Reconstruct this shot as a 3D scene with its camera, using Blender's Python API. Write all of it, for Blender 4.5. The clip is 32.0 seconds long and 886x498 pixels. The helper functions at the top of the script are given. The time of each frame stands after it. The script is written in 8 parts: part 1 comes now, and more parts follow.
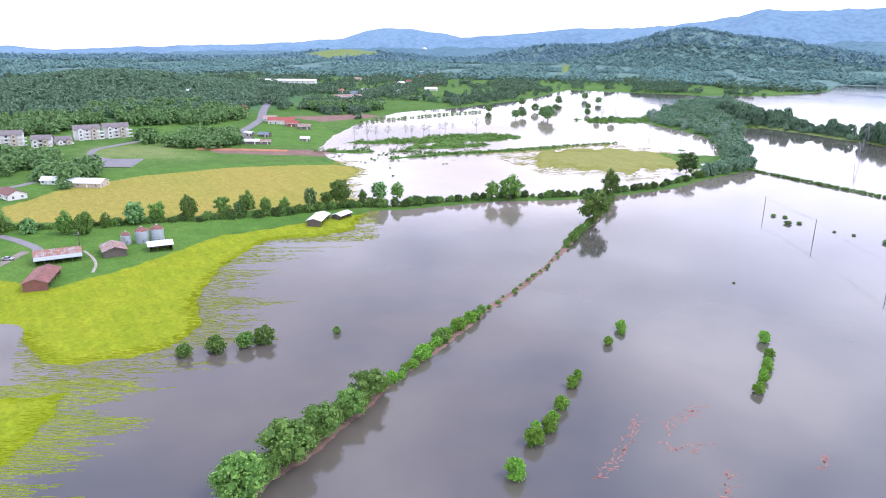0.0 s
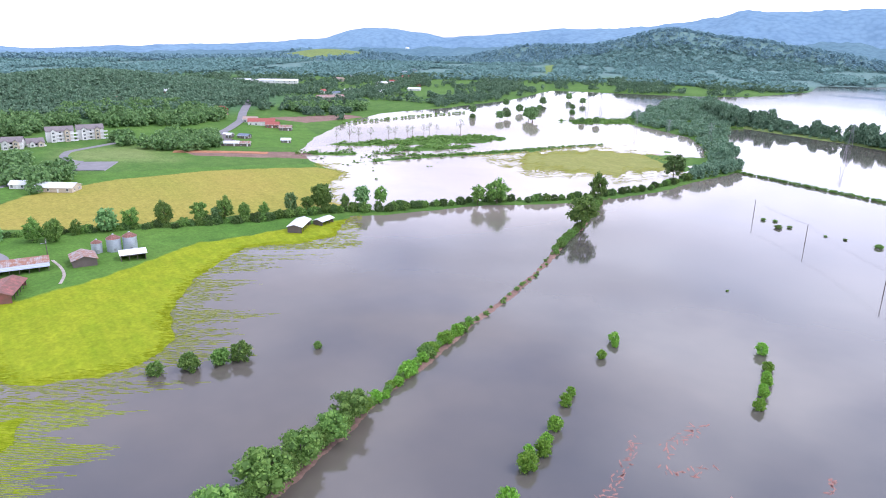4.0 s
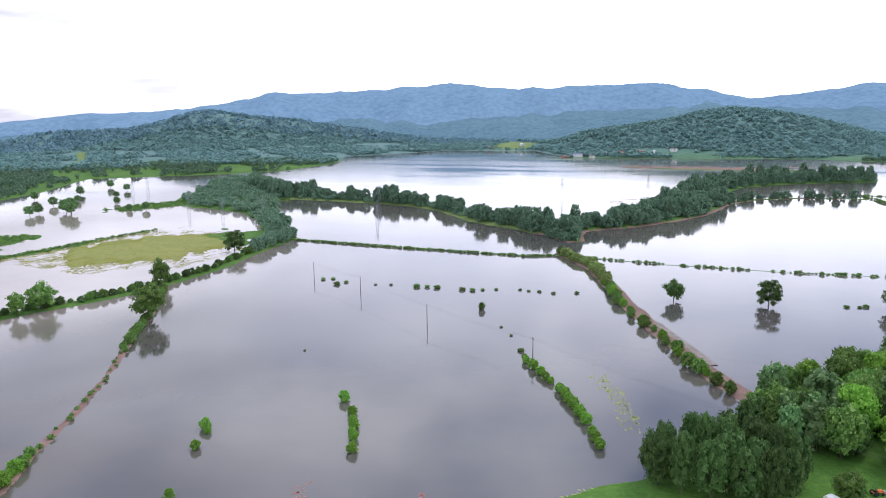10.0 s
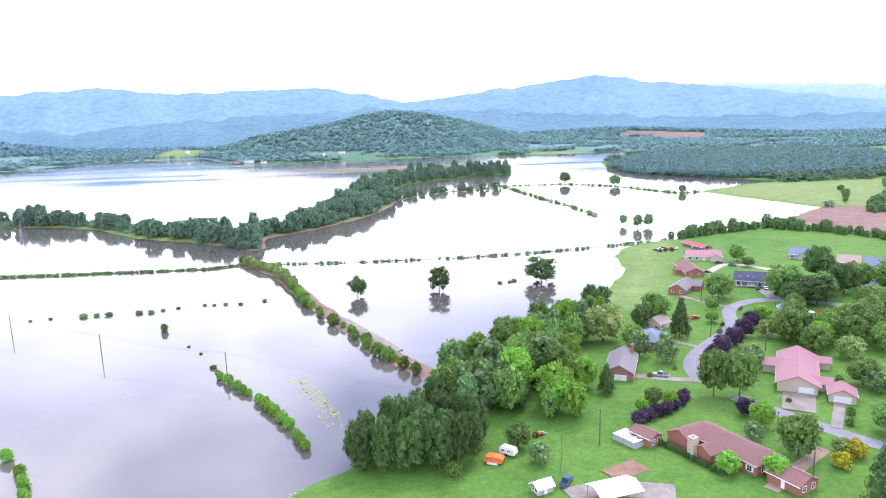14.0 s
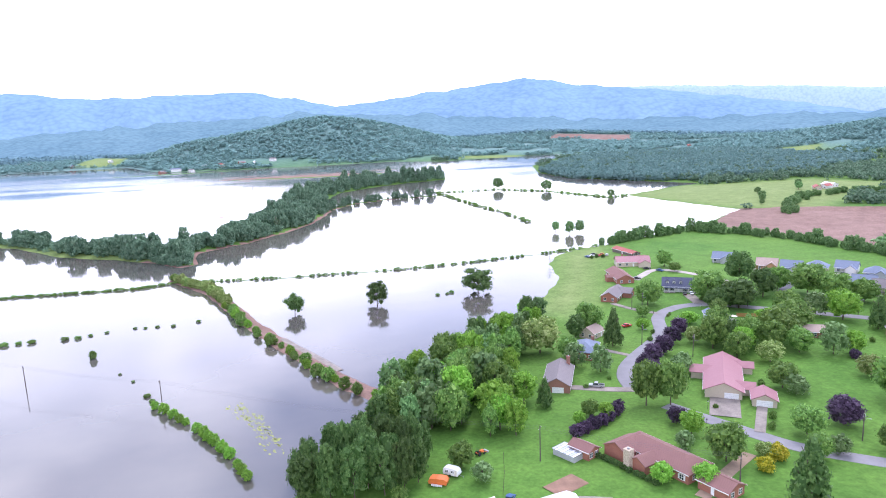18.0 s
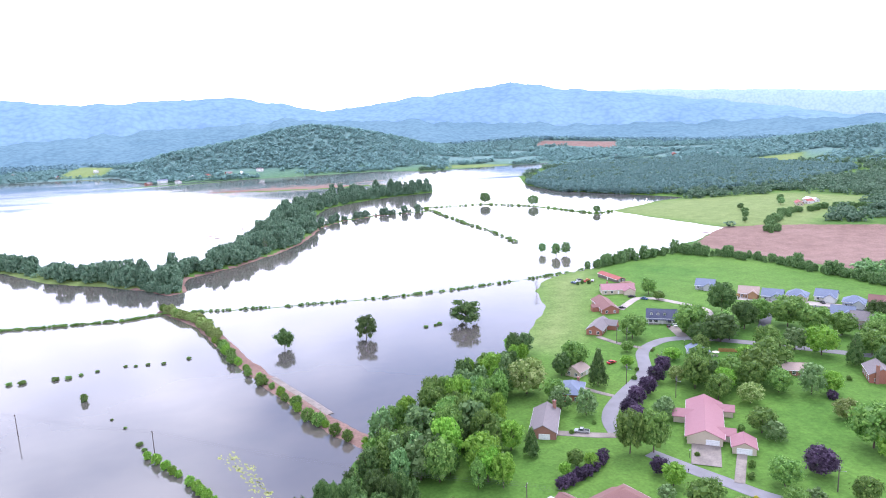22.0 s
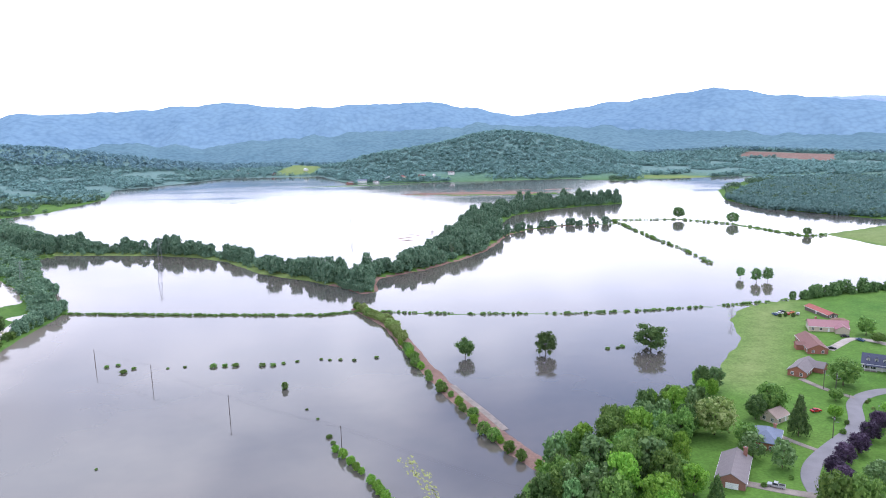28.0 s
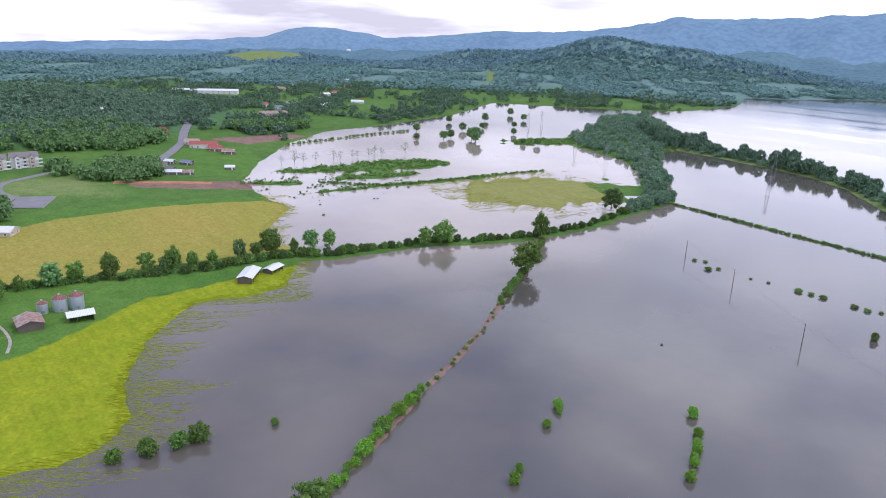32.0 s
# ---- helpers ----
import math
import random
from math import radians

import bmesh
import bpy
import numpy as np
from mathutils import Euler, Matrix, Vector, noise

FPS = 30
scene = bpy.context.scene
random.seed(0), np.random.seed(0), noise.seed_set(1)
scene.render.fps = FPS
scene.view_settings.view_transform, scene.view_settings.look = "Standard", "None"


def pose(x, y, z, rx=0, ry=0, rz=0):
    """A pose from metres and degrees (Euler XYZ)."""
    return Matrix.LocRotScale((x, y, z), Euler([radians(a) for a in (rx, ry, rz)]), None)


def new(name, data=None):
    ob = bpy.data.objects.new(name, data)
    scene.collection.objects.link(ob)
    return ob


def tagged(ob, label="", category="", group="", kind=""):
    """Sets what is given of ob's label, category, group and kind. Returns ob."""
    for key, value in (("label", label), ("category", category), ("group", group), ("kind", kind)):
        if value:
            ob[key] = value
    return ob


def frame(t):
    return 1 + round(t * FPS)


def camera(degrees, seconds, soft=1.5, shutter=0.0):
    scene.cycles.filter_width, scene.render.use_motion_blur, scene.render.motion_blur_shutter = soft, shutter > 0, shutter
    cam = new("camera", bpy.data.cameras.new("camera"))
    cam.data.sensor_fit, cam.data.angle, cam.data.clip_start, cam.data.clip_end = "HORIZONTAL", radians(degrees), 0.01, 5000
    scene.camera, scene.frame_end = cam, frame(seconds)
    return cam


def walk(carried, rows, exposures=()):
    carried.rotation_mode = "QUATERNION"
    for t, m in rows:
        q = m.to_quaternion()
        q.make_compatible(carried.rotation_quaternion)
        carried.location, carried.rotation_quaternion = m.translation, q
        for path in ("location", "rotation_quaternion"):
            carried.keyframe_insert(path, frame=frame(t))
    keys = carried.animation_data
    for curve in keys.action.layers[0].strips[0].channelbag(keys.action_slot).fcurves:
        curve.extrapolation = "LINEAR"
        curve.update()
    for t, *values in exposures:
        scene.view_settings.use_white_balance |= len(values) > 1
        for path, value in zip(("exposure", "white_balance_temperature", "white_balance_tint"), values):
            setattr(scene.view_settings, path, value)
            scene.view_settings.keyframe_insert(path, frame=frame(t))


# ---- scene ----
# ---------------------------------------------------------------- camera
cam = camera(64.70, 32.0, soft=1.0)


def aim(x, y, z, yaw, pitch, roll):
    """Camera pose from a heading (to the left of +y), a tilt and a lean, in degrees."""
    return pose(x, y, z, 90 + pitch, 0, yaw) @ pose(0, 0, 0, 0, 0, roll)


# seconds, x, y, z, heading, tilt, lean
PATH = [
    (0, 8.74, -0.80, 94.84, 56.674, -17.094, 0.922),
    (0.5, 7.00, 0.25, 94.74, 56.400, -17.096, 0.885),
    (1, 5.09, 1.58, 94.77, 55.374, -17.111, 0.893),
    (1.5, 2.50, 3.05, 94.96, 55.132, -17.086, 0.941),
    (2, 0.44, 4.10, 94.76, 55.228, -17.084, 1.006),
    (2.5, -0.74, 4.53, 94.66, 55.720, -17.086, 1.037),
    (4.5, -0.53, 4.33, 95.18, 54.622, -17.103, 1.231),
    (5, 0.22, 4.20, 95.21, 47.737, -16.999, 0.719),
    (5.5, -0.05, 3.57, 95.07, 42.343, -16.918, 0.608),
    (6, -0.29, 3.58, 95.19, 40.079, -16.923, 0.473),
    (6.5, -0.23, 3.63, 95.20, 38.684, -16.906, 0.375),
    (7, -0.43, 3.62, 95.75, 37.717, -12.996, 0.291),
    (7.5, -0.27, 3.06, 95.18, 36.928, -10.731, 0.192),
    (8, -0.32, 3.13, 95.11, 36.593, -10.710, 0.174),
    (8.5, -0.19, 3.29, 95.15, 36.526, -10.652, 0.102),
    (9, 0.41, 3.45, 95.25, 32.313, -10.626, -0.176),
    (9.5, 0.79, 3.24, 95.09, 25.531, -10.627, -0.506),
    (10, 0.78, 2.74, 95.31, 20.109, -10.713, -0.754),
    (10.5, 0.32, 2.37, 95.31, 16.595, -10.723, -0.817),
    (11, 0.02, 1.47, 95.47, 12.734, -10.742, -0.939),
    (11.5, -0.15, 1.31, 95.83, 10.043, -10.800, -0.989),
    (12, 0.13, 0.87, 95.78, 7.611, -10.783, -1.157),
    (12.5, -0.06, 0.31, 96.00, 3.759, -10.835, -1.270),
    (13, 0.00, 0.00, 96.00, 0.000, -10.846, -1.487),
    (13.5, 0.02, -0.29, 96.10, -3.882, -10.885, -1.629),
    (14, -0.11, -0.44, 96.24, -6.055, -10.901, -1.730),
    (14.5, -0.24, -0.78, 96.57, -6.707, -10.869, -1.802),
    (15, -0.18, -0.99, 96.67, -7.359, -10.820, -1.884),
    (15.5, -0.10, -1.16, 96.90, -8.821, -10.846, -1.983),
    (17.5, -1.23, -1.27, 100.70, -11.308, -10.893, -2.138),
    (18, -0.99, -1.13, 102.83, -11.459, -10.894, -2.188),
    (18.5, -0.65, -1.24, 105.18, -11.580, -10.908, -2.267),
    (19, -0.44, -1.22, 107.37, -11.678, -10.892, -2.313),
    (19.5, -0.33, -1.47, 109.85, -11.771, -10.901, -2.327),
    (20, -0.53, -1.68, 112.07, -11.891, -10.879, -2.354),
    (20.5, -0.55, -2.08, 114.32, -11.976, -10.851, -2.399),
    (21, -0.64, -2.37, 116.77, -12.085, -10.836, -2.382),
    (21.5, -0.60, -2.82, 119.32, -12.212, -10.825, -2.403),
    (22, -0.56, -2.93, 121.68, -12.473, -10.828, -2.401),
    (22.5, -0.45, -3.24, 124.01, -12.707, -10.840, -2.423),
    (23, -0.34, -3.45, 126.06, -12.852, -10.871, -2.474),
    (23.5, -0.49, -3.53, 127.20, -13.069, -10.831, -2.450),
    (24, -0.29, -3.46, 127.91, -13.163, -10.815, -2.446),
    (24.5, -0.58, -3.59, 128.32, -13.347, -10.753, -2.418),
    (26.5, -0.64, -4.40, 128.48, -14.195, -10.698, -2.553),
    (27, -0.92, -4.11, 128.59, -14.356, -10.692, -2.570),
    (27.5, -1.68, -2.71, 128.63, -8.622, -10.466, -2.172),
    (28, -1.41, -1.61, 128.03, 2.662, -10.016, -1.568),
    (28.5, -1.02, -0.51, 126.04, 13.430, -9.544, -0.897),
    (29, -0.95, 0.52, 124.47, 21.163, -9.279, -0.308),
    (29.5, -1.69, 1.08, 123.58, 27.939, -9.184, 0.165),
    (30, -2.54, 0.66, 123.34, 35.161, -9.294, 0.978),
    (30.5, -2.96, 0.49, 123.15, 41.390, -9.404, 1.609),
    (31, -3.01, 0.84, 122.99, 45.663, -9.567, 1.926),
    (31.5, -3.02, 1.26, 122.46, 48.273, -10.870, 2.054),
    (32, -1.71, 0.47, 122.70, 50.324, -17.259, 2.105),
]
# the film's own brightness on the way: seconds, stops
EXPOSURES = [(0, 0.41, 5960, 22.5), (5, 0.36, 5960, 21), (6.5, 0.33, 5980, 20), (7, 0.38, 5990, 19), (8, 0.02, 6030, 17), (9, -0.05, 6080, 16), (11, -0.08, 6080, 16), (12, 0.05, 6020, 18),
             (12.5, 0.22, 5980, 20), (13.2, 0.55, 5940, 22), (14.5, 0.95, 5900, 23.5), (18, 0.74, 5900, 23.5), (19.5, 0.92, 5900, 23.5), (23, 0.79, 5900, 23.5), (26.5, 0.72, 5900, 23.5),
             (27.3, 0.54, 5930, 22), (28, 0.32, 6000, 18.5), (29, -0.14, 6080, 16), (30, -0.38, 6060, 17), (31, -0.36, 6020, 19), (32, -0.2, 5980, 20)]
walk(cam, [(row[0], aim(*row[1:])) for row in PATH], EXPOSURES)

# ---------------------------------------------------------------- sky, sun
world = bpy.data.worlds.new("overcast_sky")
scene.world = world
world.use_nodes = True
wn, wl = world.node_tree.nodes, world.node_tree.links
wn.clear()
w_out = wn.new("ShaderNodeOutputWorld")
w_bg = wn.new("ShaderNodeBackground")
sky = wn.new("ShaderNodeTexSky")
sky.sky_type = 'NISHITA'
sky.sun_disc = False
SUN_EL, SUN_AZ = 52.0, -35.0          # height of the sun, heading to the left of +y
sky.sun_elevation = radians(SUN_EL)
sky.sun_rotation = radians(-SUN_AZ)
sky.air_density, sky.dust_density = 1.0, 2.0
dim = wn.new("ShaderNodeVectorMath")
dim.operation = 'SCALE'
dim.inputs["Scale"].default_value = 0.12
w_co = wn.new("ShaderNodeTexCoord")
w_map = wn.new("ShaderNodeMapping")
w_map.inputs["Scale"].default_value = (1.0, 1.0, 1.5)
w_map.inputs["Rotation"].default_value = (0.0, 0.0, radians(-26))
cl = wn.new("ShaderNodeTexNoise")
cl.inputs["Scale"].default_value = 2.3
cl.inputs["Detail"].default_value = 3.0
cl.inputs["Roughness"].default_value = 0.48
cl_ramp = wn.new("ShaderNodeValToRGB")
cl_ramp.color_ramp.elements[0].position, cl_ramp.color_ramp.elements[0].color = 0.40, (0.34, 0.47, 0.78, 1)
cl_ramp.color_ramp.elements[1].position, cl_ramp.color_ramp.elements[1].color = 0.60, (1.70, 1.74, 1.81, 1)
# the cloud deck thins to a bright rim above the hills
w_sep = wn.new("ShaderNodeSeparateXYZ")
w_rim = wn.new("ShaderNodeMapRange")
w_rim.inputs["From Min"].default_value, w_rim.inputs["From Max"].default_value = 0.10, 0.38
w_rim.inputs["To Min"].default_value, w_rim.inputs["To Max"].default_value = 0.92, 0.0
w_lift = wn.new("ShaderNodeMixRGB")
w_lift.inputs["Color2"].default_value = (2.40, 2.40, 2.54, 1)
w_mix = wn.new("ShaderNodeMixRGB")
w_mix.inputs["Fac"].default_value = 0.86
wl.new(w_co.outputs["Generated"], w_map.inputs["Vector"])
wl.new(w_map.outputs["Vector"], cl.inputs["Vector"])
wl.new(cl.outputs["Fac"], cl_ramp.inputs["Fac"])
wl.new(sky.outputs["Color"], dim.inputs[0])
wl.new(dim.outputs["Vector"], w_mix.inputs["Color1"])
wl.new(w_co.outputs["Generated"], w_sep.inputs["Vector"])
wl.new(w_sep.outputs["Z"], w_rim.inputs["Value"])
wl.new(w_rim.outputs["Result"], w_lift.inputs["Fac"])
wl.new(cl_ramp.outputs["Color"], w_lift.inputs["Color1"])
# grey banks of cloud over the west
w_map2 = wn.new("ShaderNodeMapping")
w_map2.inputs["Scale"].default_value = (1.0, 1.0, 7.0)
cl2 = wn.new("ShaderNodeTexNoise")
cl2.inputs["Scale"].default_value = 3.2
cl2.inputs["Detail"].default_value = 5.0
cl2_ramp = wn.new("ShaderNodeMapRange")
cl2_ramp.inputs["From Min"].default_value, cl2_ramp.inputs["From Max"].default_value = 0.34, 0.64
w_dot2 = wn.new("ShaderNodeVectorMath")
w_dot2.operation = 'DOT_PRODUCT'
w_dot2.inputs[1].default_value = (-math.sin(radians(70)), math.cos(radians(70)), 0.0)
w_west = wn.new("ShaderNodeMapRange")
w_west.interpolation_type = 'SMOOTHSTEP'
w_west.inputs["From Min"].default_value, w_west.inputs["From Max"].default_value = 0.66, 0.92
w_both = wn.new("ShaderNodeMath")
w_both.operation = 'MULTIPLY'
w_grey = wn.new("ShaderNodeMixRGB")
w_grey.inputs["Color2"].default_value = (0.92, 0.91, 0.99, 1)
wl.new(w_co.outputs["Generated"], w_map2.inputs["Vector"])
wl.new(w_map2.outputs["Vector"], cl2.inputs["Vector"])
wl.new(cl2.outputs["Fac"], cl2_ramp.inputs["Value"])
wl.new(w_co.outputs["Generated"], w_dot2.inputs[0])
wl.new(w_dot2.outputs["Value"], w_west.inputs["Value"])
wl.new(cl2_ramp.outputs["Result"], w_both.inputs[0])
wl.new(w_west.outputs["Result"], w_both.inputs[1])
wl.new(w_both.outputs["Value"], w_grey.inputs["Fac"])
wl.new(w_lift.outputs["Color"], w_grey.inputs["Color1"])
wl.new(w_grey.outputs["Color"], w_mix.inputs["Color2"])
# brighter towards the veiled sun
w_dot = wn.new("ShaderNodeVectorMath")
w_dot.operation = 'DOT_PRODUCT'
w_dot.inputs[1].default_value = (-math.sin(radians(SUN_AZ)), math.cos(radians(SUN_AZ)), 0.15)
w_glow = wn.new("ShaderNodeMapRange")
w_glow.interpolation_type = 'SMOOTHSTEP'
w_glow.inputs["From Min"].default_value, w_glow.inputs["From Max"].default_value = -0.15, 0.95
w_glow.inputs["To Min"].default_value, w_glow.inputs["To Max"].default_value = 1.0, 1.2
w_boost = wn.new("ShaderNodeVectorMath")
w_boost.operation = 'SCALE'
wl.new(w_co.outputs["Generated"], w_dot.inputs[0])
wl.new(w_dot.outputs["Value"], w_glow.inputs["Value"])
wl.new(w_mix.outputs["Color"], w_boost.inputs[0])
wl.new(w_glow.outputs["Result"], w_boost.inputs["Scale"])
wl.new(w_boost.outputs["Vector"], w_bg.inputs["Color"])
w_bg.inputs["Strength"].default_value = 1.0
wl.new(w_bg.outputs["Background"], w_out.inputs["Surface"])

sun_data = bpy.data.lights.new("sun", 'SUN')
sun_data.energy, sun_data.angle, sun_data.color = 1.2, radians(14), (1.0, 0.96, 0.9)
sun = new("sun", sun_data)
sun.matrix_world = pose(0, 0, 300, 90 - SUN_EL, 0, SUN_AZ + 180)


# ---------------------------------------------------------------- materials
def base_mat(name, rough=0.8, metal=0.0, spec=0.3):
    m = bpy.data.materials.new(name)
    m.use_nodes = True
    b = m.node_tree.nodes["Principled BSDF"]
    b.inputs["Roughness"].default_value = rough
    b.inputs["Metallic"].default_value = metal
    b.inputs["Specular IOR Level"].default_value = spec
    return m, m.node_tree.nodes, m.node_tree.links, b


def noise_tex(n, l, scale, detail=4.0, coord="Object", rough=0.55, stretch=None):
    co = n.new("ShaderNodeTexCoord")
    t = n.new("ShaderNodeTexNoise")
    t.inputs["Scale"].default_value = scale
    t.inputs["Detail"].default_value = detail
    t.inputs["Roughness"].default_value = rough
    src = co.outputs[coord]
    if stretch:
        mp = n.new("ShaderNodeMapping")
        mp.inputs["Scale"].default_value = stretch
        l.new(src, mp.inputs["Vector"])
        src = mp.outputs["Vector"]
    l.new(src, t.inputs["Vector"])
    return t


def ramp(n, l, src, *stops):
    r = n.new("ShaderNodeValToRGB")
    e = r.color_ramp.elements
    while len(e) < len(stops):
        e.new(0.5)
    for k, (p, c) in zip(e, stops):
        k.position, k.color = p, (*c, 1)
    l.new(src, r.inputs["Fac"])
    return r


def mixc(n, l, fac, a, b, kind='MIX'):
    m = n.new("ShaderNodeMixRGB")
    m.blend_type = kind
    for sock, v in ((m.inputs["Fac"], fac), (m.inputs["Color1"], a), (m.inputs["Color2"], b)):
        if isinstance(v, bpy.types.NodeSocket):
            l.new(v, sock)
        elif isinstance(v, (int, float)):
            sock.default_value = v
        else:
            sock.default_value = (*v, 1)
    return m.outputs["Color"]


def bump(n, l, b, src, strength, dist=0.1):
    k = n.new("ShaderNodeBump")
    k.inputs["Strength"].default_value = strength
    k.inputs["Distance"].default_value = dist
    l.new(src, k.inputs["Height"])
    l.new(k.outputs["Normal"], b.inputs["Normal"])


def plain(name, c, rough=0.7, metal=0.0, vary=0.18, scale=0.7, spec=0.3, fine=9.0):
    """A painted or mineral surface: two scales of variation, a fine relief."""
    m, n, l, b = base_mat(name, rough, metal, spec)
    t1, t2 = noise_tex(n, l, scale, 3), noise_tex(n, l, fine, 3)
    dark, light = tuple(v * (1 - vary) for v in c), tuple(min(1, v * (1 + vary)) for v in c)
    c1 = ramp(n, l, t1.outputs["Fac"], (0.3, dark), (0.7, light)).outputs["Color"]
    c2 = mixc(n, l, 0.25, c1, ramp(n, l, t2.outputs["Fac"], (0.35, dark), (0.65, light)).outputs["Color"])
    l.new(c2, b.inputs["Base Color"])
    bump(n, l, b, t2.outputs["Fac"], 0.2, 0.02)
    return m


def striped(name, c, dark, pitch, rough=0.6, axis="X", metal=0.0, stain=None, amount=0.5):
    """Ribbed metal, siding or shingle courses: bands along one axis of the thing, worn in patches."""
    m, n, l, b = base_mat(name, rough, metal)
    co = n.new("ShaderNodeTexCoord")
    w = n.new("ShaderNodeTexWave")
    w.wave_type, w.bands_direction = 'BANDS', axis
    w.inputs["Scale"].default_value = 0.314 / pitch
    w.inputs["Distortion"].default_value = 0.15
    l.new(co.outputs["Object"], w.inputs["Vector"])
    c1 = ramp(n, l, w.outputs["Fac"], (0.15, dark), (0.5, c)).outputs["Color"]
    t = noise_tex(n, l, 0.5, 5)
    if stain:
        c1 = mixc(n, l, ramp(n, l, t.outputs["Fac"], (0.5 - amount * 0.3, (0, 0, 0)), (0.68 - amount * 0.25, (1, 1, 1))).outputs["Color"], c1, stain)
    else:
        c1 = mixc(n, l, 0.22, c1, ramp(n, l, t.outputs["Fac"], (0.3, dark), (0.7, c)).outputs["Color"])
    l.new(c1, b.inputs["Base Color"])
    bump(n, l, b, w.outputs["Fac"], 0.35, 0.03)
    return m


def leafy(name, dark, mid, light, spec=0.25):
    """Foliage: each clump and each plant differs a little; thin enough to let some light through."""
    m, n, l, b = base_mat(name, 0.62, 0, spec)
    g = n.new("ShaderNodeNewGeometry")
    o = n.new("ShaderNodeObjectInfo")
    c1 = ramp(n, l, g.outputs["Random Per Island"], (0.0, dark), (0.55, mid), (1.0, light)).outputs["Color"]
    hs = n.new("ShaderNodeHueSaturation")
    mp = n.new("ShaderNodeMapRange")
    mp.inputs["To Min"].default_value, mp.inputs["To Max"].default_value = 0.72, 1.28
    mh = n.new("ShaderNodeMapRange")
    mh.inputs["To Min"].default_value, mh.inputs["To Max"].default_value = 0.482, 0.503
    l.new(o.outputs["Random"], mp.inputs["Value"])
    l.new(o.outputs["Random"], mh.inputs["Value"])
    l.new(mp.outputs["Result"], hs.inputs["Value"])
    l.new(mh.outputs["Result"], hs.inputs["Hue"])
    l.new(c1, hs.inputs["Color"])
    l.new(hs.outputs["Color"], b.inputs["Base Color"])
    tr = n.new("ShaderNodeBsdfTranslucent")
    l.new(hs.outputs["Color"], tr.inputs["Color"])
    mx = n.new("ShaderNodeMixShader")
    mx.inputs["Fac"].default_value = 0.38
    l.new(b.outputs["BSDF"], mx.inputs[1])
    l.new(tr.outputs["BSDF"], mx.inputs[2])
    l.new(mx.outputs["Shader"], n["Material Output"].inputs["Surface"])
    return m


LEAF = leafy("leaf_green", (0.078, 0.172, 0.036), (0.145, 0.285, 0.062), (0.26, 0.425, 0.10))
LEAF_DARK = leafy("leaf_dark", (0.05, 0.108, 0.03), (0.088, 0.168, 0.047), (0.145, 0.245, 0.072))
LEAF_LIME = leafy("leaf_lime", (0.10, 0.26, 0.03), (0.19, 0.41, 0.05), (0.31, 0.54, 0.085))
LEAF_GREY = leafy("leaf_greygreen", (0.085, 0.16, 0.055), (0.16, 0.275, 0.095), (0.25, 0.38, 0.15))
LEAF_PLUM = leafy("leaf_plum", (0.04, 0.026, 0.044), (0.082, 0.052, 0.092), (0.14, 0.095, 0.15))
LEAF_OLIVE = leafy("leaf_olive", (0.11, 0.19, 0.045), (0.24, 0.34, 0.09), (0.42, 0.49, 0.20))
WOODS = leafy("leaf_woods", (0.09, 0.195, 0.065), (0.155, 0.305, 0.105), (0.245, 0.42, 0.15))
LEAF_YELLOW = leafy("leaf_yellow_bloom", (0.20, 0.26, 0.02), (0.45, 0.42, 0.03), (0.65, 0.57, 0.06))
# Next three: distance haze painted into the leaf base, bluer and paler further out
WOODS_MID_HAZED = leafy("leaf_valley_woods_hazed", (0.11, 0.20, 0.13), (0.175, 0.295, 0.19), (0.255, 0.395, 0.25), 0.1)
WOODS_FAR_HAZED = leafy("leaf_far_woods_hazed", (0.175, 0.305, 0.29), (0.225, 0.37, 0.35), (0.28, 0.435, 0.40), 0.0)
WOODS_DISTANT_HAZED = leafy("leaf_distant_woods_hazed", (0.215, 0.345, 0.41), (0.26, 0.405, 0.465), (0.31, 0.46, 0.51), 0.0)
BARK = plain("bark", (0.11, 0.085, 0.065), 0.9)
DEADWOOD = plain("dead_wood", (0.2, 0.17, 0.15), 0.9)
POLE_WOOD = plain("pole_wood", (0.10, 0.08, 0.07), 0.85)
STEEL = plain("grey_steel", (0.33, 0.34, 0.36), 0.5, 0.6)
WIRE = plain("wire", (0.10, 0.10, 0.11), 0.5, 0.5)
ASPHALT = plain("asphalt", (0.23, 0.22, 0.23), 0.9, vary=0.14, scale=0.15, fine=2.0)
ASPHALT_DARK = plain("dark_asphalt", (0.10, 0.10, 0.11), 0.9, vary=0.2, scale=0.2, fine=2.0)
CONCRETE = plain("concrete", (0.25, 0.215, 0.185), 0.9, vary=0.3, scale=0.25, fine=2.0)
GRAVEL = plain("gravel", (0.40, 0.35, 0.31), 0.95, vary=0.25, scale=0.3, fine=3.0)
BRICK_RED = striped("red_brick", (0.36, 0.15, 0.10), (0.26, 0.11, 0.08), 0.16, 0.85, "Z")
BRICK_BROWN = striped("brown_brick", (0.33, 0.16, 0.12), (0.24, 0.12, 0.09), 0.16, 0.85, "Z")
SIDING_WHITE = striped("white_siding", (0.74, 0.73, 0.70), (0.6, 0.59, 0.57), 0.2, 0.6, "Z")
SIDING_TAN = striped("tan_siding", (0.55, 0.47, 0.36), (0.45, 0.38, 0.30), 0.2, 0.6, "Z")
SIDING_GREY = striped("grey_siding", (0.42, 0.43, 0.43), (0.34, 0.35, 0.35), 0.2, 0.6, "Z")
TIMBER = striped("timber_boards", (0.42, 0.25, 0.13), (0.3, 0.17, 0.09), 0.18, 0.75, "X")
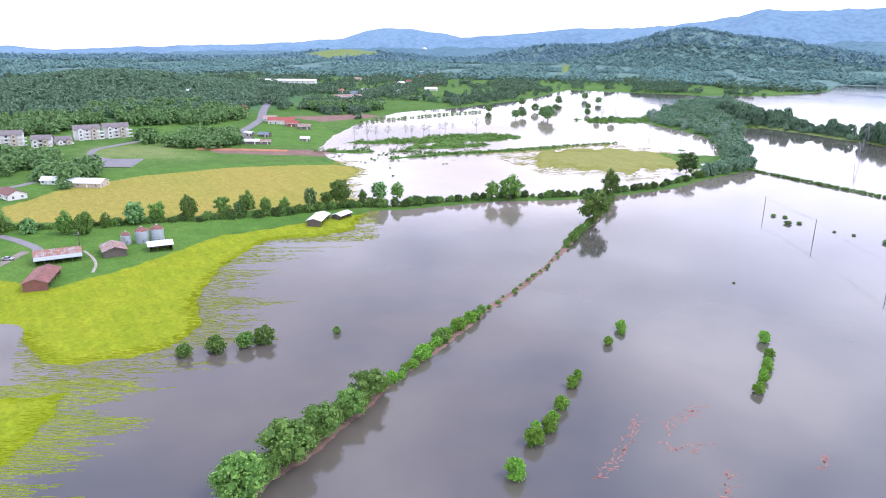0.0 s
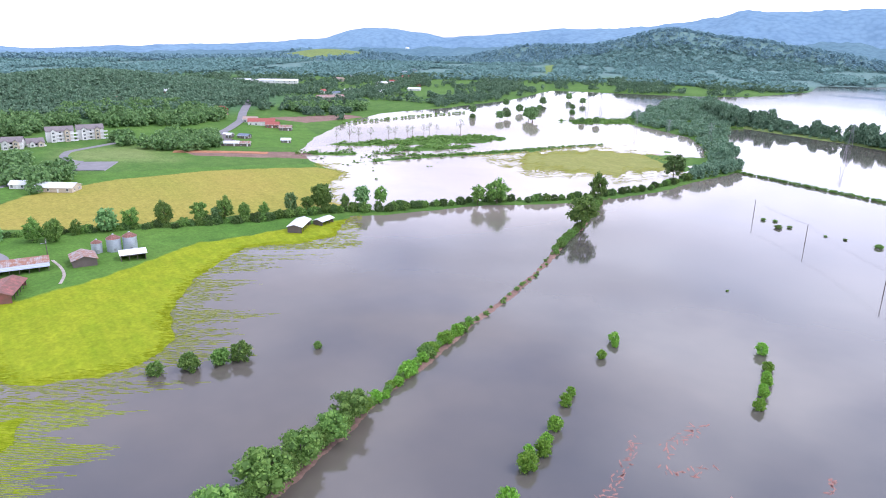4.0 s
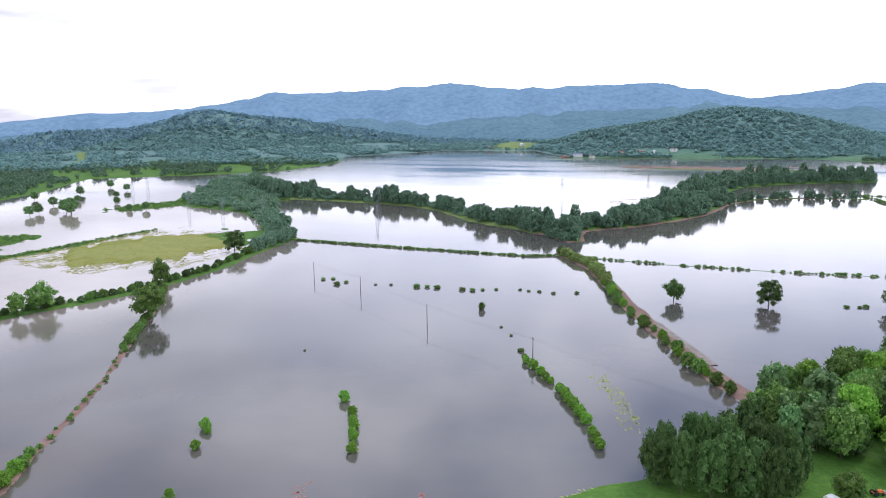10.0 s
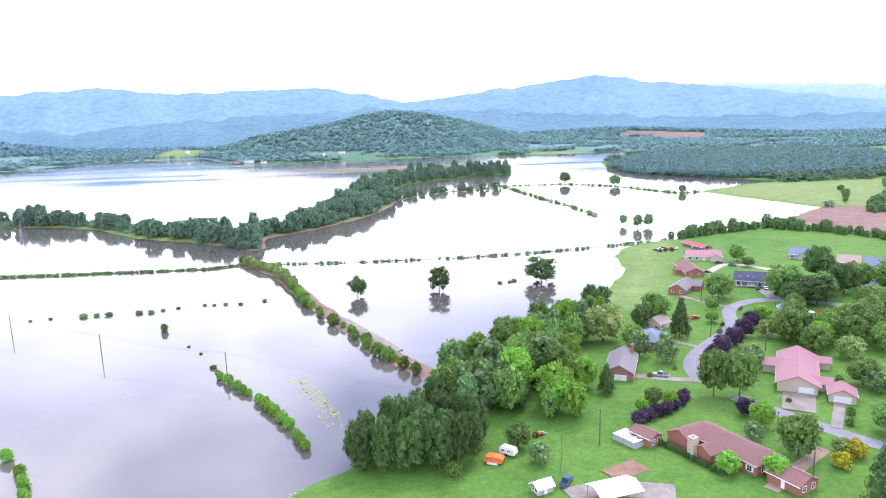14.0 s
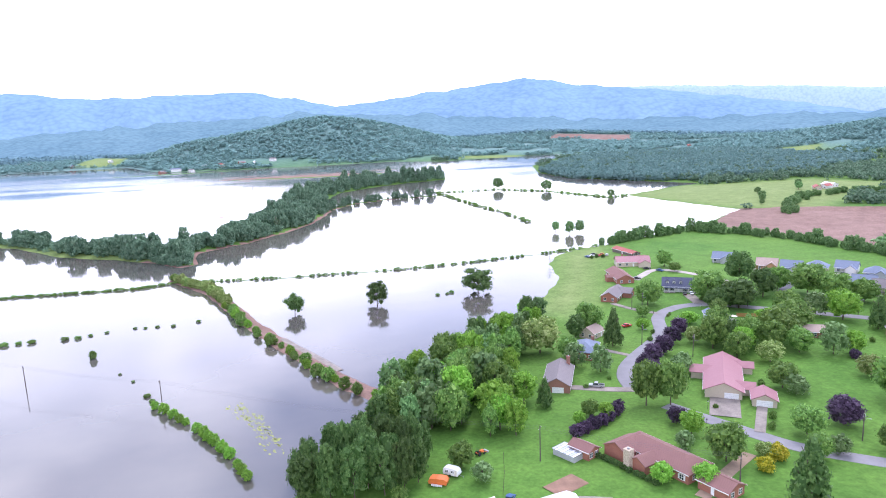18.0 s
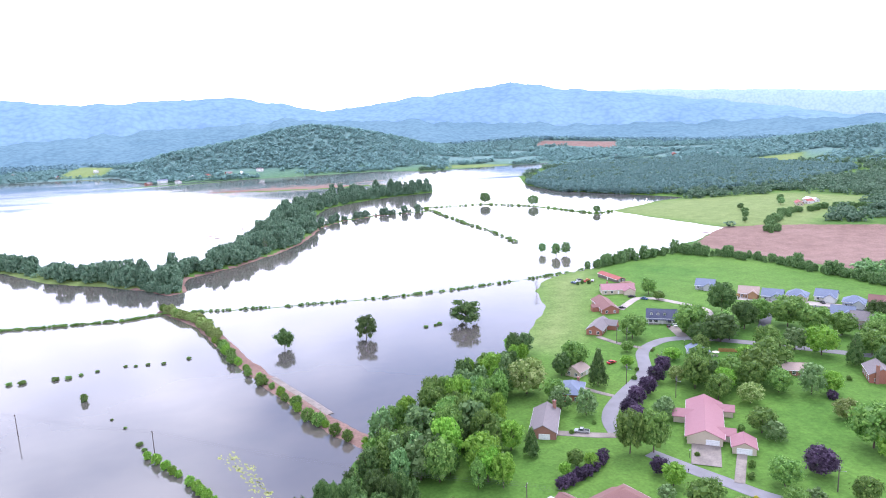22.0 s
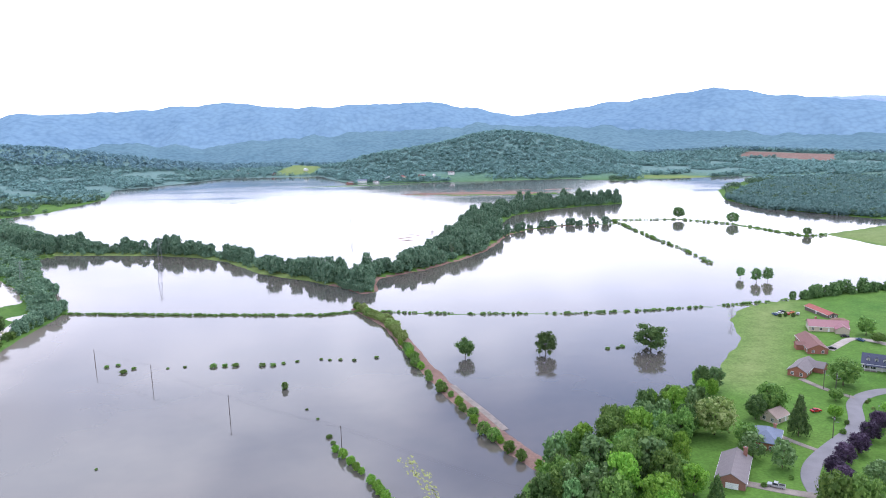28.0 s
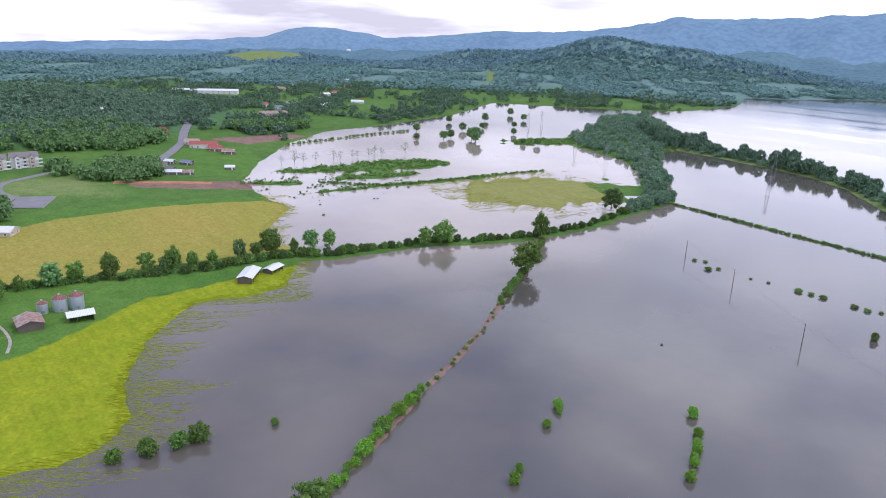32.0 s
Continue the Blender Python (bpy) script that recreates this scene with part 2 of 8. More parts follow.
FENCE_WOOD = striped("fence_boards", (0.48, 0.24, 0.09), (0.34, 0.16, 0.06), 0.15, 0.75, "X")
BARN_WOOD = striped("barn_boards", (0.20, 0.17, 0.15), (0.11, 0.09, 0.08), 0.25, 0.85, "X")
ROOF_GREY = striped("grey_shingle", (0.235, 0.205, 0.205), (0.17, 0.15, 0.15), 0.3, 0.85, "Y")
ROOF_SLATE = striped("blue_grey_shingle", (0.20, 0.235, 0.31), (0.15, 0.175, 0.235), 0.3, 0.85, "Y")
ROOF_NAVY = striped("navy_shingle", (0.09, 0.10, 0.15), (0.06, 0.065, 0.10), 0.3, 0.85, "Y")
ROOF_BROWN = striped("brown_shingle", (0.24, 0.125, 0.11), (0.18, 0.095, 0.085), 0.3, 0.85, "Y")
ROOF_PINK = striped("pink_roof", (0.34, 0.165, 0.18), (0.28, 0.13, 0.145), 0.5, 0.6, "X")
ROOF_TAN = striped("tan_shingle", (0.42, 0.32, 0.27), (0.33, 0.25, 0.21), 0.3, 0.85, "Y")
ROOF_RED = striped("red_roof", (0.38, 0.11, 0.09), (0.28, 0.085, 0.07), 0.4, 0.7, "X")
TIN_RUST = striped("rusty_tin", (0.42, 0.38, 0.37), (0.3, 0.26, 0.26), 0.6, 0.55, "X", 0.2, (0.32, 0.16, 0.11), 0.4)
TIN_RED = striped("red_rusted_tin", (0.40, 0.15, 0.13), (0.27, 0.10, 0.09), 0.6, 0.6, "X", 0.1, (0.20, 0.10, 0.08), 0.45)
TIN_WHITE = striped("white_tin", (0.78, 0.79, 0.80), (0.62, 0.63, 0.65), 0.6, 0.4, "X", 0.1)
GALV = striped("galvanised_ribs", (0.52, 0.56, 0.62), (0.38, 0.42, 0.48), 0.35, 0.4, "Z", 0.5)
WHITE = plain("white_paint", (0.78, 0.78, 0.77), 0.5, vary=0.06)
CREAM = plain("cream_trim", (0.66, 0.60, 0.50), 0.6, vary=0.08)
STONE = plain("field_stone", (0.45, 0.37, 0.28), 0.9, vary=0.4, scale=2.5)
TARP_ORANGE = plain("orange_tarp", (0.62, 0.16, 0.04), 0.5, vary=0.12)
RUBBER = plain("tyre_rubber", (0.025, 0.025, 0.027), 0.8)
CHROME = plain("wheel_metal", (0.55, 0.56, 0.58), 0.3, 0.9)
RED_PAINT = plain("red_paint", (0.50, 0.03, 0.03), 0.3, vary=0.06)
BLUE_PAINT = plain("blue_paint", (0.05, 0.10, 0.22), 0.3, vary=0.06)
BLACK_PAINT = plain("black_paint", (0.02, 0.022, 0.025), 0.3, vary=0.06)
SILVER_PAINT = plain("silver_paint", (0.5, 0.5, 0.52), 0.3, 0.5, vary=0.05)
SOIL = plain("red_soil", (0.24, 0.145, 0.10), 0.95, vary=0.3, scale=0.3)
YELLOW_FLOWER = plain("yellow_bloom", (0.60, 0.48, 0.03), 0.8)


def glass_mat():
    m, n, l, b = base_mat("window_glass", 0.08, 0, 0.6)
    t = noise_tex(n, l, 0.4, 2)
    l.new(ramp(n, l, t.outputs["Fac"], (0.3, (0.02, 0.025, 0.03)), (0.7, (0.05, 0.06, 0.07))).outputs["Color"], b.inputs["Base Color"])
    return m


GLASS = glass_mat()


def water_mat():
    """Silty flood water: a mirror of the sky at a low angle, brown below it."""
    m, n, l, b = base_mat("flood_water", 0.05, 0, 0.5)
    b.inputs["IOR"].default_value = 1.75
    silt = noise_tex(n, l, 0.006, 5, rough=0.6)
    fine = noise_tex(n, l, 0.03, 4)
    c = ramp(n, l, silt.outputs["Fac"], (0.36, (0.07, 0.068, 0.064)), (0.64, (0.135, 0.115, 0.095))).outputs["Color"]
    c = mixc(n, l, 0.2, c, ramp(n, l, fine.outputs["Fac"], (0.3, (0.07, 0.068, 0.064)), (0.7, (0.13, 0.115, 0.10))).outputs["Color"])
    l.new(c, b.inputs["Base Color"])
    swell = noise_tex(n, l, 0.07, 3)
    wind = ramp(n, l, noise_tex(n, l, 0.004, 3, stretch=(1, 2.5, 1)).outputs["Fac"], (0.42, (0.05,) * 3), (0.7, (0.13,) * 3))
    co = n.new("ShaderNodeTexCoord")

    def reach(x, y, a, turn, stretch):
        mp = n.new("ShaderNodeMapping")
        mp.vector_type = 'TEXTURE'
        mp.inputs["Location"].default_value, mp.inputs["Rotation"].default_value, mp.inputs["Scale"].default_value = (x, y, 0), (0, 0, radians(turn)), (a, a * stretch, 1)
        l.new(co.outputs["Object"], mp.inputs["Vector"])
        ln = n.new("ShaderNodeVectorMath")
        ln.operation = 'LENGTH'
        l.new(mp.outputs["Vector"], ln.inputs[0])
        return ramp(n, l, ln.outputs["Value"], (0.72, (1,) * 3), (1.0, (0,) * 3)).outputs["Color"]

    # ripples on the open lake and the wide western shallows, with smooth slicks between
    slick = ramp(n, l, noise_tex(n, l, 0.006, 4, stretch=(0.35, 1.6, 1)).outputs["Fac"], (0.36, (0.04,) * 3), (0.52, (0.13,) * 3)).outputs["Color"]
    r = mixc(n, l, reach(-330, 1230, 620, 0, 0.74), wind.outputs["Color"], slick)
    r = mixc(n, l, reach(190, 1300, 330, 0, 1.1), r, slick)
    l.new(r, b.inputs["Roughness"])
    # paler silt over the drowned fields of the west
    c = mixc(n, l, reach(-510, 380, 260, 25, 1.3), c, ramp(n, l, silt.outputs["Fac"], (0.36, (0.26, 0.22, 0.19)), (0.64, (0.36, 0.30, 0.25))).outputs["Color"])
    l.new(c, b.inputs["Base Color"])
    bump(n, l, b, swell.outputs["Fac"], 0.05, 0.5)
    return m


def ground_mat():
    """Meadow, lawn, ripe and green crops and bare earth, laid out by the cover masks of the sheet."""
    m, n, l, b = base_mat("open_ground", 0.95, 0, 0.15)
    at = n.new("ShaderNodeAttribute")
    at.attribute_name = "cover"
    sep = n.new("ShaderNodeSeparateColor")
    l.new(at.outputs["Color"], sep.inputs["Color"])
    big, mid, fine = noise_tex(n, l, 0.012, 5), noise_tex(n, l, 0.09, 5), noise_tex(n, l, 0.8, 4)
    rows = noise_tex(n, l, 0.35, 3, stretch=(0.06, 1.0, 1.0))

    def tone(t, d, g):
        return ramp(n, l, t.outputs["Fac"], (0.3, d), (0.7, g)).outputs["Color"]

    meadow = mixc(n, l, 0.5, tone(big, (0.045, 0.12, 0.02), (0.11, 0.21, 0.035)), tone(mid, (0.05, 0.13, 0.025), (0.13, 0.22, 0.05)))
    lawn = mixc(n, l, 0.5, tone(mid, (0.056, 0.14, 0.021), (0.108, 0.228, 0.038)), tone(big, (0.06, 0.158, 0.023), (0.145, 0.242, 0.046)))
    lime = mixc(n, l, 0.5, tone(rows, (0.19, 0.245, 0.008), (0.285, 0.32, 0.014)), tone(mid, (0.18, 0.26, 0.008), (0.29, 0.32, 0.016)))
    gold = mixc(n, l, 0.5, tone(rows, (0.27, 0.24, 0.045), (0.34, 0.295, 0.06)), tone(big, (0.235, 0.265, 0.04), (0.37, 0.28, 0.07)))
    mud = mixc(n, l, 0.5, tone(mid, (0.16, 0.095, 0.075), (0.29, 0.185, 0.15)), tone(big, (0.18, 0.11, 0.085), (0.29, 0.19, 0.155)))
    edge = n.new("ShaderNodeMath")
    edge.operation = 'MULTIPLY_ADD'
    l.new(mid.outputs["Fac"], edge.inputs[0])
    edge.inputs[1].default_value, edge.inputs[2].default_value = 0.9, -0.45

    def mask(sock):
        a = n.new("ShaderNodeMath")
        a.operation = 'ADD'
        l.new(sock, a.inputs[0])
        l.new(edge.outputs["Value"], a.inputs[1])
        return ramp(n, l, a.outputs["Value"], (0.4, (0, 0, 0)), (0.6, (1, 1, 1))).outputs["Color"]

    c = mixc(n, l, mask(sep.outputs["Green"]), meadow, lawn)
    c = mixc(n, l, mask(sep.outputs["Red"]), c, lime)
    c = mixc(n, l, mask(at.outputs["Alpha"]), c, gold)
    thin = n.new("ShaderNodeAttribute")
    thin.attribute_name = "pale"
    c = mixc(n, l, thin.outputs["Fac"], c, tone(mid, (0.165, 0.21, 0.07), (0.24, 0.28, 0.105)))
    c = mixc(n, l, mask(sep.outputs["Blue"]), c, mud)
    shade = n.new("ShaderNodeAttribute")
    shade.attribute_name = "forest"
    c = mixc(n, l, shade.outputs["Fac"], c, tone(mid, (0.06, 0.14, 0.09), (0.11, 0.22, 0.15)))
    # far wooded ground: distance haze blended into the base colour as blue-green
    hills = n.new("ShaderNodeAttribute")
    hills.attribute_name = "hill_haze"
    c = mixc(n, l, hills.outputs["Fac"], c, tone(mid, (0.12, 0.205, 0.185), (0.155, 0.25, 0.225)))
    tuft = noise_tex(n, l, 0.28, 6, rough=0.7)
    c = mixc(n, l, 0.34, c, tone(tuft, (0.28,) * 3, (0.70,) * 3), 'OVERLAY')
    c = mixc(n, l, 0.36, c, tone(fine, (0.25,) * 3, (0.75,) * 3), 'OVERLAY')
    l.new(c, b.inputs["Base Color"])
    bump(n, l, b, fine.outputs["Fac"], 0.5, 0.3)
    return m


def hazed_ridge_mat(name, low, high, glow, crown=15.0):
    """A wooded ridge in the distance: rounded tree tops in patches, haze painted in as blue colour and emission."""
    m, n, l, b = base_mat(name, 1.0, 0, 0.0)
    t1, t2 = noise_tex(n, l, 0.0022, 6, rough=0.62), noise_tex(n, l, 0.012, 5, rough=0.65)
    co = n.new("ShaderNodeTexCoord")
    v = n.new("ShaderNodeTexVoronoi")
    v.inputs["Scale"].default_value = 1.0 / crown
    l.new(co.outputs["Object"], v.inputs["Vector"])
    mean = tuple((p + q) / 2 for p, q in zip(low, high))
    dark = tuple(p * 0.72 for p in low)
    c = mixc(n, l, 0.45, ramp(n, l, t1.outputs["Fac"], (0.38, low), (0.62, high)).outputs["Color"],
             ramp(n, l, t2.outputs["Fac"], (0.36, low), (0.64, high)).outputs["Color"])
    # shade between tree crowns painted in: cells pale at the centre, dark outwards
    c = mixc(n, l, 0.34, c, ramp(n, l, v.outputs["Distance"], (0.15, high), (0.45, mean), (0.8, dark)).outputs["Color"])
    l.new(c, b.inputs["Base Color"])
    # the same colour is emitted, in place of light scattered by haze
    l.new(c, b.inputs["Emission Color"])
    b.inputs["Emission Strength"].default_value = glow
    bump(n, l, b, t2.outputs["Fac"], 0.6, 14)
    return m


WATER = water_mat()
GROUND = ground_mat()
RIDGE_FAR_HAZED = hazed_ridge_mat("far_ridge_haze_glow", (0.118, 0.196, 0.28), (0.165, 0.256, 0.335), 0.40, 26.0)
RIDGE_MID_HAZED = hazed_ridge_mat("middle_ridge_haze_glow", (0.08, 0.145, 0.185), (0.13, 0.21, 0.245), 0.34, 16.0)
RIDGE_PALE_HAZED = hazed_ridge_mat("pale_ridge_haze_glow", (0.22, 0.30, 0.44), (0.28, 0.36, 0.50), 0.5)


# ---------------------------------------------------------------- mesh helpers
def part(name, bm, material, parent=None, label=""):
    """Links a bmesh as one mesh object, under a thing or a part."""
    me = bpy.data.meshes.new(name)
    bm.to_mesh(me)
    bm.free()
    me.materials.append(material)
    ob = new(name, me)
    if parent is not None:
        ob.parent = parent
    if label:
        tagged(ob, label)
    return ob


def raw(name, verts, faces, material, parent=None, smooth=False):
    me = bpy.data.meshes.new(name)
    me.from_pydata(verts, [], faces)
    me.materials.append(material)
    if smooth:
        me.shade_smooth()
    ob = new(name, me)
    if parent is not None:
        ob.parent = parent
    return ob


def thing(name, m, label, category, group=""):
    ob = new(name)
    ob.empty_display_size = 0.5
    ob.matrix_basis = m
    return tagged(ob, label, category, group)


def box(x0, x1, y0, y1, z0, z1, bm=None, bevel=0.0):
    bm = bm or bmesh.new()
    v = [bm.verts.new(p) for p in ((x0, y0, z0), (x1, y0, z0), (x1, y1, z0), (x0, y1, z0), (x0, y0, z1), (x1, y0, z1), (x1, y1, z1), (x0, y1, z1))]
    fs = [bm.faces.new([v[i] for i in q]) for q in ((3, 2, 1, 0), (4, 5, 6, 7), (0, 1, 5, 4), (1, 2, 6, 5), (2, 3, 7, 6), (3, 0, 4, 7))]
    if bevel:
        bmesh.ops.bevel(bm, geom=list({e for f in fs for e in f.edges}), offset=bevel, segments=1, affect='EDGES')
    return bm


def tube(r0, r1, z0, z1, n=12, bm=None, x=0.0, y=0.0, cap=True):
    bm = bm or bmesh.new()
    a = [bm.verts.new((x + r0 * math.cos(6.2832 * i / n), y + r0 * math.sin(6.2832 * i / n), z0)) for i in range(n)]
    b = [bm.verts.new((x + r1 * math.cos(6.2832 * i / n), y + r1 * math.sin(6.2832 * i / n), z1)) for i in range(n)]
    for i in range(n):
        bm.faces.new((a[i], a[(i + 1) % n], b[(i + 1) % n], b[i]))
    if cap:
        bm.faces.new(a[::-1])
        bm.faces.new(b)
    return bm


def rod(p, q, r, n=5, bm=None):
    """A thin bar between two points."""
    bm = bm or bmesh.new()
    p, q = Vector(p), Vector(q)
    m = (q - p).to_track_quat("Z", "Y").to_matrix()
    rings = []
    for c in (p, q):
        rings.append([bm.verts.new(c + m @ Vector((r * math.cos(6.2832 * i / n), r * math.sin(6.2832 * i / n), 0))) for i in range(n)])
    for i in range(n):
        bm.faces.new((rings[0][i], rings[0][(i + 1) % n], rings[1][(i + 1) % n], rings[1][i]))
    bm.faces.new(rings[0][::-1])
    bm.faces.new(rings[1])
    return bm


def prism(profile, y0, y1, bm=None):
    """A closed outline in x and z, drawn out along y."""
    bm = bm or bmesh.new()
    a = [bm.verts.new((x, y0, z)) for x, z in profile]
    b = [bm.verts.new((x, y1, z)) for x, z in profile]
    k = len(profile)
    for i in range(k):
        bm.faces.new((a[i], a[(i + 1) % k], b[(i + 1) % k], b[i]))
    bm.faces.new(a[::-1])
    bm.faces.new(b)
    bmesh.ops.recalc_face_normals(bm, faces=bm.faces)
    return bm


# ---------------------------------------------------------------- the lie of the land
SHORE_EAST = [(-45, 40), (-52, 100), (-49, 131), (-38, 148), (-28, 165), (-16, 174), (-9, 181), (0, 205), (18, 234), (28, 250), (77, 294),
              (109, 332), (121, 336), (130, 364), (151, 395), (162, 440), (180, 468), (224, 489), (300, 522), (369, 567), (421, 608),
              (379, 768), (470, 822), (525, 838), (500, 872), (404, 1011), (397, 1132), (440, 1280), (634, 1583)]
SHORE_NORTH = [(307, 1536), (220, 1613), (-103, 1602), (-285, 1616), (-428, 1912), (-682, 1894), (-776, 1668), (-838, 1582),
               (-739, 1371), (-721, 1146), (-775, 1050), (-963, 905), (-850, 725), (-785, 550), (-762, 432), (-702, 355), (-613, 280)]
SHORE_WEST = [(-542, 232), (-472, 220), (-440, 226), (-398, 186), (-365, 178), (-345, 182), (-326, 169), (-299, 147), (-298, 128),
              (-302, 104), (-292, 92), (-272, 74), (-251, 63), (-230, 54), (-217, 50), (-207, 40), (-203, 27), (-205, 12),
              (-213, 4), (-224, 2), (-239, 1), (-249, -2), (-256, -8), (-300, -30), (-298, -40), (-256, -18), (-235, -16), (-215, -18),
              (-203, -22), (-197, -17), (-194, -4), (-190, 9), (-178, 3), (-166, -5), (-151, -15), (-134, -40), (-60, -64)]
FLOOD = SHORE_EAST + SHORE_NORTH + SHORE_WEST
PENINSULA = [(-601, 701), (-640, 800), (-718, 910), (-697, 1007), (-600, 925), (-543, 826), (-428, 655), (-372, 575), (-330, 515),
             (-308, 487), (-318, 470), (-345, 500), (-390, 560), (-447, 611), (-537, 638)]
LEVEE = [(-112, 553), (-88, 530), (-84, 582), (-48, 614), (-9, 670), (13, 713), (32, 792), (68, 850), (105, 873), (173, 882)]
LEVEE_LAND = [(-580, 815), (-535, 770), (-479, 730), (-378, 718), (-334, 713), (-285, 695), (-248, 672), (-196, 610), (-147, 579), (-112, 551), (-90, 526), (-80, 534), (-84, 582), (-48, 613),
              (-9, 669), (13, 712), (33, 790), (20, 850), (-20, 850), (-40, 770), (-50, 715), (-62, 668), (-82, 630), (-108, 602), (-140, 612), (-188, 645), (-240, 698),
              (-330, 742), (-400, 752), (-470, 775), (-540, 830), (-640, 870)]
LEVEE_BAR = [(26, 800), (60, 848), (105, 874), (173, 882)]
LEVEE_EAST = [(20, 800), (28, 880), (52, 980), (112, 1040), (160, 1072), (228, 1095), (242, 1150), (170, 1150), (96, 1110), (26, 1040), (-14, 950), (-26, 840)]
WEST_DYKE = [(-505, 283), (-468, 323), (-461, 375), (-457, 430), (-447, 491)]
HEDGE_ROW = [(-376, -8), (-362, 28), (-356, 56), (-348, 84), (-343, 106), (-339, 139), (-340, 168), (-329, 189), (-326, 210), (-320, 251),
             (-306, 278), (-294, 314), (-292, 372), (-301, 421), (-305, 466), (-310, 490)]
MIDDLE_ROW = [(-117, 28), (-123, 40), (-126, 49), (-133, 60), (-142, 76), (-150, 88), (-162, 111), (-168, 124), (-178, 140), (-187, 160),
              (-202, 188), (-221, 218), (-236, 241), (-247, 261), (-285, 318)]
CROP_NORTH = [(-330, 178), (-262, 142), (-236, 105), (-215, 82), (-186, 70), (-180, 20), (-205, -5), (-240, 0), (-265, 60), (-300, 90), (-312, 120)]
CROP_SOUTH = [(-206, -20), (-196, 12), (-178, 36), (-152, 26), (-120, 8), (-112, -50), (-206, -50)]
LANE_ROW = [(-87, 482), (-60, 443), (-45, 403), (-29, 356), (-13, 319), (0, 289), (13, 260), (24, 244)]
NORTH_ROW = [(-305, 480), (-207, 471), (-109, 466), (-86, 474)]
EAST_ROW = [(-86, 474), (-4, 463), (67, 461), (106, 464), (163, 474), (222, 488)]
FAR_ROW = [(178, 913), (263, 908), (312, 857), (355, 756), (379, 765)]
FAR_SPUR = [(178, 913), (195, 755), (206, 690), (209, 620)]
WEST_ROW = [(-690, 345), (-700, 399), (-715, 463), (-723, 539)]


def to_polygon(x, y, poly):
    """Signed distance to an outline, positive inside."""
    px, py = np.array(poly, float).T
    if x.size < 64:
        qx, qy, dx, dy = np.roll(px, 1), np.roll(py, 1), px - np.roll(px, 1), py - np.roll(py, 1)
        u, v = x.reshape(-1, 1) - qx, y.reshape(-1, 1) - qy
        t = np.clip((u * dx + v * dy) / (dx * dx + dy * dy), 0, 1)
        best = ((u - t * dx) ** 2 + (v - t * dy) ** 2).min(1)
        cross = ((qy > y.reshape(-1, 1)) != (py > y.reshape(-1, 1))) & (u < dx * v / np.where(dy == 0, 1e-9, dy))
        return (np.sqrt(best) * np.where(cross.sum(1) % 2 == 1, 1, -1)).reshape(x.shape)
    best, inside = np.full(x.shape, 1e18), np.zeros(x.shape, bool)
    for i in range(len(px)):
        ax, ay, bx, by = px[i - 1], py[i - 1], px[i], py[i]
        dx, dy = bx - ax, by - ay
        t = np.clip(((x - ax) * dx + (y - ay) * dy) / (dx * dx + dy * dy), 0, 1)
        best = np.minimum(best, (x - ax - t * dx) ** 2 + (y - ay - t * dy) ** 2)
        inside ^= ((ay > y) != (by > y)) & (x < dx * (y - ay) / (dy if dy else 1e-9) + ax)
    return np.sqrt(best) * np.where(inside, 1, -1)


def to_line(x, y, line):
    best = np.full(x.shape, 1e18)
    for (ax, ay), (bx, by) in zip(line, line[1:]):
        dx, dy = bx - ax, by - ay
        t = np.clip(((x - ax) * dx + (y - ay) * dy) / (dx * dx + dy * dy), 0, 1)
        best = np.minimum(best, (x - ax - t * dx) ** 2 + (y - ay - t * dy) ** 2)
    return np.sqrt(best)


def wobble(x, y, s, seed=0.0):
    """A cheap smooth unevenness between about -1 and 1."""
    return (np.sin(x / s + 1.3 + seed) * np.cos(y / s * 1.13 - 0.7 + seed) + 0.6 * np.sin((x + y) / s * 1.9 + 2.1 * seed)
            + 0.4 * np.cos((x - 1.4 * y) / s * 3.1 + seed)) / 2


MUDLAND = [(340, 540), (395, 588), (421, 612), (470, 590), (760, 420), (600, 300), (400, 400), (372, 470)]
# low islands in the far flood: x, y, half length, half width, turn
ISLANDS = [(-540, 372, 62, 26, 80), (-505, 340, 40, 12, 80), (-575, 640, 60, 26, 75), (-385, 425, 78, 52, 70), (-352, 498, 26, 13, 60),
           (-470, 300, 52, 5, 85), (-458, 380, 62, 4, 82), (-520, 250, 26, 8, 60), (-555, 300, 30, 10, 75), (-480, 705, 30, 14, 40),
           (20, 1310, 150, 34, -10), (-255, 1560, 140, 16, 5)]
# wooded hills: x, y, height, length, width, turn
HILLS = [(-985, 150, 31, 220, 210, 8), (-1560, 1930, 94, 300, 320, 39), (-1250, 2130, 62, 330, 230, 30), (-1960, 1720, 46, 210, 180, 50),
         (-2330, 1130, 30, 230, 200, 60), (85, 2010, 88, 270, 250, 3), (-220, 1960, 34, 230, 160, 3), (300, 2080, 26, 180, 160, 3),
         (760, 2150, 22, 400, 200, -20), (1450, 1350, 52, 330, 200, -45)]


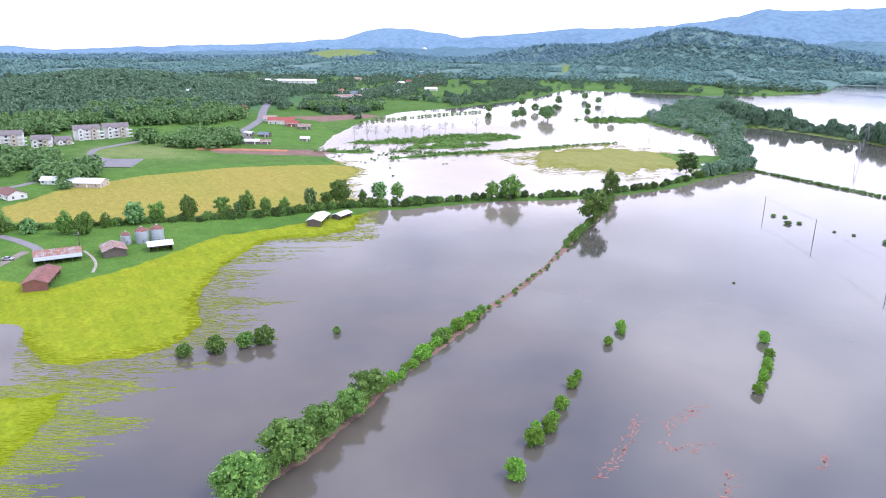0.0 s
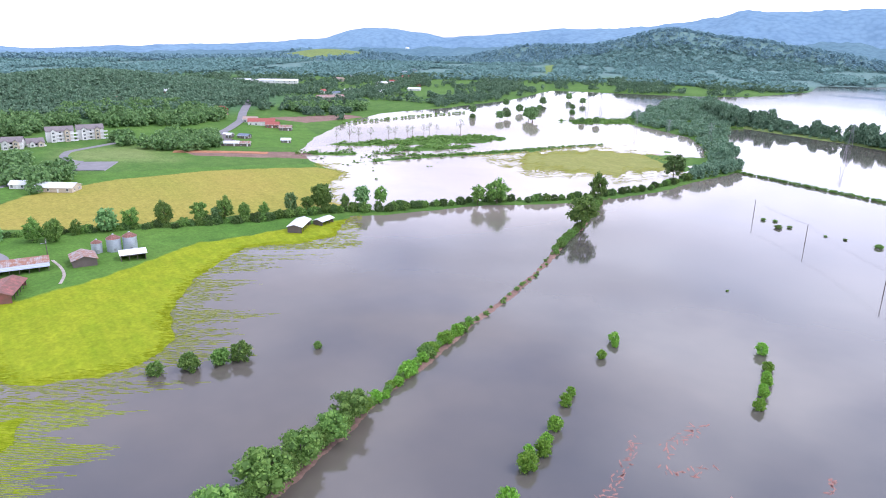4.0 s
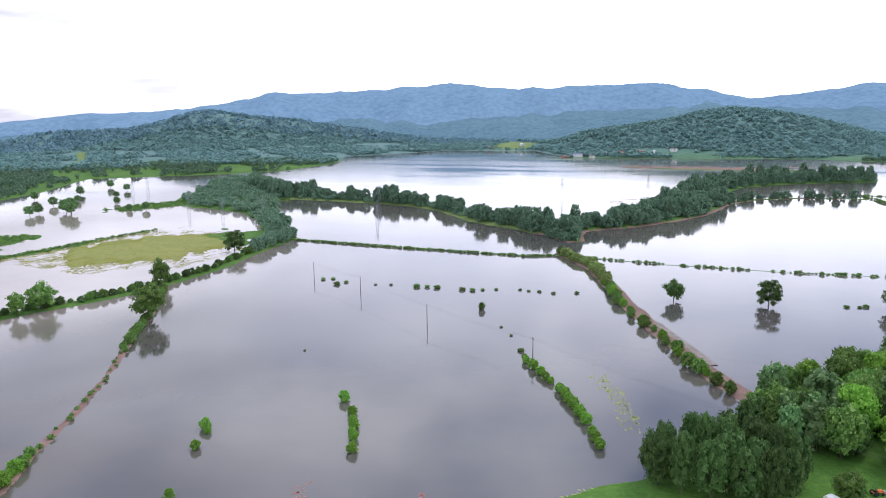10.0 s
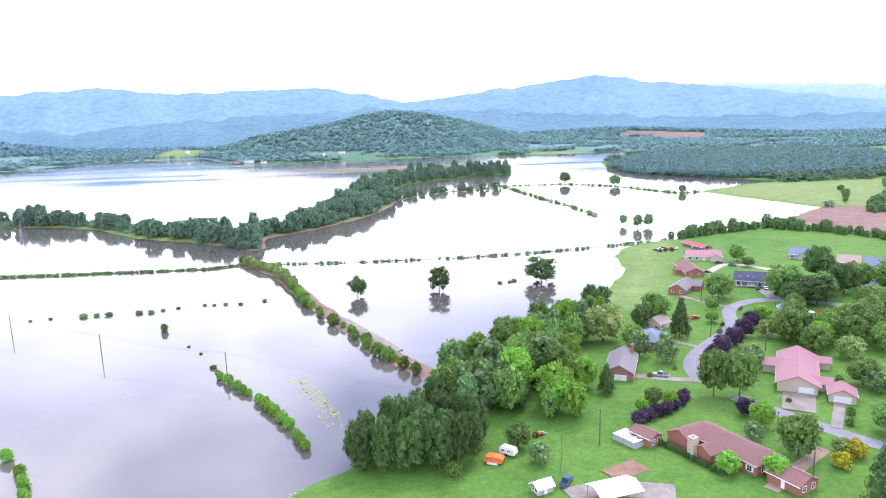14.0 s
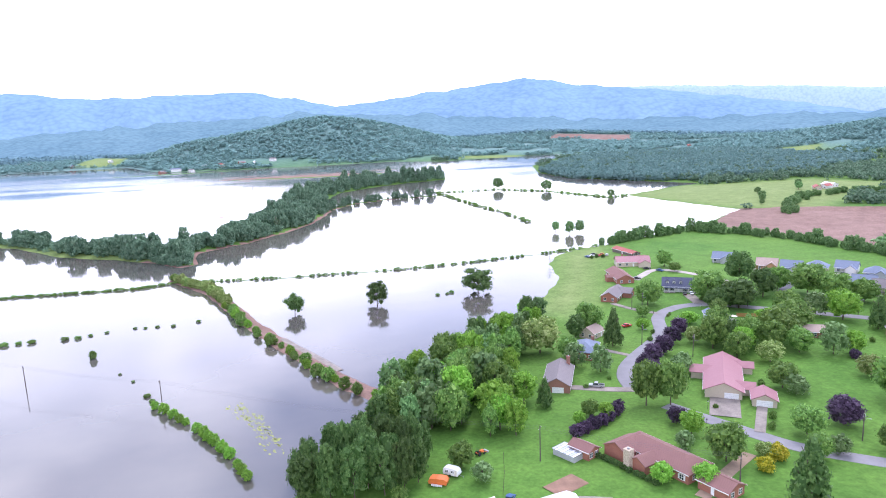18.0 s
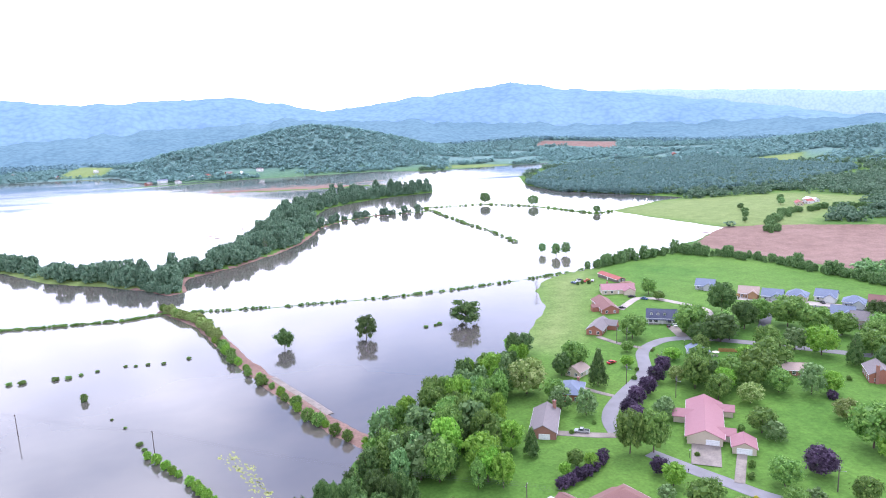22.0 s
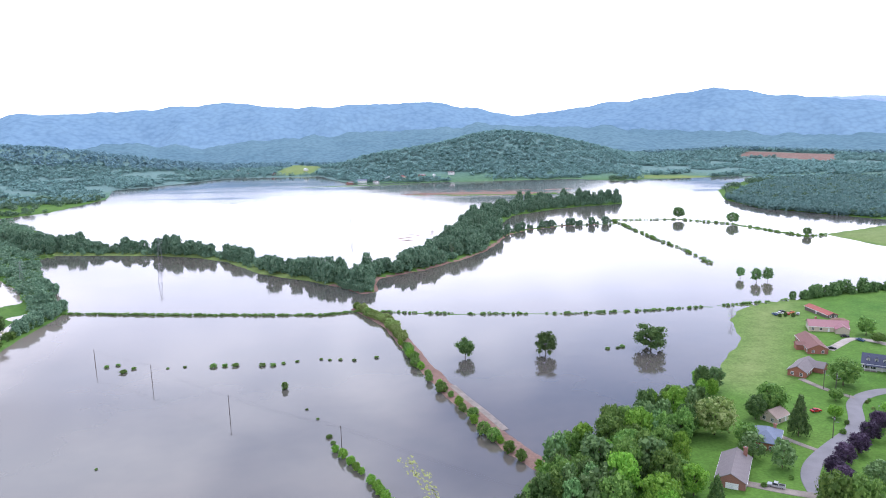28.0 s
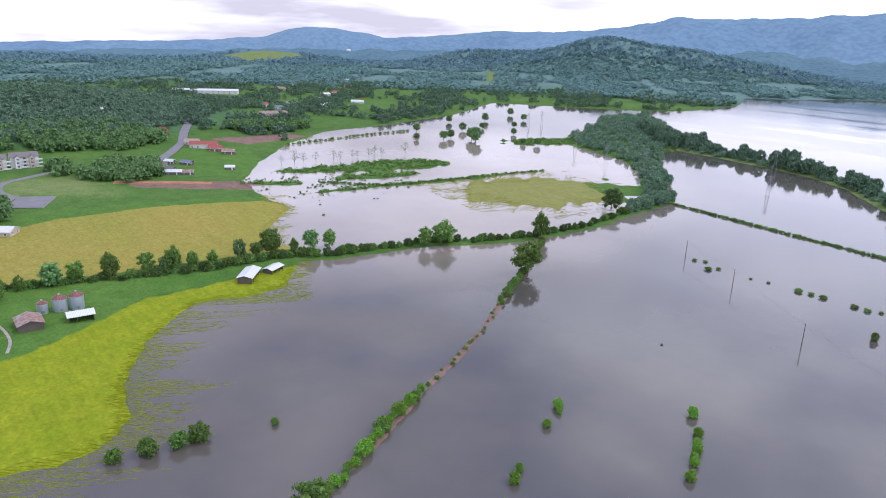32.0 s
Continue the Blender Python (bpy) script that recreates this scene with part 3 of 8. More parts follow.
def land_height(x, y):
    """Height of the ground over the flood."""
    x, y = np.asarray(x, float), np.asarray(y, float)
    sd = -to_polygon(x, y, FLOOD) + 2.0 * wobble(x, y, 9.0) + 2.5 * wobble(x, y, 31.0, 2)
    z = np.where(sd > 0, 3.2 * (1 - np.exp(-np.maximum(sd, 0) / 55)) + 0.12 * np.minimum(np.maximum(sd, 0), 4) / 4, np.maximum(sd * 0.06, -2.0))
    for crop in (CROP_NORTH, CROP_SOUTH):
        z = np.where(to_polygon(x, y, crop) > 0, np.maximum(z, np.minimum(sd, 0) * 0.024 - 0.03), z)
    for line, half, top in ((HEDGE_ROW, 6, 0.7), (MIDDLE_ROW, 1.5, 0.12), (LANE_ROW, 4.5, 0.2), (NORTH_ROW, 1.6, 0.2), (EAST_ROW, 2.0, 0.15),
                            (FAR_ROW, 4, 0.4), (LEVEE_BAR, 6, 0.7), (WEST_ROW, 3, 0.3), (WEST_DYKE, 2.4, 0.3)):
        d = half - to_line(x, y, line) + 1.0 * wobble(x, y, 5.0, 1)
        z = np.maximum(z, np.clip(d * 0.25, -2, top))
    for land in (LEVEE_LAND, LEVEE_EAST):
        z = np.maximum(z, np.clip((to_polygon(x, y, land) + 2 * wobble(x, y, 11, 2)) * 0.16, -2, 1.6))
    z = np.maximum(z, np.clip((to_polygon(x, y, PENINSULA) + 3 * wobble(x, y, 14)) * 0.08, -2, 1.2))
    for cx, cy, a, b, turn in ISLANDS:
        c, s = math.cos(radians(turn)), math.sin(radians(turn))
        u, v = ((x - cx) * c + (y - cy) * s) / a, (-(x - cx) * s + (y - cy) * c) / b
        z = np.maximum(z, np.clip((1 - np.sqrt(u * u + v * v)) * 1.2 + 0.35 * wobble(x, y, 7, 3) + 0.25 * wobble(x, y, 23, 5), -2, 0.4))
    # the drowned ploughland in the east lies just awash
    wet = np.clip(to_polygon(x, y, MUDLAND) / 12, 0, 1)
    u, v = x * 0.80 - y * 0.60, x * 0.60 + y * 0.80
    z = z * (1 - wet) + wet * (0.11 + 0.08 * wobble(u / 5, v, 4.5, 2) + 0.06 * wobble(u / 9, v, 1.9, 4))
    dry = np.clip(sd / 120, 0, 1)
    for cx, cy, h, a, b, turn in HILLS:
        c, s = math.cos(radians(turn)), math.sin(radians(turn))
        u, v = ((x - cx) * c + (y - cy) * s) / a, (-(x - cx) * s + (y - cy) * c) / b
        z = z + dry * h * np.exp(-(u * u + v * v) * 1.2) * (1 + 0.12 * wobble(x, y, 130, 4))
    r = np.hypot(x, y)
    z = z + dry * np.clip((r - 900) / 1500, 0, 1) * 4 * (1 + wobble(x, y, 220, 6)) - np.clip((r - 2300) / 2500, 0, 1) ** 2 * 120
    return z


def gz(x, y):
    return float(land_height(np.array([x]), np.array([y]))[0])


# fields: outline, and which cover they carry
FIELDS = [
    ("lime", [(-326, 172), (-280, 140), (-270, 100), (-190, 60), (-190, 10), (-240, -8), (-300, -6), (-277, 12), (-283, 34), (-305, 68), (-318, 87), (-318, 115)]),
    ("lime", [(-205, 8), (-160, 40), (-120, 10), (-120, -60), (-300, -60), (-255, -14)]),
    ("gold", [(-419, 0), (-451, 29), (-476, 81), (-480, 145), (-468, 216), (-430, 230), (-385, 190), (-352, 184), (-354, 100), (-366, 40), (-385, 5)]),
    ("ripe", [(-450, 350), (-445, 430), (-430, 500), (-345, 455), (-312, 415), (-312, 350), (-360, 335)]),
    ("lawn", [(-300, -20), (-276, 10), (-282, 34), (-304, 68), (-319, 87), (-319, 115), (-325, 166), (-338, 160), (-345, 84), (-372, 0), (-380, -30)]),
    ("lawn", [(-505, 60), (-480, 243), (-462, 235), (-478, 150), (-475, 81), (-450, 29), (-419, 0), (-480, -20)]),
    ("lawn", [(-60, 40), (-52, 130), (20, 236), (77, 294), (130, 364), (160, 440), (224, 489), (313, 512), (353, 442), (420, 330), (420, 40)]),
    ("mud", [(340, 535), (421, 612), (470, 590), (760, 420), (600, 300), (389, 393), (360, 470)]),
    ("pale", [(378, 765), (480, 818), (640, 790), (700, 700), (590, 640), (470, 560), (423, 620)]),
    ("pale", [(840, 1299), (1122, 1333), (968, 1163), (839, 1091)]),
    ("pale", [(-560, 1930), (-440, 1930), (-480, 2250), (-620, 2400)]),
    ("mud", [(-564, 147), (-535, 240), (-505, 228), (-520, 190), (-545, 150)]),
    ("mud", [(-735, 275), (-755, 385), (-735, 400), (-700, 310)]),
    ("lawn", [(-613, 285), (-560, 240), (-570, 190), (-640, 200), (-700, 240), (-690, 300)]),
    ("mud", [(-190, 1330), (90, 1280), (230, 1330), (150, 1380), (-100, 1370)]),
    ("pale", [(-2100, 940), (-2130, 1060), (-2240, 1230), (-2420, 1180), (-2330, 920)]),
    ("pale", [(-1308, 1236), (-1328, 1216), (-1585, 1456), (-1565, 1476)]),
    ("pale", [(354, 1565), (440, 1555), (598, 1451), (625, 1500), (470, 1610), (380, 1620)]),
    ("mud", [(732, 2008), (825, 1973), (927, 1841), (1005, 1996), (800, 2100)]),
    ("mud", [(-104, 835), (-78, 866), (-45, 922), (-42, 848), (-75, 829)]),
    ("pale", [(112, 334), (130, 364), (151, 395), (180, 468), (224, 489), (205, 452), (180, 405), (150, 340), (128, 318)]),
    ("pale", [(-560, 60), (-530, 130), (-600, 130), (-610, 70)]),
]


def ground_sheet():
    """One sheet to the horizon: a fan of rings, closer together towards the middle."""
    turns = np.radians(np.concatenate([np.arange(-52, 95, 0.26), np.arange(95, 308, 3.0)]))
    radii = np.concatenate([[0, 25, 50], 70 * 1.0105 ** np.arange(408)])
    radii = np.append(radii[radii < 4800], 4900.0)
    az, rr = np.meshgrid(turns, radii)
    x, y = (-np.sin(az) * rr).ravel(), (np.cos(az) * rr).ravel()
    z = land_height(x, y)
    cols, rows = len(turns), len(radii)
    i, j = np.meshgrid(np.arange(rows - 1), np.arange(cols), indexing="ij")
    k = (j + 1) % cols
    quads = np.stack([i * cols + j, (i + 1) * cols + j, (i + 1) * cols + k, i * cols + k], -1).reshape(-1, 4)
    me = bpy.data.meshes.new("ground")
    me.vertices.add(len(x))
    me.vertices.foreach_set("co", np.stack([x, y, z], -1).ravel())
    me.loops.add(quads.size)
    me.loops.foreach_set("vertex_index", quads.ravel())
    me.polygons.add(len(quads))
    me.polygons.foreach_set("loop_start", np.arange(len(quads)) * 4)
    me.update(calc_edges=True)
    me.shade_smooth()
    cover, pale = np.zeros((len(x), 4), np.float32), np.zeros(len(x))
    for kind, outline in FIELDS:
        inside = np.clip(0.5 + to_polygon(x, y, outline) / 8.0, 0, 1)
        if kind == "lime":
            cover[:, 0] = np.maximum(cover[:, 0], inside)
        if kind in ("lawn", "pale"):
            cover[:, 1] = np.maximum(cover[:, 1], inside)
        if kind in ("mud",):
            cover[:, 2] = np.maximum(cover[:, 2], inside)
        if kind in ("gold", "ripe"):
            cover[:, 3] = np.maximum(cover[:, 3], inside)
        if kind == "ripe":
            pale = np.maximum(pale, inside * 0.55)
        if kind == "pale":
            pale = np.maximum(pale, np.clip(0.5 + to_polygon(x, y, outline) / 30.0, 0, 1) * 0.75)
    bank = (z < 0.22) & (z > -0.5)
    for line in (LANE_ROW, MIDDLE_ROW, LEVEE):
        cover[:, 2] = np.maximum(cover[:, 2], bank * np.clip(1.4 - to_line(x, y, line) / 14, 0, 1))
    dry = (z < 1.7) & (to_polygon(x, y, LEVEE_LAND) > -12) & (x < -95)
    pale = np.maximum(pale, dry * 0.6)
    wet = (z < 0.6) & (z > -0.5) & (to_line(x, y, LEVEE) < 14)
    cover[:, 2] = np.maximum(cover[:, 2], wet * 0.9)
    at = me.attributes.new("cover", 'FLOAT_COLOR', 'POINT')
    at.data.foreach_set("color", cover.ravel())
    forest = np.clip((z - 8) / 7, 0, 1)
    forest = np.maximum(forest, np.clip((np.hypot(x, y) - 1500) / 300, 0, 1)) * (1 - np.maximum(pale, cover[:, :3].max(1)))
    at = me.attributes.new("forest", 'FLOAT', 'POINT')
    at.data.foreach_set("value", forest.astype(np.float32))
    # weight of the painted haze: forest ground, rising with distance
    at = me.attributes.new("hill_haze", 'FLOAT', 'POINT')
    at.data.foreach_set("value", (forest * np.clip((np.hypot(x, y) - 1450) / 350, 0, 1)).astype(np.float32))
    at = me.attributes.new("pale", 'FLOAT', 'POINT')
    at.data.foreach_set("value", pale.astype(np.float32))
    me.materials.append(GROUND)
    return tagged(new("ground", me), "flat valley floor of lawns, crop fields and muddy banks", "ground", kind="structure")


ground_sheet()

wbm = bmesh.new()
ring = [wbm.verts.new((2100 * math.cos(6.2832 * i / 64) - 150, 2100 * math.sin(6.2832 * i / 64) + 900, 0)) for i in range(64)]
wbm.faces.new(ring)
tagged(part("water", wbm, WATER), "still brown flood water mirroring the cloudy sky", "water", kind="structure")


# ---------------------------------------------------------------- ridges on the horizon
def ridge(name, reach, depth, crest, material, label, rough):
    """A long ridge: crest as heading and height over the horizon in degrees; a slope down towards the valley and one away."""
    head, up = np.array(crest, float).T
    az = np.arange(head.max(), head.min(), -0.15)
    el = np.interp(-az, -head, up)
    top = 104 + reach * np.tan(np.radians(el))
    crag = rough * (wobble(az * 60, az * 17, 60, 1) + 0.3 * wobble(az * 60, az * 9, 17, 2))
    verts, faces = [], []
    n = 29
    for i, a in enumerate(az):
        for k in range(n):
            s = -1.0 + 1.6 * k / (n - 1)
            h = math.cos(min(1.0, abs(s) / (1.0 if s < 0 else 0.6)) * math.pi / 2) ** 1.35
            r = reach + depth * s
            x, y = -math.sin(radians(a)) * r, math.cos(radians(a)) * r
            f = noise.fractal(Vector((x / 620, y / 620, 0.3)), 1.0, 2.0, 5)
            g = 1 - 2 * abs(noise.noise(Vector((x / 340, y / 700, 1.7))))
            h += (0.34 * f + 0.22 * g) * h * (1 - h) * 2
            verts.append((x, y, -70 + (top[i] + 70) * min(h, 1.0) + crag[i] * min(h, 1.0) ** 6))
        if i:
            for k in range(n - 1):
                faces.append(((i - 1) * n + k, (i - 1) * n + k + 1, i * n + k + 1, i * n + k))
    return tagged(raw(name, verts, faces, material, smooth=True), label, "mountain", kind="structure")


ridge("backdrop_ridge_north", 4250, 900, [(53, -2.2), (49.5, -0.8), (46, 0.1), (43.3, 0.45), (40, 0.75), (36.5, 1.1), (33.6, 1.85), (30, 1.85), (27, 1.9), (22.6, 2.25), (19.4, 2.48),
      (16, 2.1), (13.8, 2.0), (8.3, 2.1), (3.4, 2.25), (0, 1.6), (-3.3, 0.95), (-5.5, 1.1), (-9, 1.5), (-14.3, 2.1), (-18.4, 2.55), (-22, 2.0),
      (-27, 1.4), (-34, 0.55), (-40, -0.4), (-44, -1.0), (-54, -1.6)], RIDGE_FAR_HAZED, "long wooded mountain ridge glowing blue for haze", 9)
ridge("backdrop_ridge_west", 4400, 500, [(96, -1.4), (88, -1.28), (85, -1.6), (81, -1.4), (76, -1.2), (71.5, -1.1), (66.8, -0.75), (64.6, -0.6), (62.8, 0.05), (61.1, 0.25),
      (59.3, 0.22), (57.1, -0.07), (55.6, -0.39), (51.8, -0.12), (47.5, 0.37), (43.3, 0.5), (39, -0.6), (36, -2.0)], RIDGE_FAR_HAZED, "domed mountains on the horizon glowing blue for haze", 5)
ridge("backdrop_ridge_east", 4600, 200, [(-15, -1.0), (-19, 0.8), (-24, 1.65), (-30, 1.5), (-38, 1.1), (-44, 0.7), (-54, 0.5)], RIDGE_PALE_HAZED, "far mountain ridge glowing pale for haze", 5)
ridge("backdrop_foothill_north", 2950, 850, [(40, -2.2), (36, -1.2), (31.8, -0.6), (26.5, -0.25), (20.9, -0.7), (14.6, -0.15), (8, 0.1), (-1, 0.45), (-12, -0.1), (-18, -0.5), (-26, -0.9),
      (-32, -0.9), (-40, -0.9), (-46, -0.8), (-54, -1.0)], RIDGE_MID_HAZED, "wooded foothills below the mountain ridge", 12)
ridge("backdrop_foothill_west", 3100, 700, [(96, -2.0), (85, -2.0), (76, -1.7), (70, -1.6), (62, -1.3), (55, -1.2), (48, -1.0), (42, -1.0), (36, -1.6), (32, -2.4)], RIDGE_MID_HAZED, "low wooded foothills glowing blue for haze", 8)


# ---------------------------------------------------------------- plants
def crown_mesh(name, seed, lobes, leaves, leaf, material, flat=1.0, cone=0.0, droop=0.0, gap=0.0, core=0.34, up=0.0, loose=0.0):
    """A crown about one metre across and one high: leaf sprays gathered in clumps round a lobed outline, with holes between."""
    rng = np.random.default_rng(seed)
    centres = []
    for i in range(lobes):
        u = (i + 0.5) / lobes
        zz = 1 - (1.65 if cone else 1.9) * u
        a = i * 2.39996 + rng.uniform(-0.4, 0.4)
        rad = math.sqrt(max(0, 1 - zz * zz)) * (1 - cone * (0.5 + 0.5 * zz))
        k = rng.uniform(0.62 - loose, 0.92 + loose * 0.6)
        centres.append((0.42 * k * rad * math.cos(a), 0.42 * k * rad * math.sin(a), (0.5 + 0.42 * k * zz * flat) if not cone else 0.12 + 0.8 * (zz + 0.65) / 1.65))
    verts, faces = [], []
    for cx, cy, cz in centres:
        if rng.random() < gap:
            continue
        size = rng.uniform(0.13, 0.22) * (1 - 0.45 * cone * cz)
        if core:
            # the dense inner foliage of the clump
            q = Matrix.Rotation(rng.uniform(0, 6.28), 3, "Z") @ Matrix.Rotation(rng.uniform(0, 3.14), 3, "X")
            for ax in range(3):
                for sg in (-1, 1):
                    b = len(verts)
                    for e, f in ((-1, -1), (1, -1), (1, 1), (-1, 1)):
                        k = [0, 0, 0]
                        k[ax], k[ax - 1], k[ax - 2] = sg, e * sg, f
                        k = q @ Vector(k) * size * core
                        verts.append((cx + k.x, cy + k.y, cz + k.z))
                    faces.append((b, b + 1, b + 2, b + 3))
        d = rng.normal(size=(leaves, 3))
        d /= np.linalg.norm(d, axis=1)[:, None]
        d[:, 2] = np.abs(d[:, 2]) * 0.9 - 0.25
        p = np.array((cx, cy, cz)) + d * size * rng.uniform(0.65, 1.08, (leaves, 1))
        p[:, 2] -= droop * rng.random(leaves) * 0.25
        nrm = d + rng.normal(size=(leaves, 3)) * 0.45 + (0, 0, up)
        nrm /= np.linalg.norm(nrm, axis=1)[:, None]
        t1 = np.cross(nrm, rng.normal(size=(leaves, 3)))
        t1 /= np.linalg.norm(t1, axis=1)[:, None] + 1e-9
        t2 = np.cross(nrm, t1)
        s = leaf * rng.uniform(0.6, 1.3, (leaves, 1))
        b = len(verts)
        quad = np.stack([p + t1 * q[0] * s + t2 * q[1] * s + nrm * s * 0.25 * (q[0] * q[1]) for q in ((-1, -0.6), (0.6, -0.9), (1, 0.5), (-0.5, 0.9))], 1)
        verts += quad.reshape(-1, 3).tolist()
        faces += (np.arange(leaves * 4).reshape(-1, 4) + b).tolist()
    me = bpy.data.meshes.new(name)
    me.from_pydata(verts, [], faces)
    me.materials.append(material)
    return me


def trunk_mesh(name, seed, limbs=5, tall=0.62, thick=0.028):
    """A tapered trunk with a few limbs, for a plant one metre high."""
    rng = random.Random(seed)
    bm = bmesh.new()
    p, r = Vector((0, 0, -0.04)), thick
    for k in range(4):
        q = p + Vector((rng.uniform(-0.015, 0.015), rng.uniform(-0.015, 0.015), tall / 4))
        rod(p, q, r, 6, bm)
        p, r = q, r * 0.8
    for k in range(limbs):
        z = rng.uniform(0.22, tall)
        a = k * 2.4 + rng.uniform(-0.4, 0.4)
        m = Vector((0.17 * math.cos(a), 0.17 * math.sin(a), z + 0.12))
        rod((0, 0, z - 0.05), m, thick * 0.5, 4, bm)
        rod(m, m + Vector((0.13 * math.cos(a + 0.5), 0.13 * math.sin(a + 0.5), 0.13)), thick * 0.3, 4, bm)
    me = bpy.data.meshes.new(name)
    bm.to_mesh(me)
    bm.free()
    me.materials.append(BARK)
    return me


CROWNS = {
    "broad": [crown_mesh("crown", 10 + i, 42, 46, 0.025, LEAF) for i in range(3)],
    "dark": [crown_mesh("crown", 20 + i, 42, 46, 0.024, LEAF_DARK) for i in range(3)],
    "lime": [crown_mesh("crown", 30 + i, 42, 46, 0.025, LEAF_LIME) for i in range(2)],
    "grey": [crown_mesh("crown", 40 + i, 36, 40, 0.024, LEAF_GREY, droop=0.6, gap=0.12) for i in range(2)],
    "plum": [crown_mesh("crown", 50 + i, 42, 46, 0.025, LEAF_PLUM) for i in range(2)],
    "olive": [crown_mesh("crown", 60 + i, 42, 46, 0.027, LEAF_OLIVE) for i in range(2)],
    "conifer": [crown_mesh("crown", 70 + i, 46, 38, 0.023, LEAF_DARK, cone=0.85, droop=0.4) for i in range(2)],
    "woods": [crown_mesh("crown", 80 + i, 26, 22, 0.044, WOODS, up=0.4) for i in range(4)],
    "bush": [crown_mesh("foliage", 90 + i, 26, 36, 0.036, LEAF) for i in range(3)],
    "bushlime": [crown_mesh("foliage", 95 + i, 26, 36, 0.036, LEAF_LIME) for i in range(2)],
    "bushplum": [crown_mesh("foliage", 97 + i, 26, 36, 0.036, LEAF_PLUM) for i in range(2)],
    "busholive": [crown_mesh("foliage", 99 + i, 26, 36, 0.036, LEAF_OLIVE) for i in range(2)],
    "bushyellow": [crown_mesh("foliage", 109, 26, 36, 0.036, LEAF_YELLOW)],
    "bushdark": [crown_mesh("foliage", 103 + i, 26, 36, 0.036, LEAF_DARK) for i in range(2)],
    "light": [crown_mesh("crown", 120 + i, 15, 7, 0.085, WOODS, core=0, up=0.9) for i in range(4)],
    "lighter": [crown_mesh("crown", 130 + i, 12, 6, 0.105, WOODS, core=0, up=0.7) for i in range(4)],
    "far": [crown_mesh("crown", 140 + i, 5, 4, 0.19, WOODS_FAR_HAZED, core=0, up=1.2) for i in range(4)],
    "open": [crown_mesh("crown", 150 + i, 34, 44, 0.028, LEAF, gap=0.06, loose=0.2) for i in range(4)],
    "opendark": [crown_mesh("crown", 160 + i, 34, 44, 0.028, LEAF_DARK, gap=0.06, loose=0.2) for i in range(3)],
    "tuft": [crown_mesh("crown", 170 + i, 14, 12, 0.07, LEAF, core=0.4) for i in range(4)],
    "bare": [crown_mesh("crown", 106 + i, 18, 9, 0.022, LEAF_GREY, gap=0.3, core=0) for i in range(2)],
}
TRUNKS = [trunk_mesh("trunk", i) for i in range(4)]
BARE_TRUNKS = [trunk_mesh("trunk", 20 + i, limbs=11, tall=0.8, thick=0.02) for i in range(2)]
for me in BARE_TRUNKS:
    me.materials[0] = DEADWOOD
TREE_WORDS = {
    "broad": "broad green leafy tree", "dark": "dense dark green tree", "lime": "bright light green leafy tree", "grey": "grey-green drooping willowy tree",
    "plum": "rounded purple-leaved plum tree", "olive": "olive green tree in pale bloom", "conifer": "dark pointed evergreen tree", "woods": "leafy woodland tree",
    "bare": "thin half-bare tree", "open": "spreading green tree", "opendark": "spreading dark green tree",
}
plant_rng = random.Random(7)


def tree(kind, x, y, h, w, where, group="", z=None):
    """A tree h high and w across, with its foot on the ground."""
    z = (gz(x, y) if z is None else z)
    t = thing("plum_tree" if kind == "plum" else "conifer" if kind == "conifer" else "tree", pose(x, y, max(z, -0.9), 0, 0, plant_rng.uniform(0, 360)),
              TREE_WORDS[kind] + " " + where, "tree", group)
    tr = new("trunk", plant_rng.choice(BARE_TRUNKS if kind == "bare" else TRUNKS))
    tr.parent = t
    tr.scale = (min(w, h) * 0.8, min(w, h) * 0.8, h)
    cr = new("crown", plant_rng.choice(CROWNS[kind]))
    cr.parent = t
    low = 0.0 if kind in ("conifer", "plum", "dark") else 0.03
    cr.scale = (w * 1.03, w * 1.03, h * (1.06 - low * 0.5))
    cr.location = (0, 0, h * low * 0.5)
    if kind.startswith("open"):
        cr.scale.z, cr.location.z = h * 1.02, h * 0.03
    return t


def bush(kind, x, y, h, w, where, group="", z=None, name="bush"):
    z = (gz(x, y) if z is None else z)
    ob = new(name, plant_rng.choice(CROWNS[kind]))
    s = Matrix.Diagonal((w, w * plant_rng.uniform(0.85, 1.15), h * 1.25, 1))
    ob.matrix_basis = pose(x, y, max(z, -0.5) - 0.22 * h, 0, 0, plant_rng.uniform(0, 360)) @ s
    words = {"bush": "leafy green bush", "bushlime": "bright green rounded bush", "bushplum": "purple-leaved shrub", "busholive": "olive green shrub", "bushyellow": "bright yellow blooming shrub", "bushdark": "dark green clipped shrub"}
    return tagged(ob, words[kind] + " " + where, "bush", group)


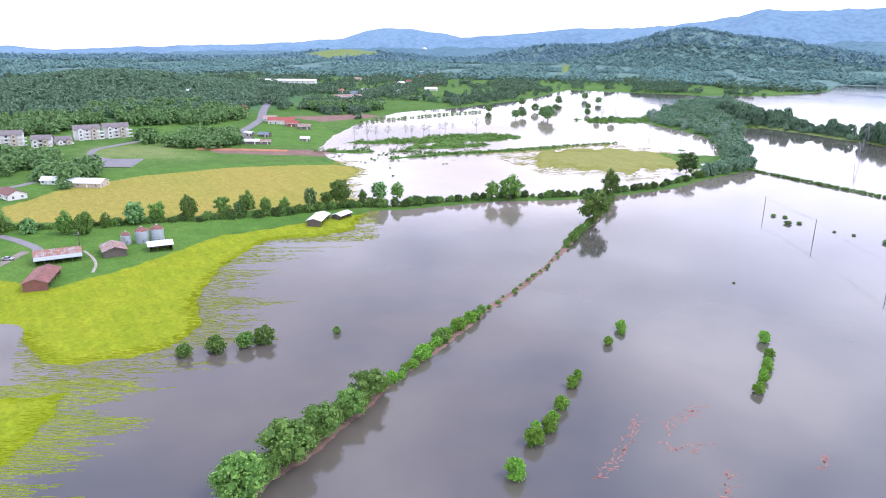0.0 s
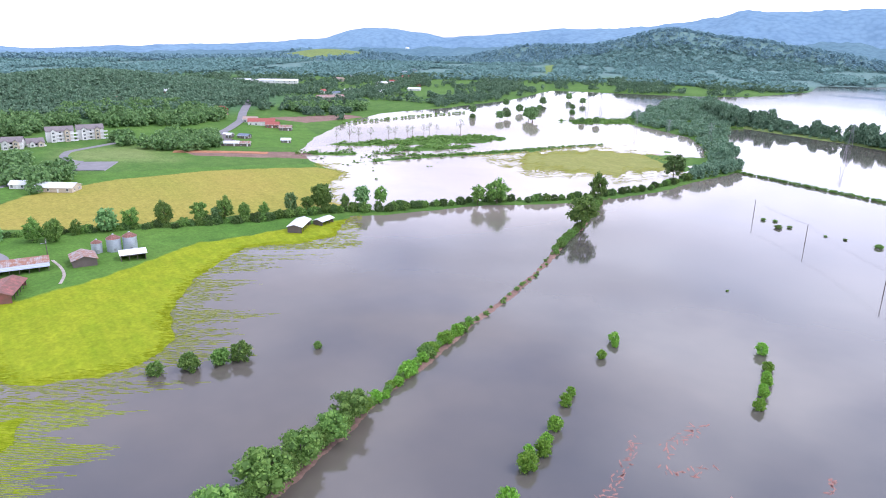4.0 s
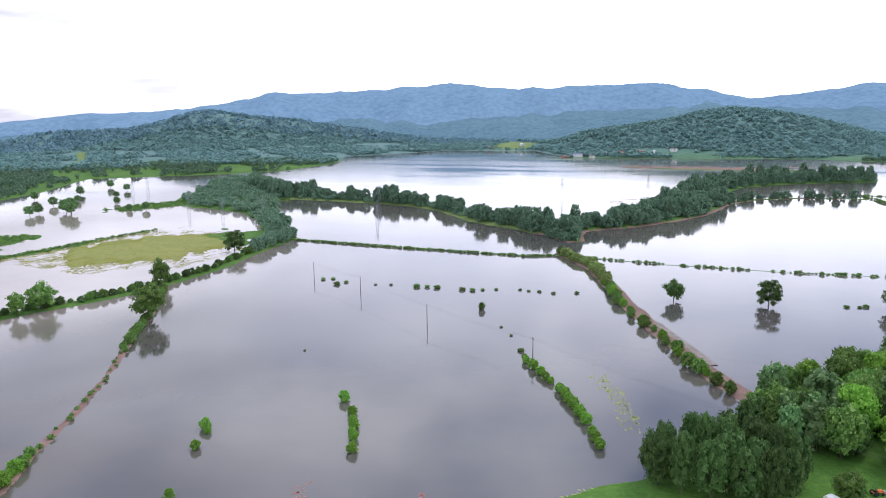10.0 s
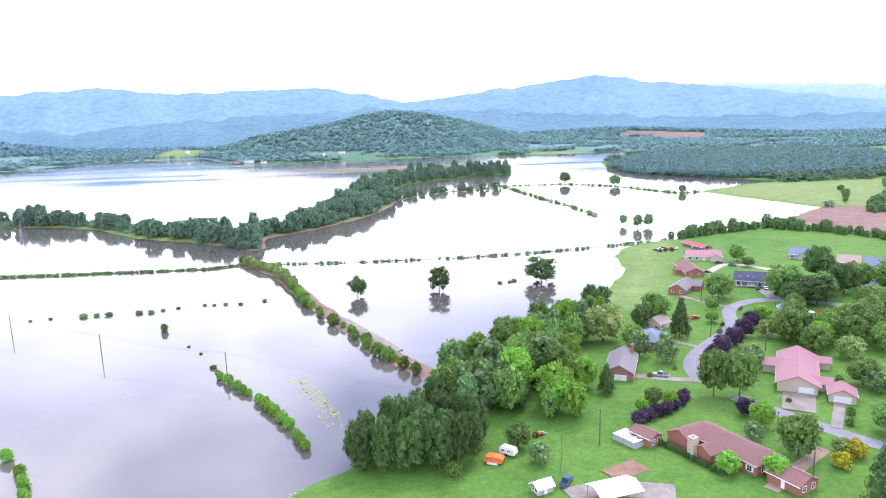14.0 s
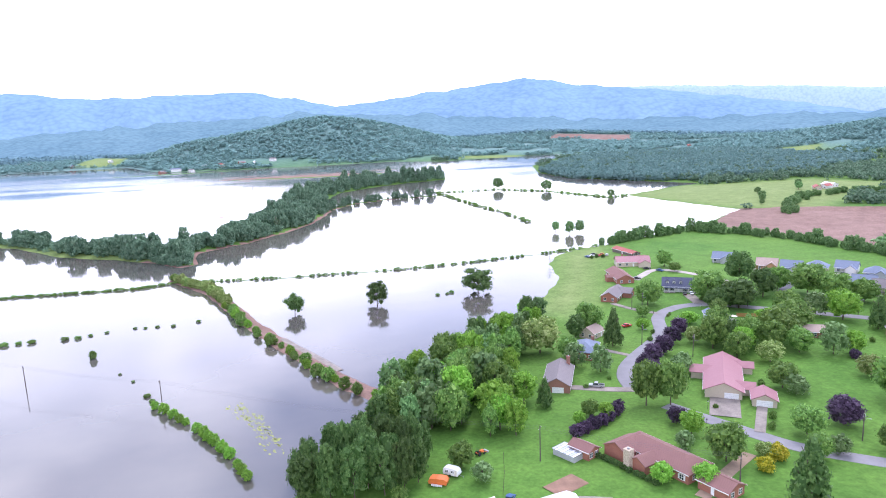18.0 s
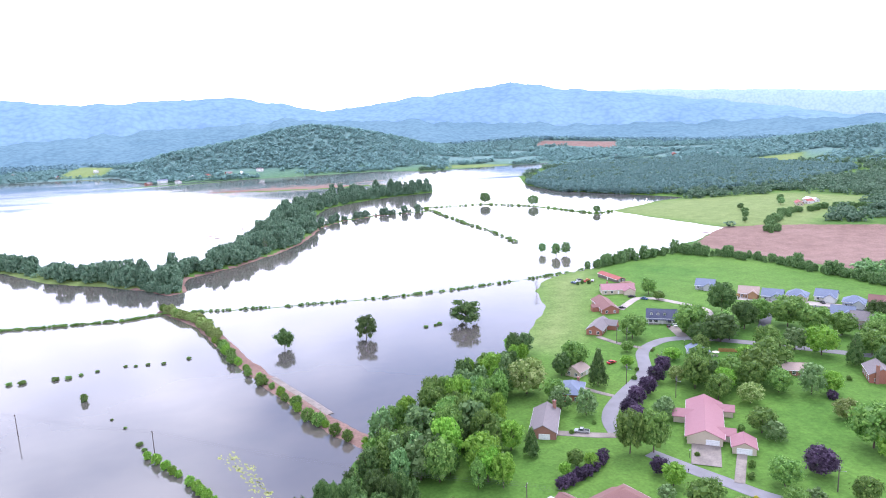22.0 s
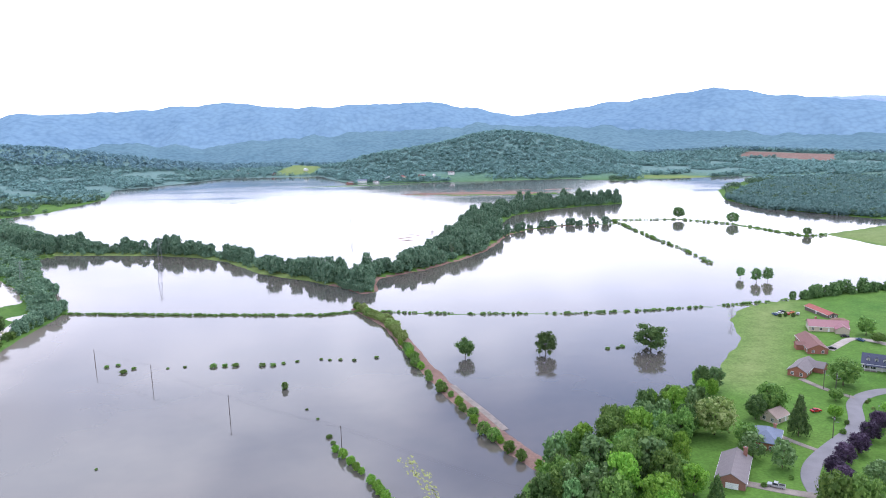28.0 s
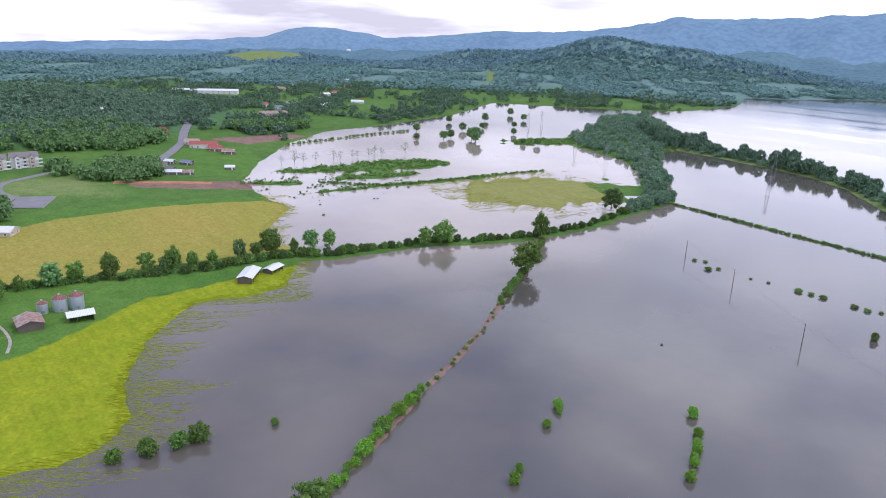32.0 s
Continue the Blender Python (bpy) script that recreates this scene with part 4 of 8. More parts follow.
def thicket(name, items, kind, label, material=None):
    """Scrub too much to count, in one mesh: items of x, y, z, height, width."""
    V, F, base = [], [], 0
    rng = np.random.default_rng(len(items))
    for x, y, z, h, w in items:
        me = CROWNS[kind][int(rng.integers(0, len(CROWNS[kind])))]
        co = np.empty(len(me.vertices) * 3)
        me.vertices.foreach_get("co", co)
        co = co.reshape(-1, 3) * (w, w, h * 1.15)
        a = rng.uniform(0, 6.28)
        c, s = math.cos(a), math.sin(a)
        V.append(np.stack([co[:, 0] * c - co[:, 1] * s + x, co[:, 0] * s + co[:, 1] * c + y, co[:, 2] + z - 0.2 * h], -1))
        F.append(np.arange(len(co)).reshape(-1, 4) + base)
        base += len(co)
    V, F = np.concatenate(V), np.concatenate(F)
    me = bpy.data.meshes.new(name)
    me.vertices.add(len(V))
    me.vertices.foreach_set("co", V.ravel())
    me.loops.add(F.size)
    me.loops.foreach_set("vertex_index", F.ravel())
    me.polygons.add(len(F))
    me.polygons.foreach_set("loop_start", np.arange(len(F)) * 4)
    me.update(calc_edges=True)
    me.materials.append(material or CROWNS[kind][0].materials[0])
    return tagged(new(name, me), label, "scrub", kind="stuff")


BANK = []


def along(line, step, jitter=0.0, seed=0):
    """Points every step metres along a line."""
    rng = random.Random(seed)
    out, left = [], step * 0.5
    for (ax, ay), (bx, by) in zip(line, line[1:]):
        d = math.hypot(bx - ax, by - ay)
        s = left
        while s < d:
            k = s / d
            out.append((ax + (bx - ax) * k + rng.uniform(-jitter, jitter), ay + (by - ay) * k + rng.uniform(-jitter, jitter)))
            s += step * rng.uniform(0.75, 1.25)
        left = s - d
    return out


# trees and bushes that stand in the flood
WET = "standing in flood water"
for x, y, h, w, kind in ((-8, 373, 12, 10.5, "opendark"), (37, 376, 14, 12.5, "opendark"), (97, 384, 15, 19, "opendark")):
    tree(kind, x, y, h, w, WET, "trees in the flood", z=-0.6)
for x, y, h, w in ((263, 912, 17, 17), (315, 863, 15, 16), (357, 761, 10, 11), (212, 560, 10, 7), (219, 545, 12, 9), (229, 548, 11, 9)):
    tree("woods", x, y, h, w, "on a flooded field bank", "trees on the far bank", z=0.0)
tree("open", -246, 261, 18.5, 17, "at the end of a flooded hedge", z=0.1)
tree("open", -289, 318, 16, 10.5, "in a field hedge", z=0.3)
for x, y, h, w in ((-315, 246, 12, 10), (-312, 258, 14.5, 14), (-342, 197, 11, 9)):
    tree("open", x, y, h, w, "in a field hedge beside the flood", "hedge trees", z=0.4)
tree("opendark", -314, 421, 16, 16, "on a flooded bank", z=0.2)

g = "row of round bushes"
for x, y, s in ((-195.9, 40.2, 5.5), (-194.2, 49.2, 7), (-192.7, 57.9, 7), (-192.8, 64.2, 7.4), (-187.4, 86.8, 3.2)):
    bush("bush", x, y, s * 0.8, s, WET, g, z=0)
for x, y, s in ((-94.7, 87.6, 6.8), (-103, 100, 6.5), (-106.5, 103.5, 4.5), (-105.4, 107, 5.4), (-108.5, 111, 4), (-112, 117, 5.6), (-119.4, 127.8, 5), (-122.5, 133, 3.8),
                (-134.4, 157.6, 4), (-140.7, 169.9, 5), (-138, 167.5, 3), (-109.3, 203.3, 5.4), (-101.5, 194, 4.4), (-99, 189, 3.4), (-96.5, 185.5, 4.6), (-95, 181, 3.6),
                (-92.9, 178, 4.2), (-89.5, 170.5, 4.8)):
    bush("bushlime", x, y, s * 0.74, s * 0.84, WET, "line of bushes in the flood", z=0)
for k, (x, y) in enumerate([(-59, 259), (-55, 254), (-51, 248.5), (-48, 244), (-45.5, 241), (-41, 234), (-38, 229), (-36.5, 226), (-34, 222), (-31, 216), (-28.5, 211.5), (-25.5, 204), (-24, 200), (-22, 195.5)]):
    s = (4.2, 5.4, 4.8, 4.4, 3.6, 4.6, 5.4, 5.0, 5.2, 5.4, 5.2, 4.2, 4.6, 4.6)[k]
    bush("bushlime", x, y, s * 0.74, s * 0.84, WET, "line of bushes in the flood", z=0)

# the middle row: tall near its foot, thinning to tufts
for i, (x, y, s, kind) in enumerate(((-119.5, 33, 11.5, "broad"), (-122.5, 40, 7, "broad"), (-126, 46.5, 12, "broad"), (-129.5, 52, 7, "broad"), (-132.5, 57.5, 9.5, "broad"), (-136, 63, 6.5, "broad"),
                                     (-137, 67.5, 8.5, "broad"), (-142.5, 75.5, 9.5, "open"), (-140, 71.5, 6, "broad"), (-145, 80, 5.5, "lime"))):
    tree(kind, x, y, s * 0.92, s * 1.05, "in a flooded hedge row", "hedge row in the flood", z=0.0)
for i, (x, y) in enumerate(along([(-146.5, 83), (-150, 90), (-155, 97), (-159, 105), (-165, 113), (-170, 124), (-173, 131), (-178, 140)], 2.7, 0.6, 4)):
    s = plant_rng.choice((3.0, 3.6, 4.4, 5.4)) * plant_rng.uniform(0.85, 1.1)
    bush("bushlime" if i % 3 else "bush", x, y, s * 0.8, s, "in a flooded hedge row", "hedge row in the flood", z=0.0)
for i, (x, y) in enumerate(along(MIDDLE_ROW[8:13], 5.5, 0.9, 5)):
    s = plant_rng.uniform(1.2, 2.6)
    BANK.append((x, y, 0.0, s * 0.7, s))
for i, (x, y) in enumerate(along(MIDDLE_ROW[11:15], 5.0, 1.0, 6)):
    s = plant_rng.uniform(3.0, 5.8)
    bush("bush", x, y, s * 0.85, s, "in a flooded hedge row", "hedge row in the flood", z=0.0)

# lane row: a dense olive hedge, then bushes towards the houses
for i, (x, y) in enumerate(along(LANE_ROW[:3], 3.6, 1.4, 8)):
    s = plant_rng.uniform(5.5, 7.5)
    bush("busholive" if i % 7 else "bush", x, y, s * 0.9, s * 1.15, "in a thick hedge along a flooded lane", "lane hedge", z=0.1)
for i, (x, y) in enumerate(along(LANE_ROW[2:], 8.2, 1.8, 9)):
    s = plant_rng.uniform(3.6, 6.6)
    bush("bush" if i % 3 else "bushlime", x - 3.0, y - 1.5, s * 0.95, s, "beside a flooded lane", "lane hedge", z=0.1)
for i, (x, y) in enumerate(along(NORTH_ROW, 1.3, 0.9, 10)):
    s = plant_rng.uniform(1.6, 3.6)
    BANK.append((x, y, 0.0, s * 0.6, s))
for i, (x, y) in enumerate(along(EAST_ROW, 1.8, 0.9, 11)):
    if plant_rng.random() < 0.85 and wobble(np.array(x), np.array(y), 8.0, 2) > -0.35:
        s = plant_rng.uniform(1.4, 3.6)
        BANK.append((x, y, 0.0, s * 0.6, s))
for i, (x, y) in enumerate(along(FAR_ROW, 4, 1.5, 12) + along(FAR_SPUR, 5, 1.5, 13)):
    s = plant_rng.uniform(2.0, 5.5)
    BANK.append((x, y, 0.0, s * 0.6, s))
for x, y, s in ((-208, 363, 3.4), (-203, 366, 3), (-194, 354, 4.6), (-191, 360, 3.2), (-172, 360, 2), (-163, 362, 2.2), (-147, 362, 4.6), (-141, 363, 3.6), (-135, 363, 4.2),
                (-120, 363, 4), (-114, 363, 3.6), (-109, 366, 2.6), (-102, 369, 2.4), (-89, 372, 2.4), (-84, 371, 2.2), (-78, 371, 2.6), (-70, 370, 2.8), (-58, 374, 3),
                (-98, 328, 3.4), (-80.7, 301.6, 1.6), (-73.2, 290.8, 1.8), (-64.3, 272.2, 3), (-61.5, 266.5, 2.6), (-150, 245, 1.4), (73, 385, 3), (82, 388, 3.4), (79, 386, 2.4)):
    bush("bush", x, y, s * (1.2 if (x, s) == (-98, 3.4) else 0.42), s * 1.05, WET, "scattered scrub in the flood", z=0)

# field hedge between the two flooded fields
for i, (x, y) in enumerate(along(HEDGE_ROW[:9], 3.8, 1.8, 14)):
    s = plant_rng.uniform(4.5, 8)
    bush("bush" if i % 2 else "bushdark", x, y, s * 0.8, s, "in a thick field hedge", "field hedge", z=0.5)
for i, (x, y, h) in enumerate(((-366, -2, 12), (-361, 10, 10), (-352, 24, 12), (-347, 32, 13), (-355, 42, 9), (-354, 55, 13), (-355, 66, 12), (-353, 81, 14), (-352, 98, 11.5), (-350, 106, 9),
                                (-350, 110, 13), (-349, 120, 9), (-348, 130, 8), (-348, 145, 13), (-347, 154, 9), (-348, 163, 15.5), (-345, 176, 8), (-344, 186, 13))):
    tree(("open", "woods", "open", "broad")[i % 4], x, y, h, h * plant_rng.uniform(0.62, 0.9), "in a field hedge", "hedge trees", z=0.6)
for i, (x, y) in enumerate(along(HEDGE_ROW[8:], 4.4, 1.3, 16)):
    s = plant_rng.uniform(3.5, 6.5) * (1.25 if y > 410 else 1)
    bush("bush" if i % 2 else "bushdark", x, y, s * 0.8, s, "in a field hedge beside the flood", "field hedge", z=0.3)
POINT = []
for x, y in along(HEDGE_ROW[13:], 5.0, 3.0, 17) + along([(-330, 495), (-372, 575)], 9, 6, 2):
    s = plant_rng.uniform(8, 13)
    POINT.append((x, y, 0.4, s, s * 0.9))

# levee woods: tall and short, broad and narrow, with undergrowth down to a bare bank
RIVER, UNDER = [], []


def wooded(outline, n, seed, shore, tall, under):
    """Trees strewn over an outline, keeping clear of its edge, uneven in height from place to place."""
    rng = np.random.default_rng(seed)
    fx, fy = np.array(outline, float).T
    x, y = rng.uniform(fx.min(), fx.max(), n), rng.uniform(fy.min(), fy.max(), n)
    d = to_polygon(x, y, outline)
    z = land_height(x, y)
    swell = wobble(x, y, 15.0, 3) + 0.7 * wobble(x, y, 44.0, 1)
    for i in np.where((d > shore) & (swell > -0.95))[0]:
        if rng.random() < under:
            s = rng.uniform(3.5, 7)
            UNDER.append((x[i], y[i], max(0.0, z[i]), s, s * rng.uniform(0.9, 1.3)))
        elif d[i] > shore + 2.5:
            s = tall * rng.choice((0.55, 0.75, 0.9, 1.05, 1.35)) * rng.uniform(0.85, 1.15) * (1 + 0.34 * swell[i])
            RIVER.append((x[i], y[i], max(0.0, z[i]), s, min(s, 14.0) * rng.uniform(0.75, 1.15)))


wooded(LEVEE_LAND, 11500, 18, 3.0, 14.0, 0.58)
wooded(LEVEE_EAST, 2200, 19, 2.0, 16.0, 0.5)
for i, (x, y) in enumerate(along(LEVEE_BAR, 5.0, 4.0, 20)):
    s = plant_rng.choice((4, 6, 9, 12)) * plant_rng.uniform(0.8, 1.2)
    RIVER.append((x, y, 0.4, s, s * plant_rng.uniform(0.7, 1.0)))
for x, y in along([(-112, 556), (-90, 532)], 2.5, 3.0, 21):
    s = plant_rng.uniform(4, 7.5)
    RIVER.append((x, y, 0.2, s, s))
for i in range(10):
    tree("bare", -34 + plant_rng.uniform(-20, 14), 665 + plant_rng.uniform(-40, 40), plant_rng.uniform(10, 15), 6, "on a river bank", "river bank trees", z=0.4)
# thin trees in the far flood
for x, y, h in ((-585, 302, 15), (-588, 313, 11), (-590, 327, 10), (-588, 345, 11), (-587, 352, 10), (-587, 385, 10), (-587, 392, 12), (-587, 430, 13), (-590, 291, 9), (-589, 367, 9), (-589, 373, 9), (-586, 400, 9)):
    tree("bare", x, y, h, h * 0.8, WET, "thin trees in the flood", z=-0.3)
for x, y, h in ((-644, 528, 12), (-618, 556, 18), (-630, 560, 16), (-610, 548, 14), (-695, 601, 12), (-650, 544, 11), (-560, 600, 10), (-575, 592, 8), (-700, 640, 9), (-690, 690, 9),
                (-715, 541, 12), (-640, 640, 9), (-760, 700, 12), (-770, 640, 11), (-740, 760, 11), (-800, 790, 12), (-660, 500, 8)):
    tree("woods", x, y, h, h * 0.95, WET, "trees in the far flood", z=-0.2)
for x, y in along(WEST_ROW, 7, 1.0, 20):
    s = plant_rng.uniform(3, 5.5)
    BANK.append((x, y, 0.1, s * 0.6, s))


for x, y in along(WEST_DYKE, 2.0, 1.2, 22):
    s = plant_rng.uniform(1.5, 3.6)
    BANK.append((x, y, 0.1, s * 0.6, s))
for i in range(420):
    x, y = plant_rng.gauss(-505, 32), plant_rng.gauss(285, 34)
    if wobble(np.array(x), np.array(y), 13.0, 4) > 0.0:
        s = plant_rng.uniform(0.8, 2.6)
        BANK.append((x, y, 0.0, s * 0.4, s))
thicket("river_bank_woods", RIVER, "woods", "leafy woods along the flooded river bank", WOODS_MID_HAZED)
thicket("river_bank_brush", UNDER, "light", "low leafy brush along the flooded river bank", WOODS_MID_HAZED)
thicket("point_trees", POINT, "woods", "leafy trees along the wooded point", WOODS_MID_HAZED)
thicket("bank_scrub", BANK, "tuft", "low green scrub along banks in the flood")


# ---------------------------------------------------------------- woods too many to count
def woods(name, x, y, h, w, level, material, label, seed, sunk=0.0):
    """Many crowns in one mesh."""
    rng = np.random.default_rng(seed)
    z = land_height(x, y)
    kinds = []
    for me in CROWNS[level]:
        co = np.empty(len(me.vertices) * 3)
        me.vertices.foreach_get("co", co)
        kinds.append((co.reshape(-1, 3) - (0, 0, 0.12), np.arange(len(me.vertices)).reshape(-1, 4)))
    pick = rng.integers(0, len(kinds), len(x))
    V, F, base = [], [], 0
    for k, (vs, fs) in enumerate(kinds):
        sel = np.where(pick == k)[0]
        if not len(sel):
            continue
        a = rng.uniform(0, 6.28, len(sel))
        c, s = np.cos(a)[:, None], np.sin(a)[:, None]
        px = (vs[:, 0] * c - vs[:, 1] * s) * w[sel, None] + x[sel, None]
        py = (vs[:, 0] * s + vs[:, 1] * c) * w[sel, None] + y[sel, None]
        pz = vs[None, :, 2] * h[sel, None] + z[sel, None] - sunk
        V.append(np.stack([px, py, pz], -1).reshape(-1, 3))
        F.append((fs[None] + (np.arange(len(sel)) * len(vs))[:, None, None]).reshape(-1, 4) + base)
        base += len(sel) * len(vs)
    V, F = np.concatenate(V), np.concatenate(F)
    me = bpy.data.meshes.new(name)
    me.vertices.add(len(V))
    me.vertices.foreach_set("co", V.ravel())
    me.loops.add(F.size)
    me.loops.foreach_set("vertex_index", F.ravel())
    me.polygons.add(len(F))
    me.polygons.foreach_set("loop_start", np.arange(len(F)) * 4)
    me.update(calc_edges=True)
    me.materials.append(material)
    return tagged(new(name, me), label, "woods", kind="stuff")


def scatter(seed, n, r0, r1, a0, a1, power=1.0):
    rng = np.random.default_rng(seed)
    r = r0 + (r1 - r0) * rng.random(n) ** power
    a = np.radians(rng.uniform(a0, a1, n))
    return -np.sin(a) * r, np.cos(a) * r, rng


OPEN = [f for k, f in FIELDS if k in ("pale", "mud", "gold", "ripe", "lawn", "lime")]


def clear_of(x, y, shore=6.0, thin=None):
    ok = -to_polygon(x, y, FLOOD) > shore
    for f in OPEN:
        ok &= to_polygon(x, y, f) < 2
    ok &= ~((x > -700) & (x < -380) & (y < 260))
    ok &= ~((x > 0) & (y < 520))
    if thin is not None:
        ok &= thin
    return ok


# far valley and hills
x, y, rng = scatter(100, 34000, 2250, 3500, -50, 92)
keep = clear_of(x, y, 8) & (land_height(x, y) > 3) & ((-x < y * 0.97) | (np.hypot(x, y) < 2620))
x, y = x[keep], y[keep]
woods("distant_woods", x, y, rng.uniform(9, 16, len(x)), rng.uniform(9, 17, len(x)), "far", WOODS_DISTANT_HAZED, "dense woods on distant hills coloured blue for haze", 8)
x, y, rng = scatter(101, 40000, 1500, 2300, -50, 92)
keep = clear_of(x, y, 8) & ((wobble(x, y, 90, 1) + wobble(x, y, 37, 2) * 0.7 > -0.15) | (land_height(x, y) > 16))
x, y = x[keep], y[keep]
woods("far_woods", x, y, rng.uniform(6, 11, len(x)), rng.uniform(9, 15, len(x)), "far", WOODS_FAR_HAZED, "dense far woods covering valley and hills", 1)
x, y, rng = scatter(102, 22000, 640, 1600, -50, 92)
keep = clear_of(x, y, 7) & ((wobble(x, y, 60, 1) + wobble(x, y, 23, 2) * 0.7 > -0.1) | (land_height(x, y) > 12)) & ~((x < -620) & (y < 330) & (x > -780) & (y > -10))
x, y = x[keep], y[keep]
woods("valley_woods", x, y, rng.uniform(6, 13, len(x)), rng.uniform(7, 12, len(x)), "lighter", WOODS_MID_HAZED, "leafy woods on the valley floor", 2)
# the domed wood behind the apartments
rng = np.random.default_rng(31)
x, y = rng.uniform(-1190, -700, 5200), rng.uniform(-120, 400, 5200)
keep = (np.hypot((x + 975) / 230, (y - 140) / 215) < 1) & (np.hypot(x + 650, y - 60) > 85) & (to_line(x, y, [(-943, 339), (-842, 300), (-760, 262), (-700, 238)]) > 14)
x, y = x[keep], y[keep]
woods("dome_woods", x, y, rng.uniform(8, 15, len(x)), rng.uniform(8, 14, len(x)), "light", WOODS_MID_HAZED, "dense rounded woods on a low hill", 12)
# wooded point
rng = np.random.default_rng(5)
x, y = rng.uniform(-720, -300, 4200), rng.uniform(470, 1010, 4200)
patch = wobble(x, y, 26.0, 2) + 0.6 * wobble(x, y, 9.0, 5)
keep = (to_polygon(x, y, PENINSULA) > 2) & (patch > -0.85)
x, y, patch = x[keep], y[keep], patch[keep]
woods("point_woods", x, y, rng.uniform(4, 10, len(x)) * (1.0 + 0.45 * patch), rng.uniform(6, 11, len(x)), "light", WOODS_MID_HAZED, "young woods on a low point between flooded fields", 3)
# woods west of the farm and round the apartment blocks
BELTS = [[(-540, -80), (-512, -5), (-522, 33), (-565, 42), (-610, -5), (-620, -80)], [(-470, 30), (-455, 34), (-490, 60), (-520, 62), (-515, 30), (-490, 15)],
         [(-590, 120), (-560, 140), (-575, 180), (-620, 190), (-640, 150)], [(-700, 120), (-690, 190), (-730, 240), (-800, 200), (-790, 90)], [(-680, -60), (-690, 50), (-740, 110), (-780, 90), (-760, -60)],
         [(-640, 110), (-600, 100), (-610, 118), (-640, 124)], [(-770, 330), (-785, 430), (-820, 440), (-800, 320)]]
xs, ys = [], []
for k, f in enumerate(BELTS):
    fx, fy = np.array(f, float).T
    n = int((fx.max() - fx.min()) * (fy.max() - fy.min()) / 34)
    x, y = rng.uniform(fx.min(), fx.max(), n), rng.uniform(fy.min(), fy.max(), n)
    ok = to_polygon(x, y, f) > 0
    xs.append(x[ok])
    ys.append(y[ok])
x, y = np.concatenate(xs), np.concatenate(ys)
woods("west_woods", x, y, rng.uniform(8, 15, len(x)), rng.uniform(8, 13, len(x)), "light", WOODS, "leafy woods round the western houses", 4)
# the island greens and reeds
xs, ys = [], []
for cx, cy, a, b, turn in ISLANDS[:3] + ISLANDS[5:10]:
    n = int(a * b / 5)
    u, v = rng.uniform(-1, 1, n), rng.uniform(-1, 1, n)
    c, s = math.cos(radians(turn)), math.sin(radians(turn))
    xs.append(cx + u * a * c - v * b * s)
    ys.append(cy + u * a * s + v * b * c)
x, y = np.concatenate(xs), np.concatenate(ys)
keep = land_height(x, y) > 0.05
x, y = x[keep], y[keep]
woods("island_scrub", x, y, rng.uniform(1.2, 3.0, len(x)), rng.uniform(2, 5, len(x)), "lighter", LEAF, "low green scrub on flooded islands", 6)
# right-hand wood behind the far field
WOOD_E = [(400, 1000), (398, 1130), (470, 1250), (600, 1400), (900, 1400), (950, 1000), (700, 830), (620, 850), (540, 860), (490, 890)]
x, y = rng.uniform(390, 960, 9000), rng.uniform(820, 1410, 9000)
keep = to_polygon(x, y, WOOD_E) > 2
x, y = x[keep], y[keep]
woods("east_woods", x, y, rng.uniform(6, 14, len(x)), rng.uniform(8, 14, len(x)), "lighter", WOODS_FAR_HAZED, "even young woods beyond the flooded field", 7)


CLAY_PALE = plain("pale_earth", (0.30, 0.215, 0.15), 0.95, vary=0.25, scale=0.3)
CLAY = plain("red_clay", (0.42, 0.19, 0.10), 0.95, vary=0.25, scale=0.15)


# ---------------------------------------------------------------- roads and drives
def ribbon(name, line, width, material, label, kind="structure", category="road", lift=0.10, step=3.0):
    """A paved strip with a raised edge, draped over the ground along a line."""
    pts = []
    for (ax, ay), (bx, by) in zip(line, line[1:]):
        n = max(1, int(math.hypot(bx - ax, by - ay) / step))
        pts += [(ax + (bx - ax) * k / n, ay + (by - ay) * k / n) for k in range(n)]
    pts.append(line[-1])
    for _ in range(3):
        pts = [pts[0]] + [((a[0] + 2 * b[0] + c[0]) / 4, (a[1] + 2 * b[1] + c[1]) / 4) for a, b, c in zip(pts, pts[1:], pts[2:])] + [pts[-1]]
    verts, faces = [], []
    px, py = [], []
    for i, p in enumerate(pts):
        a, b = pts[max(0, i - 1)], pts[min(len(pts) - 1, i + 1)]
        d = math.hypot(b[0] - a[0], b[1] - a[1]) or 1
        nx, ny = -(b[1] - a[1]) / d, (b[0] - a[0]) / d
        for s in (-0.5, -0.47, 0.0, 0.47, 0.5):
            px.append(p[0] + nx * s * width)
            py.append(p[1] + ny * s * width)
    zz = land_height(np.array(px), np.array(py))
    for i in range(len(pts)):
        top = max(zz[i * 5:i * 5 + 5]) + lift
        for k, dz in enumerate((-0.35, 0, 0.03, 0, -0.35)):
            verts.append((px[i * 5 + k], py[i * 5 + k], top + dz))
        if i:
            for k in range(4):
                faces.append(((i - 1) * 5 + k, i * 5 + k, i * 5 + k + 1, (i - 1) * 5 + k + 1))
    return tagged(raw(name, verts, faces, material), label, category, kind=kind)


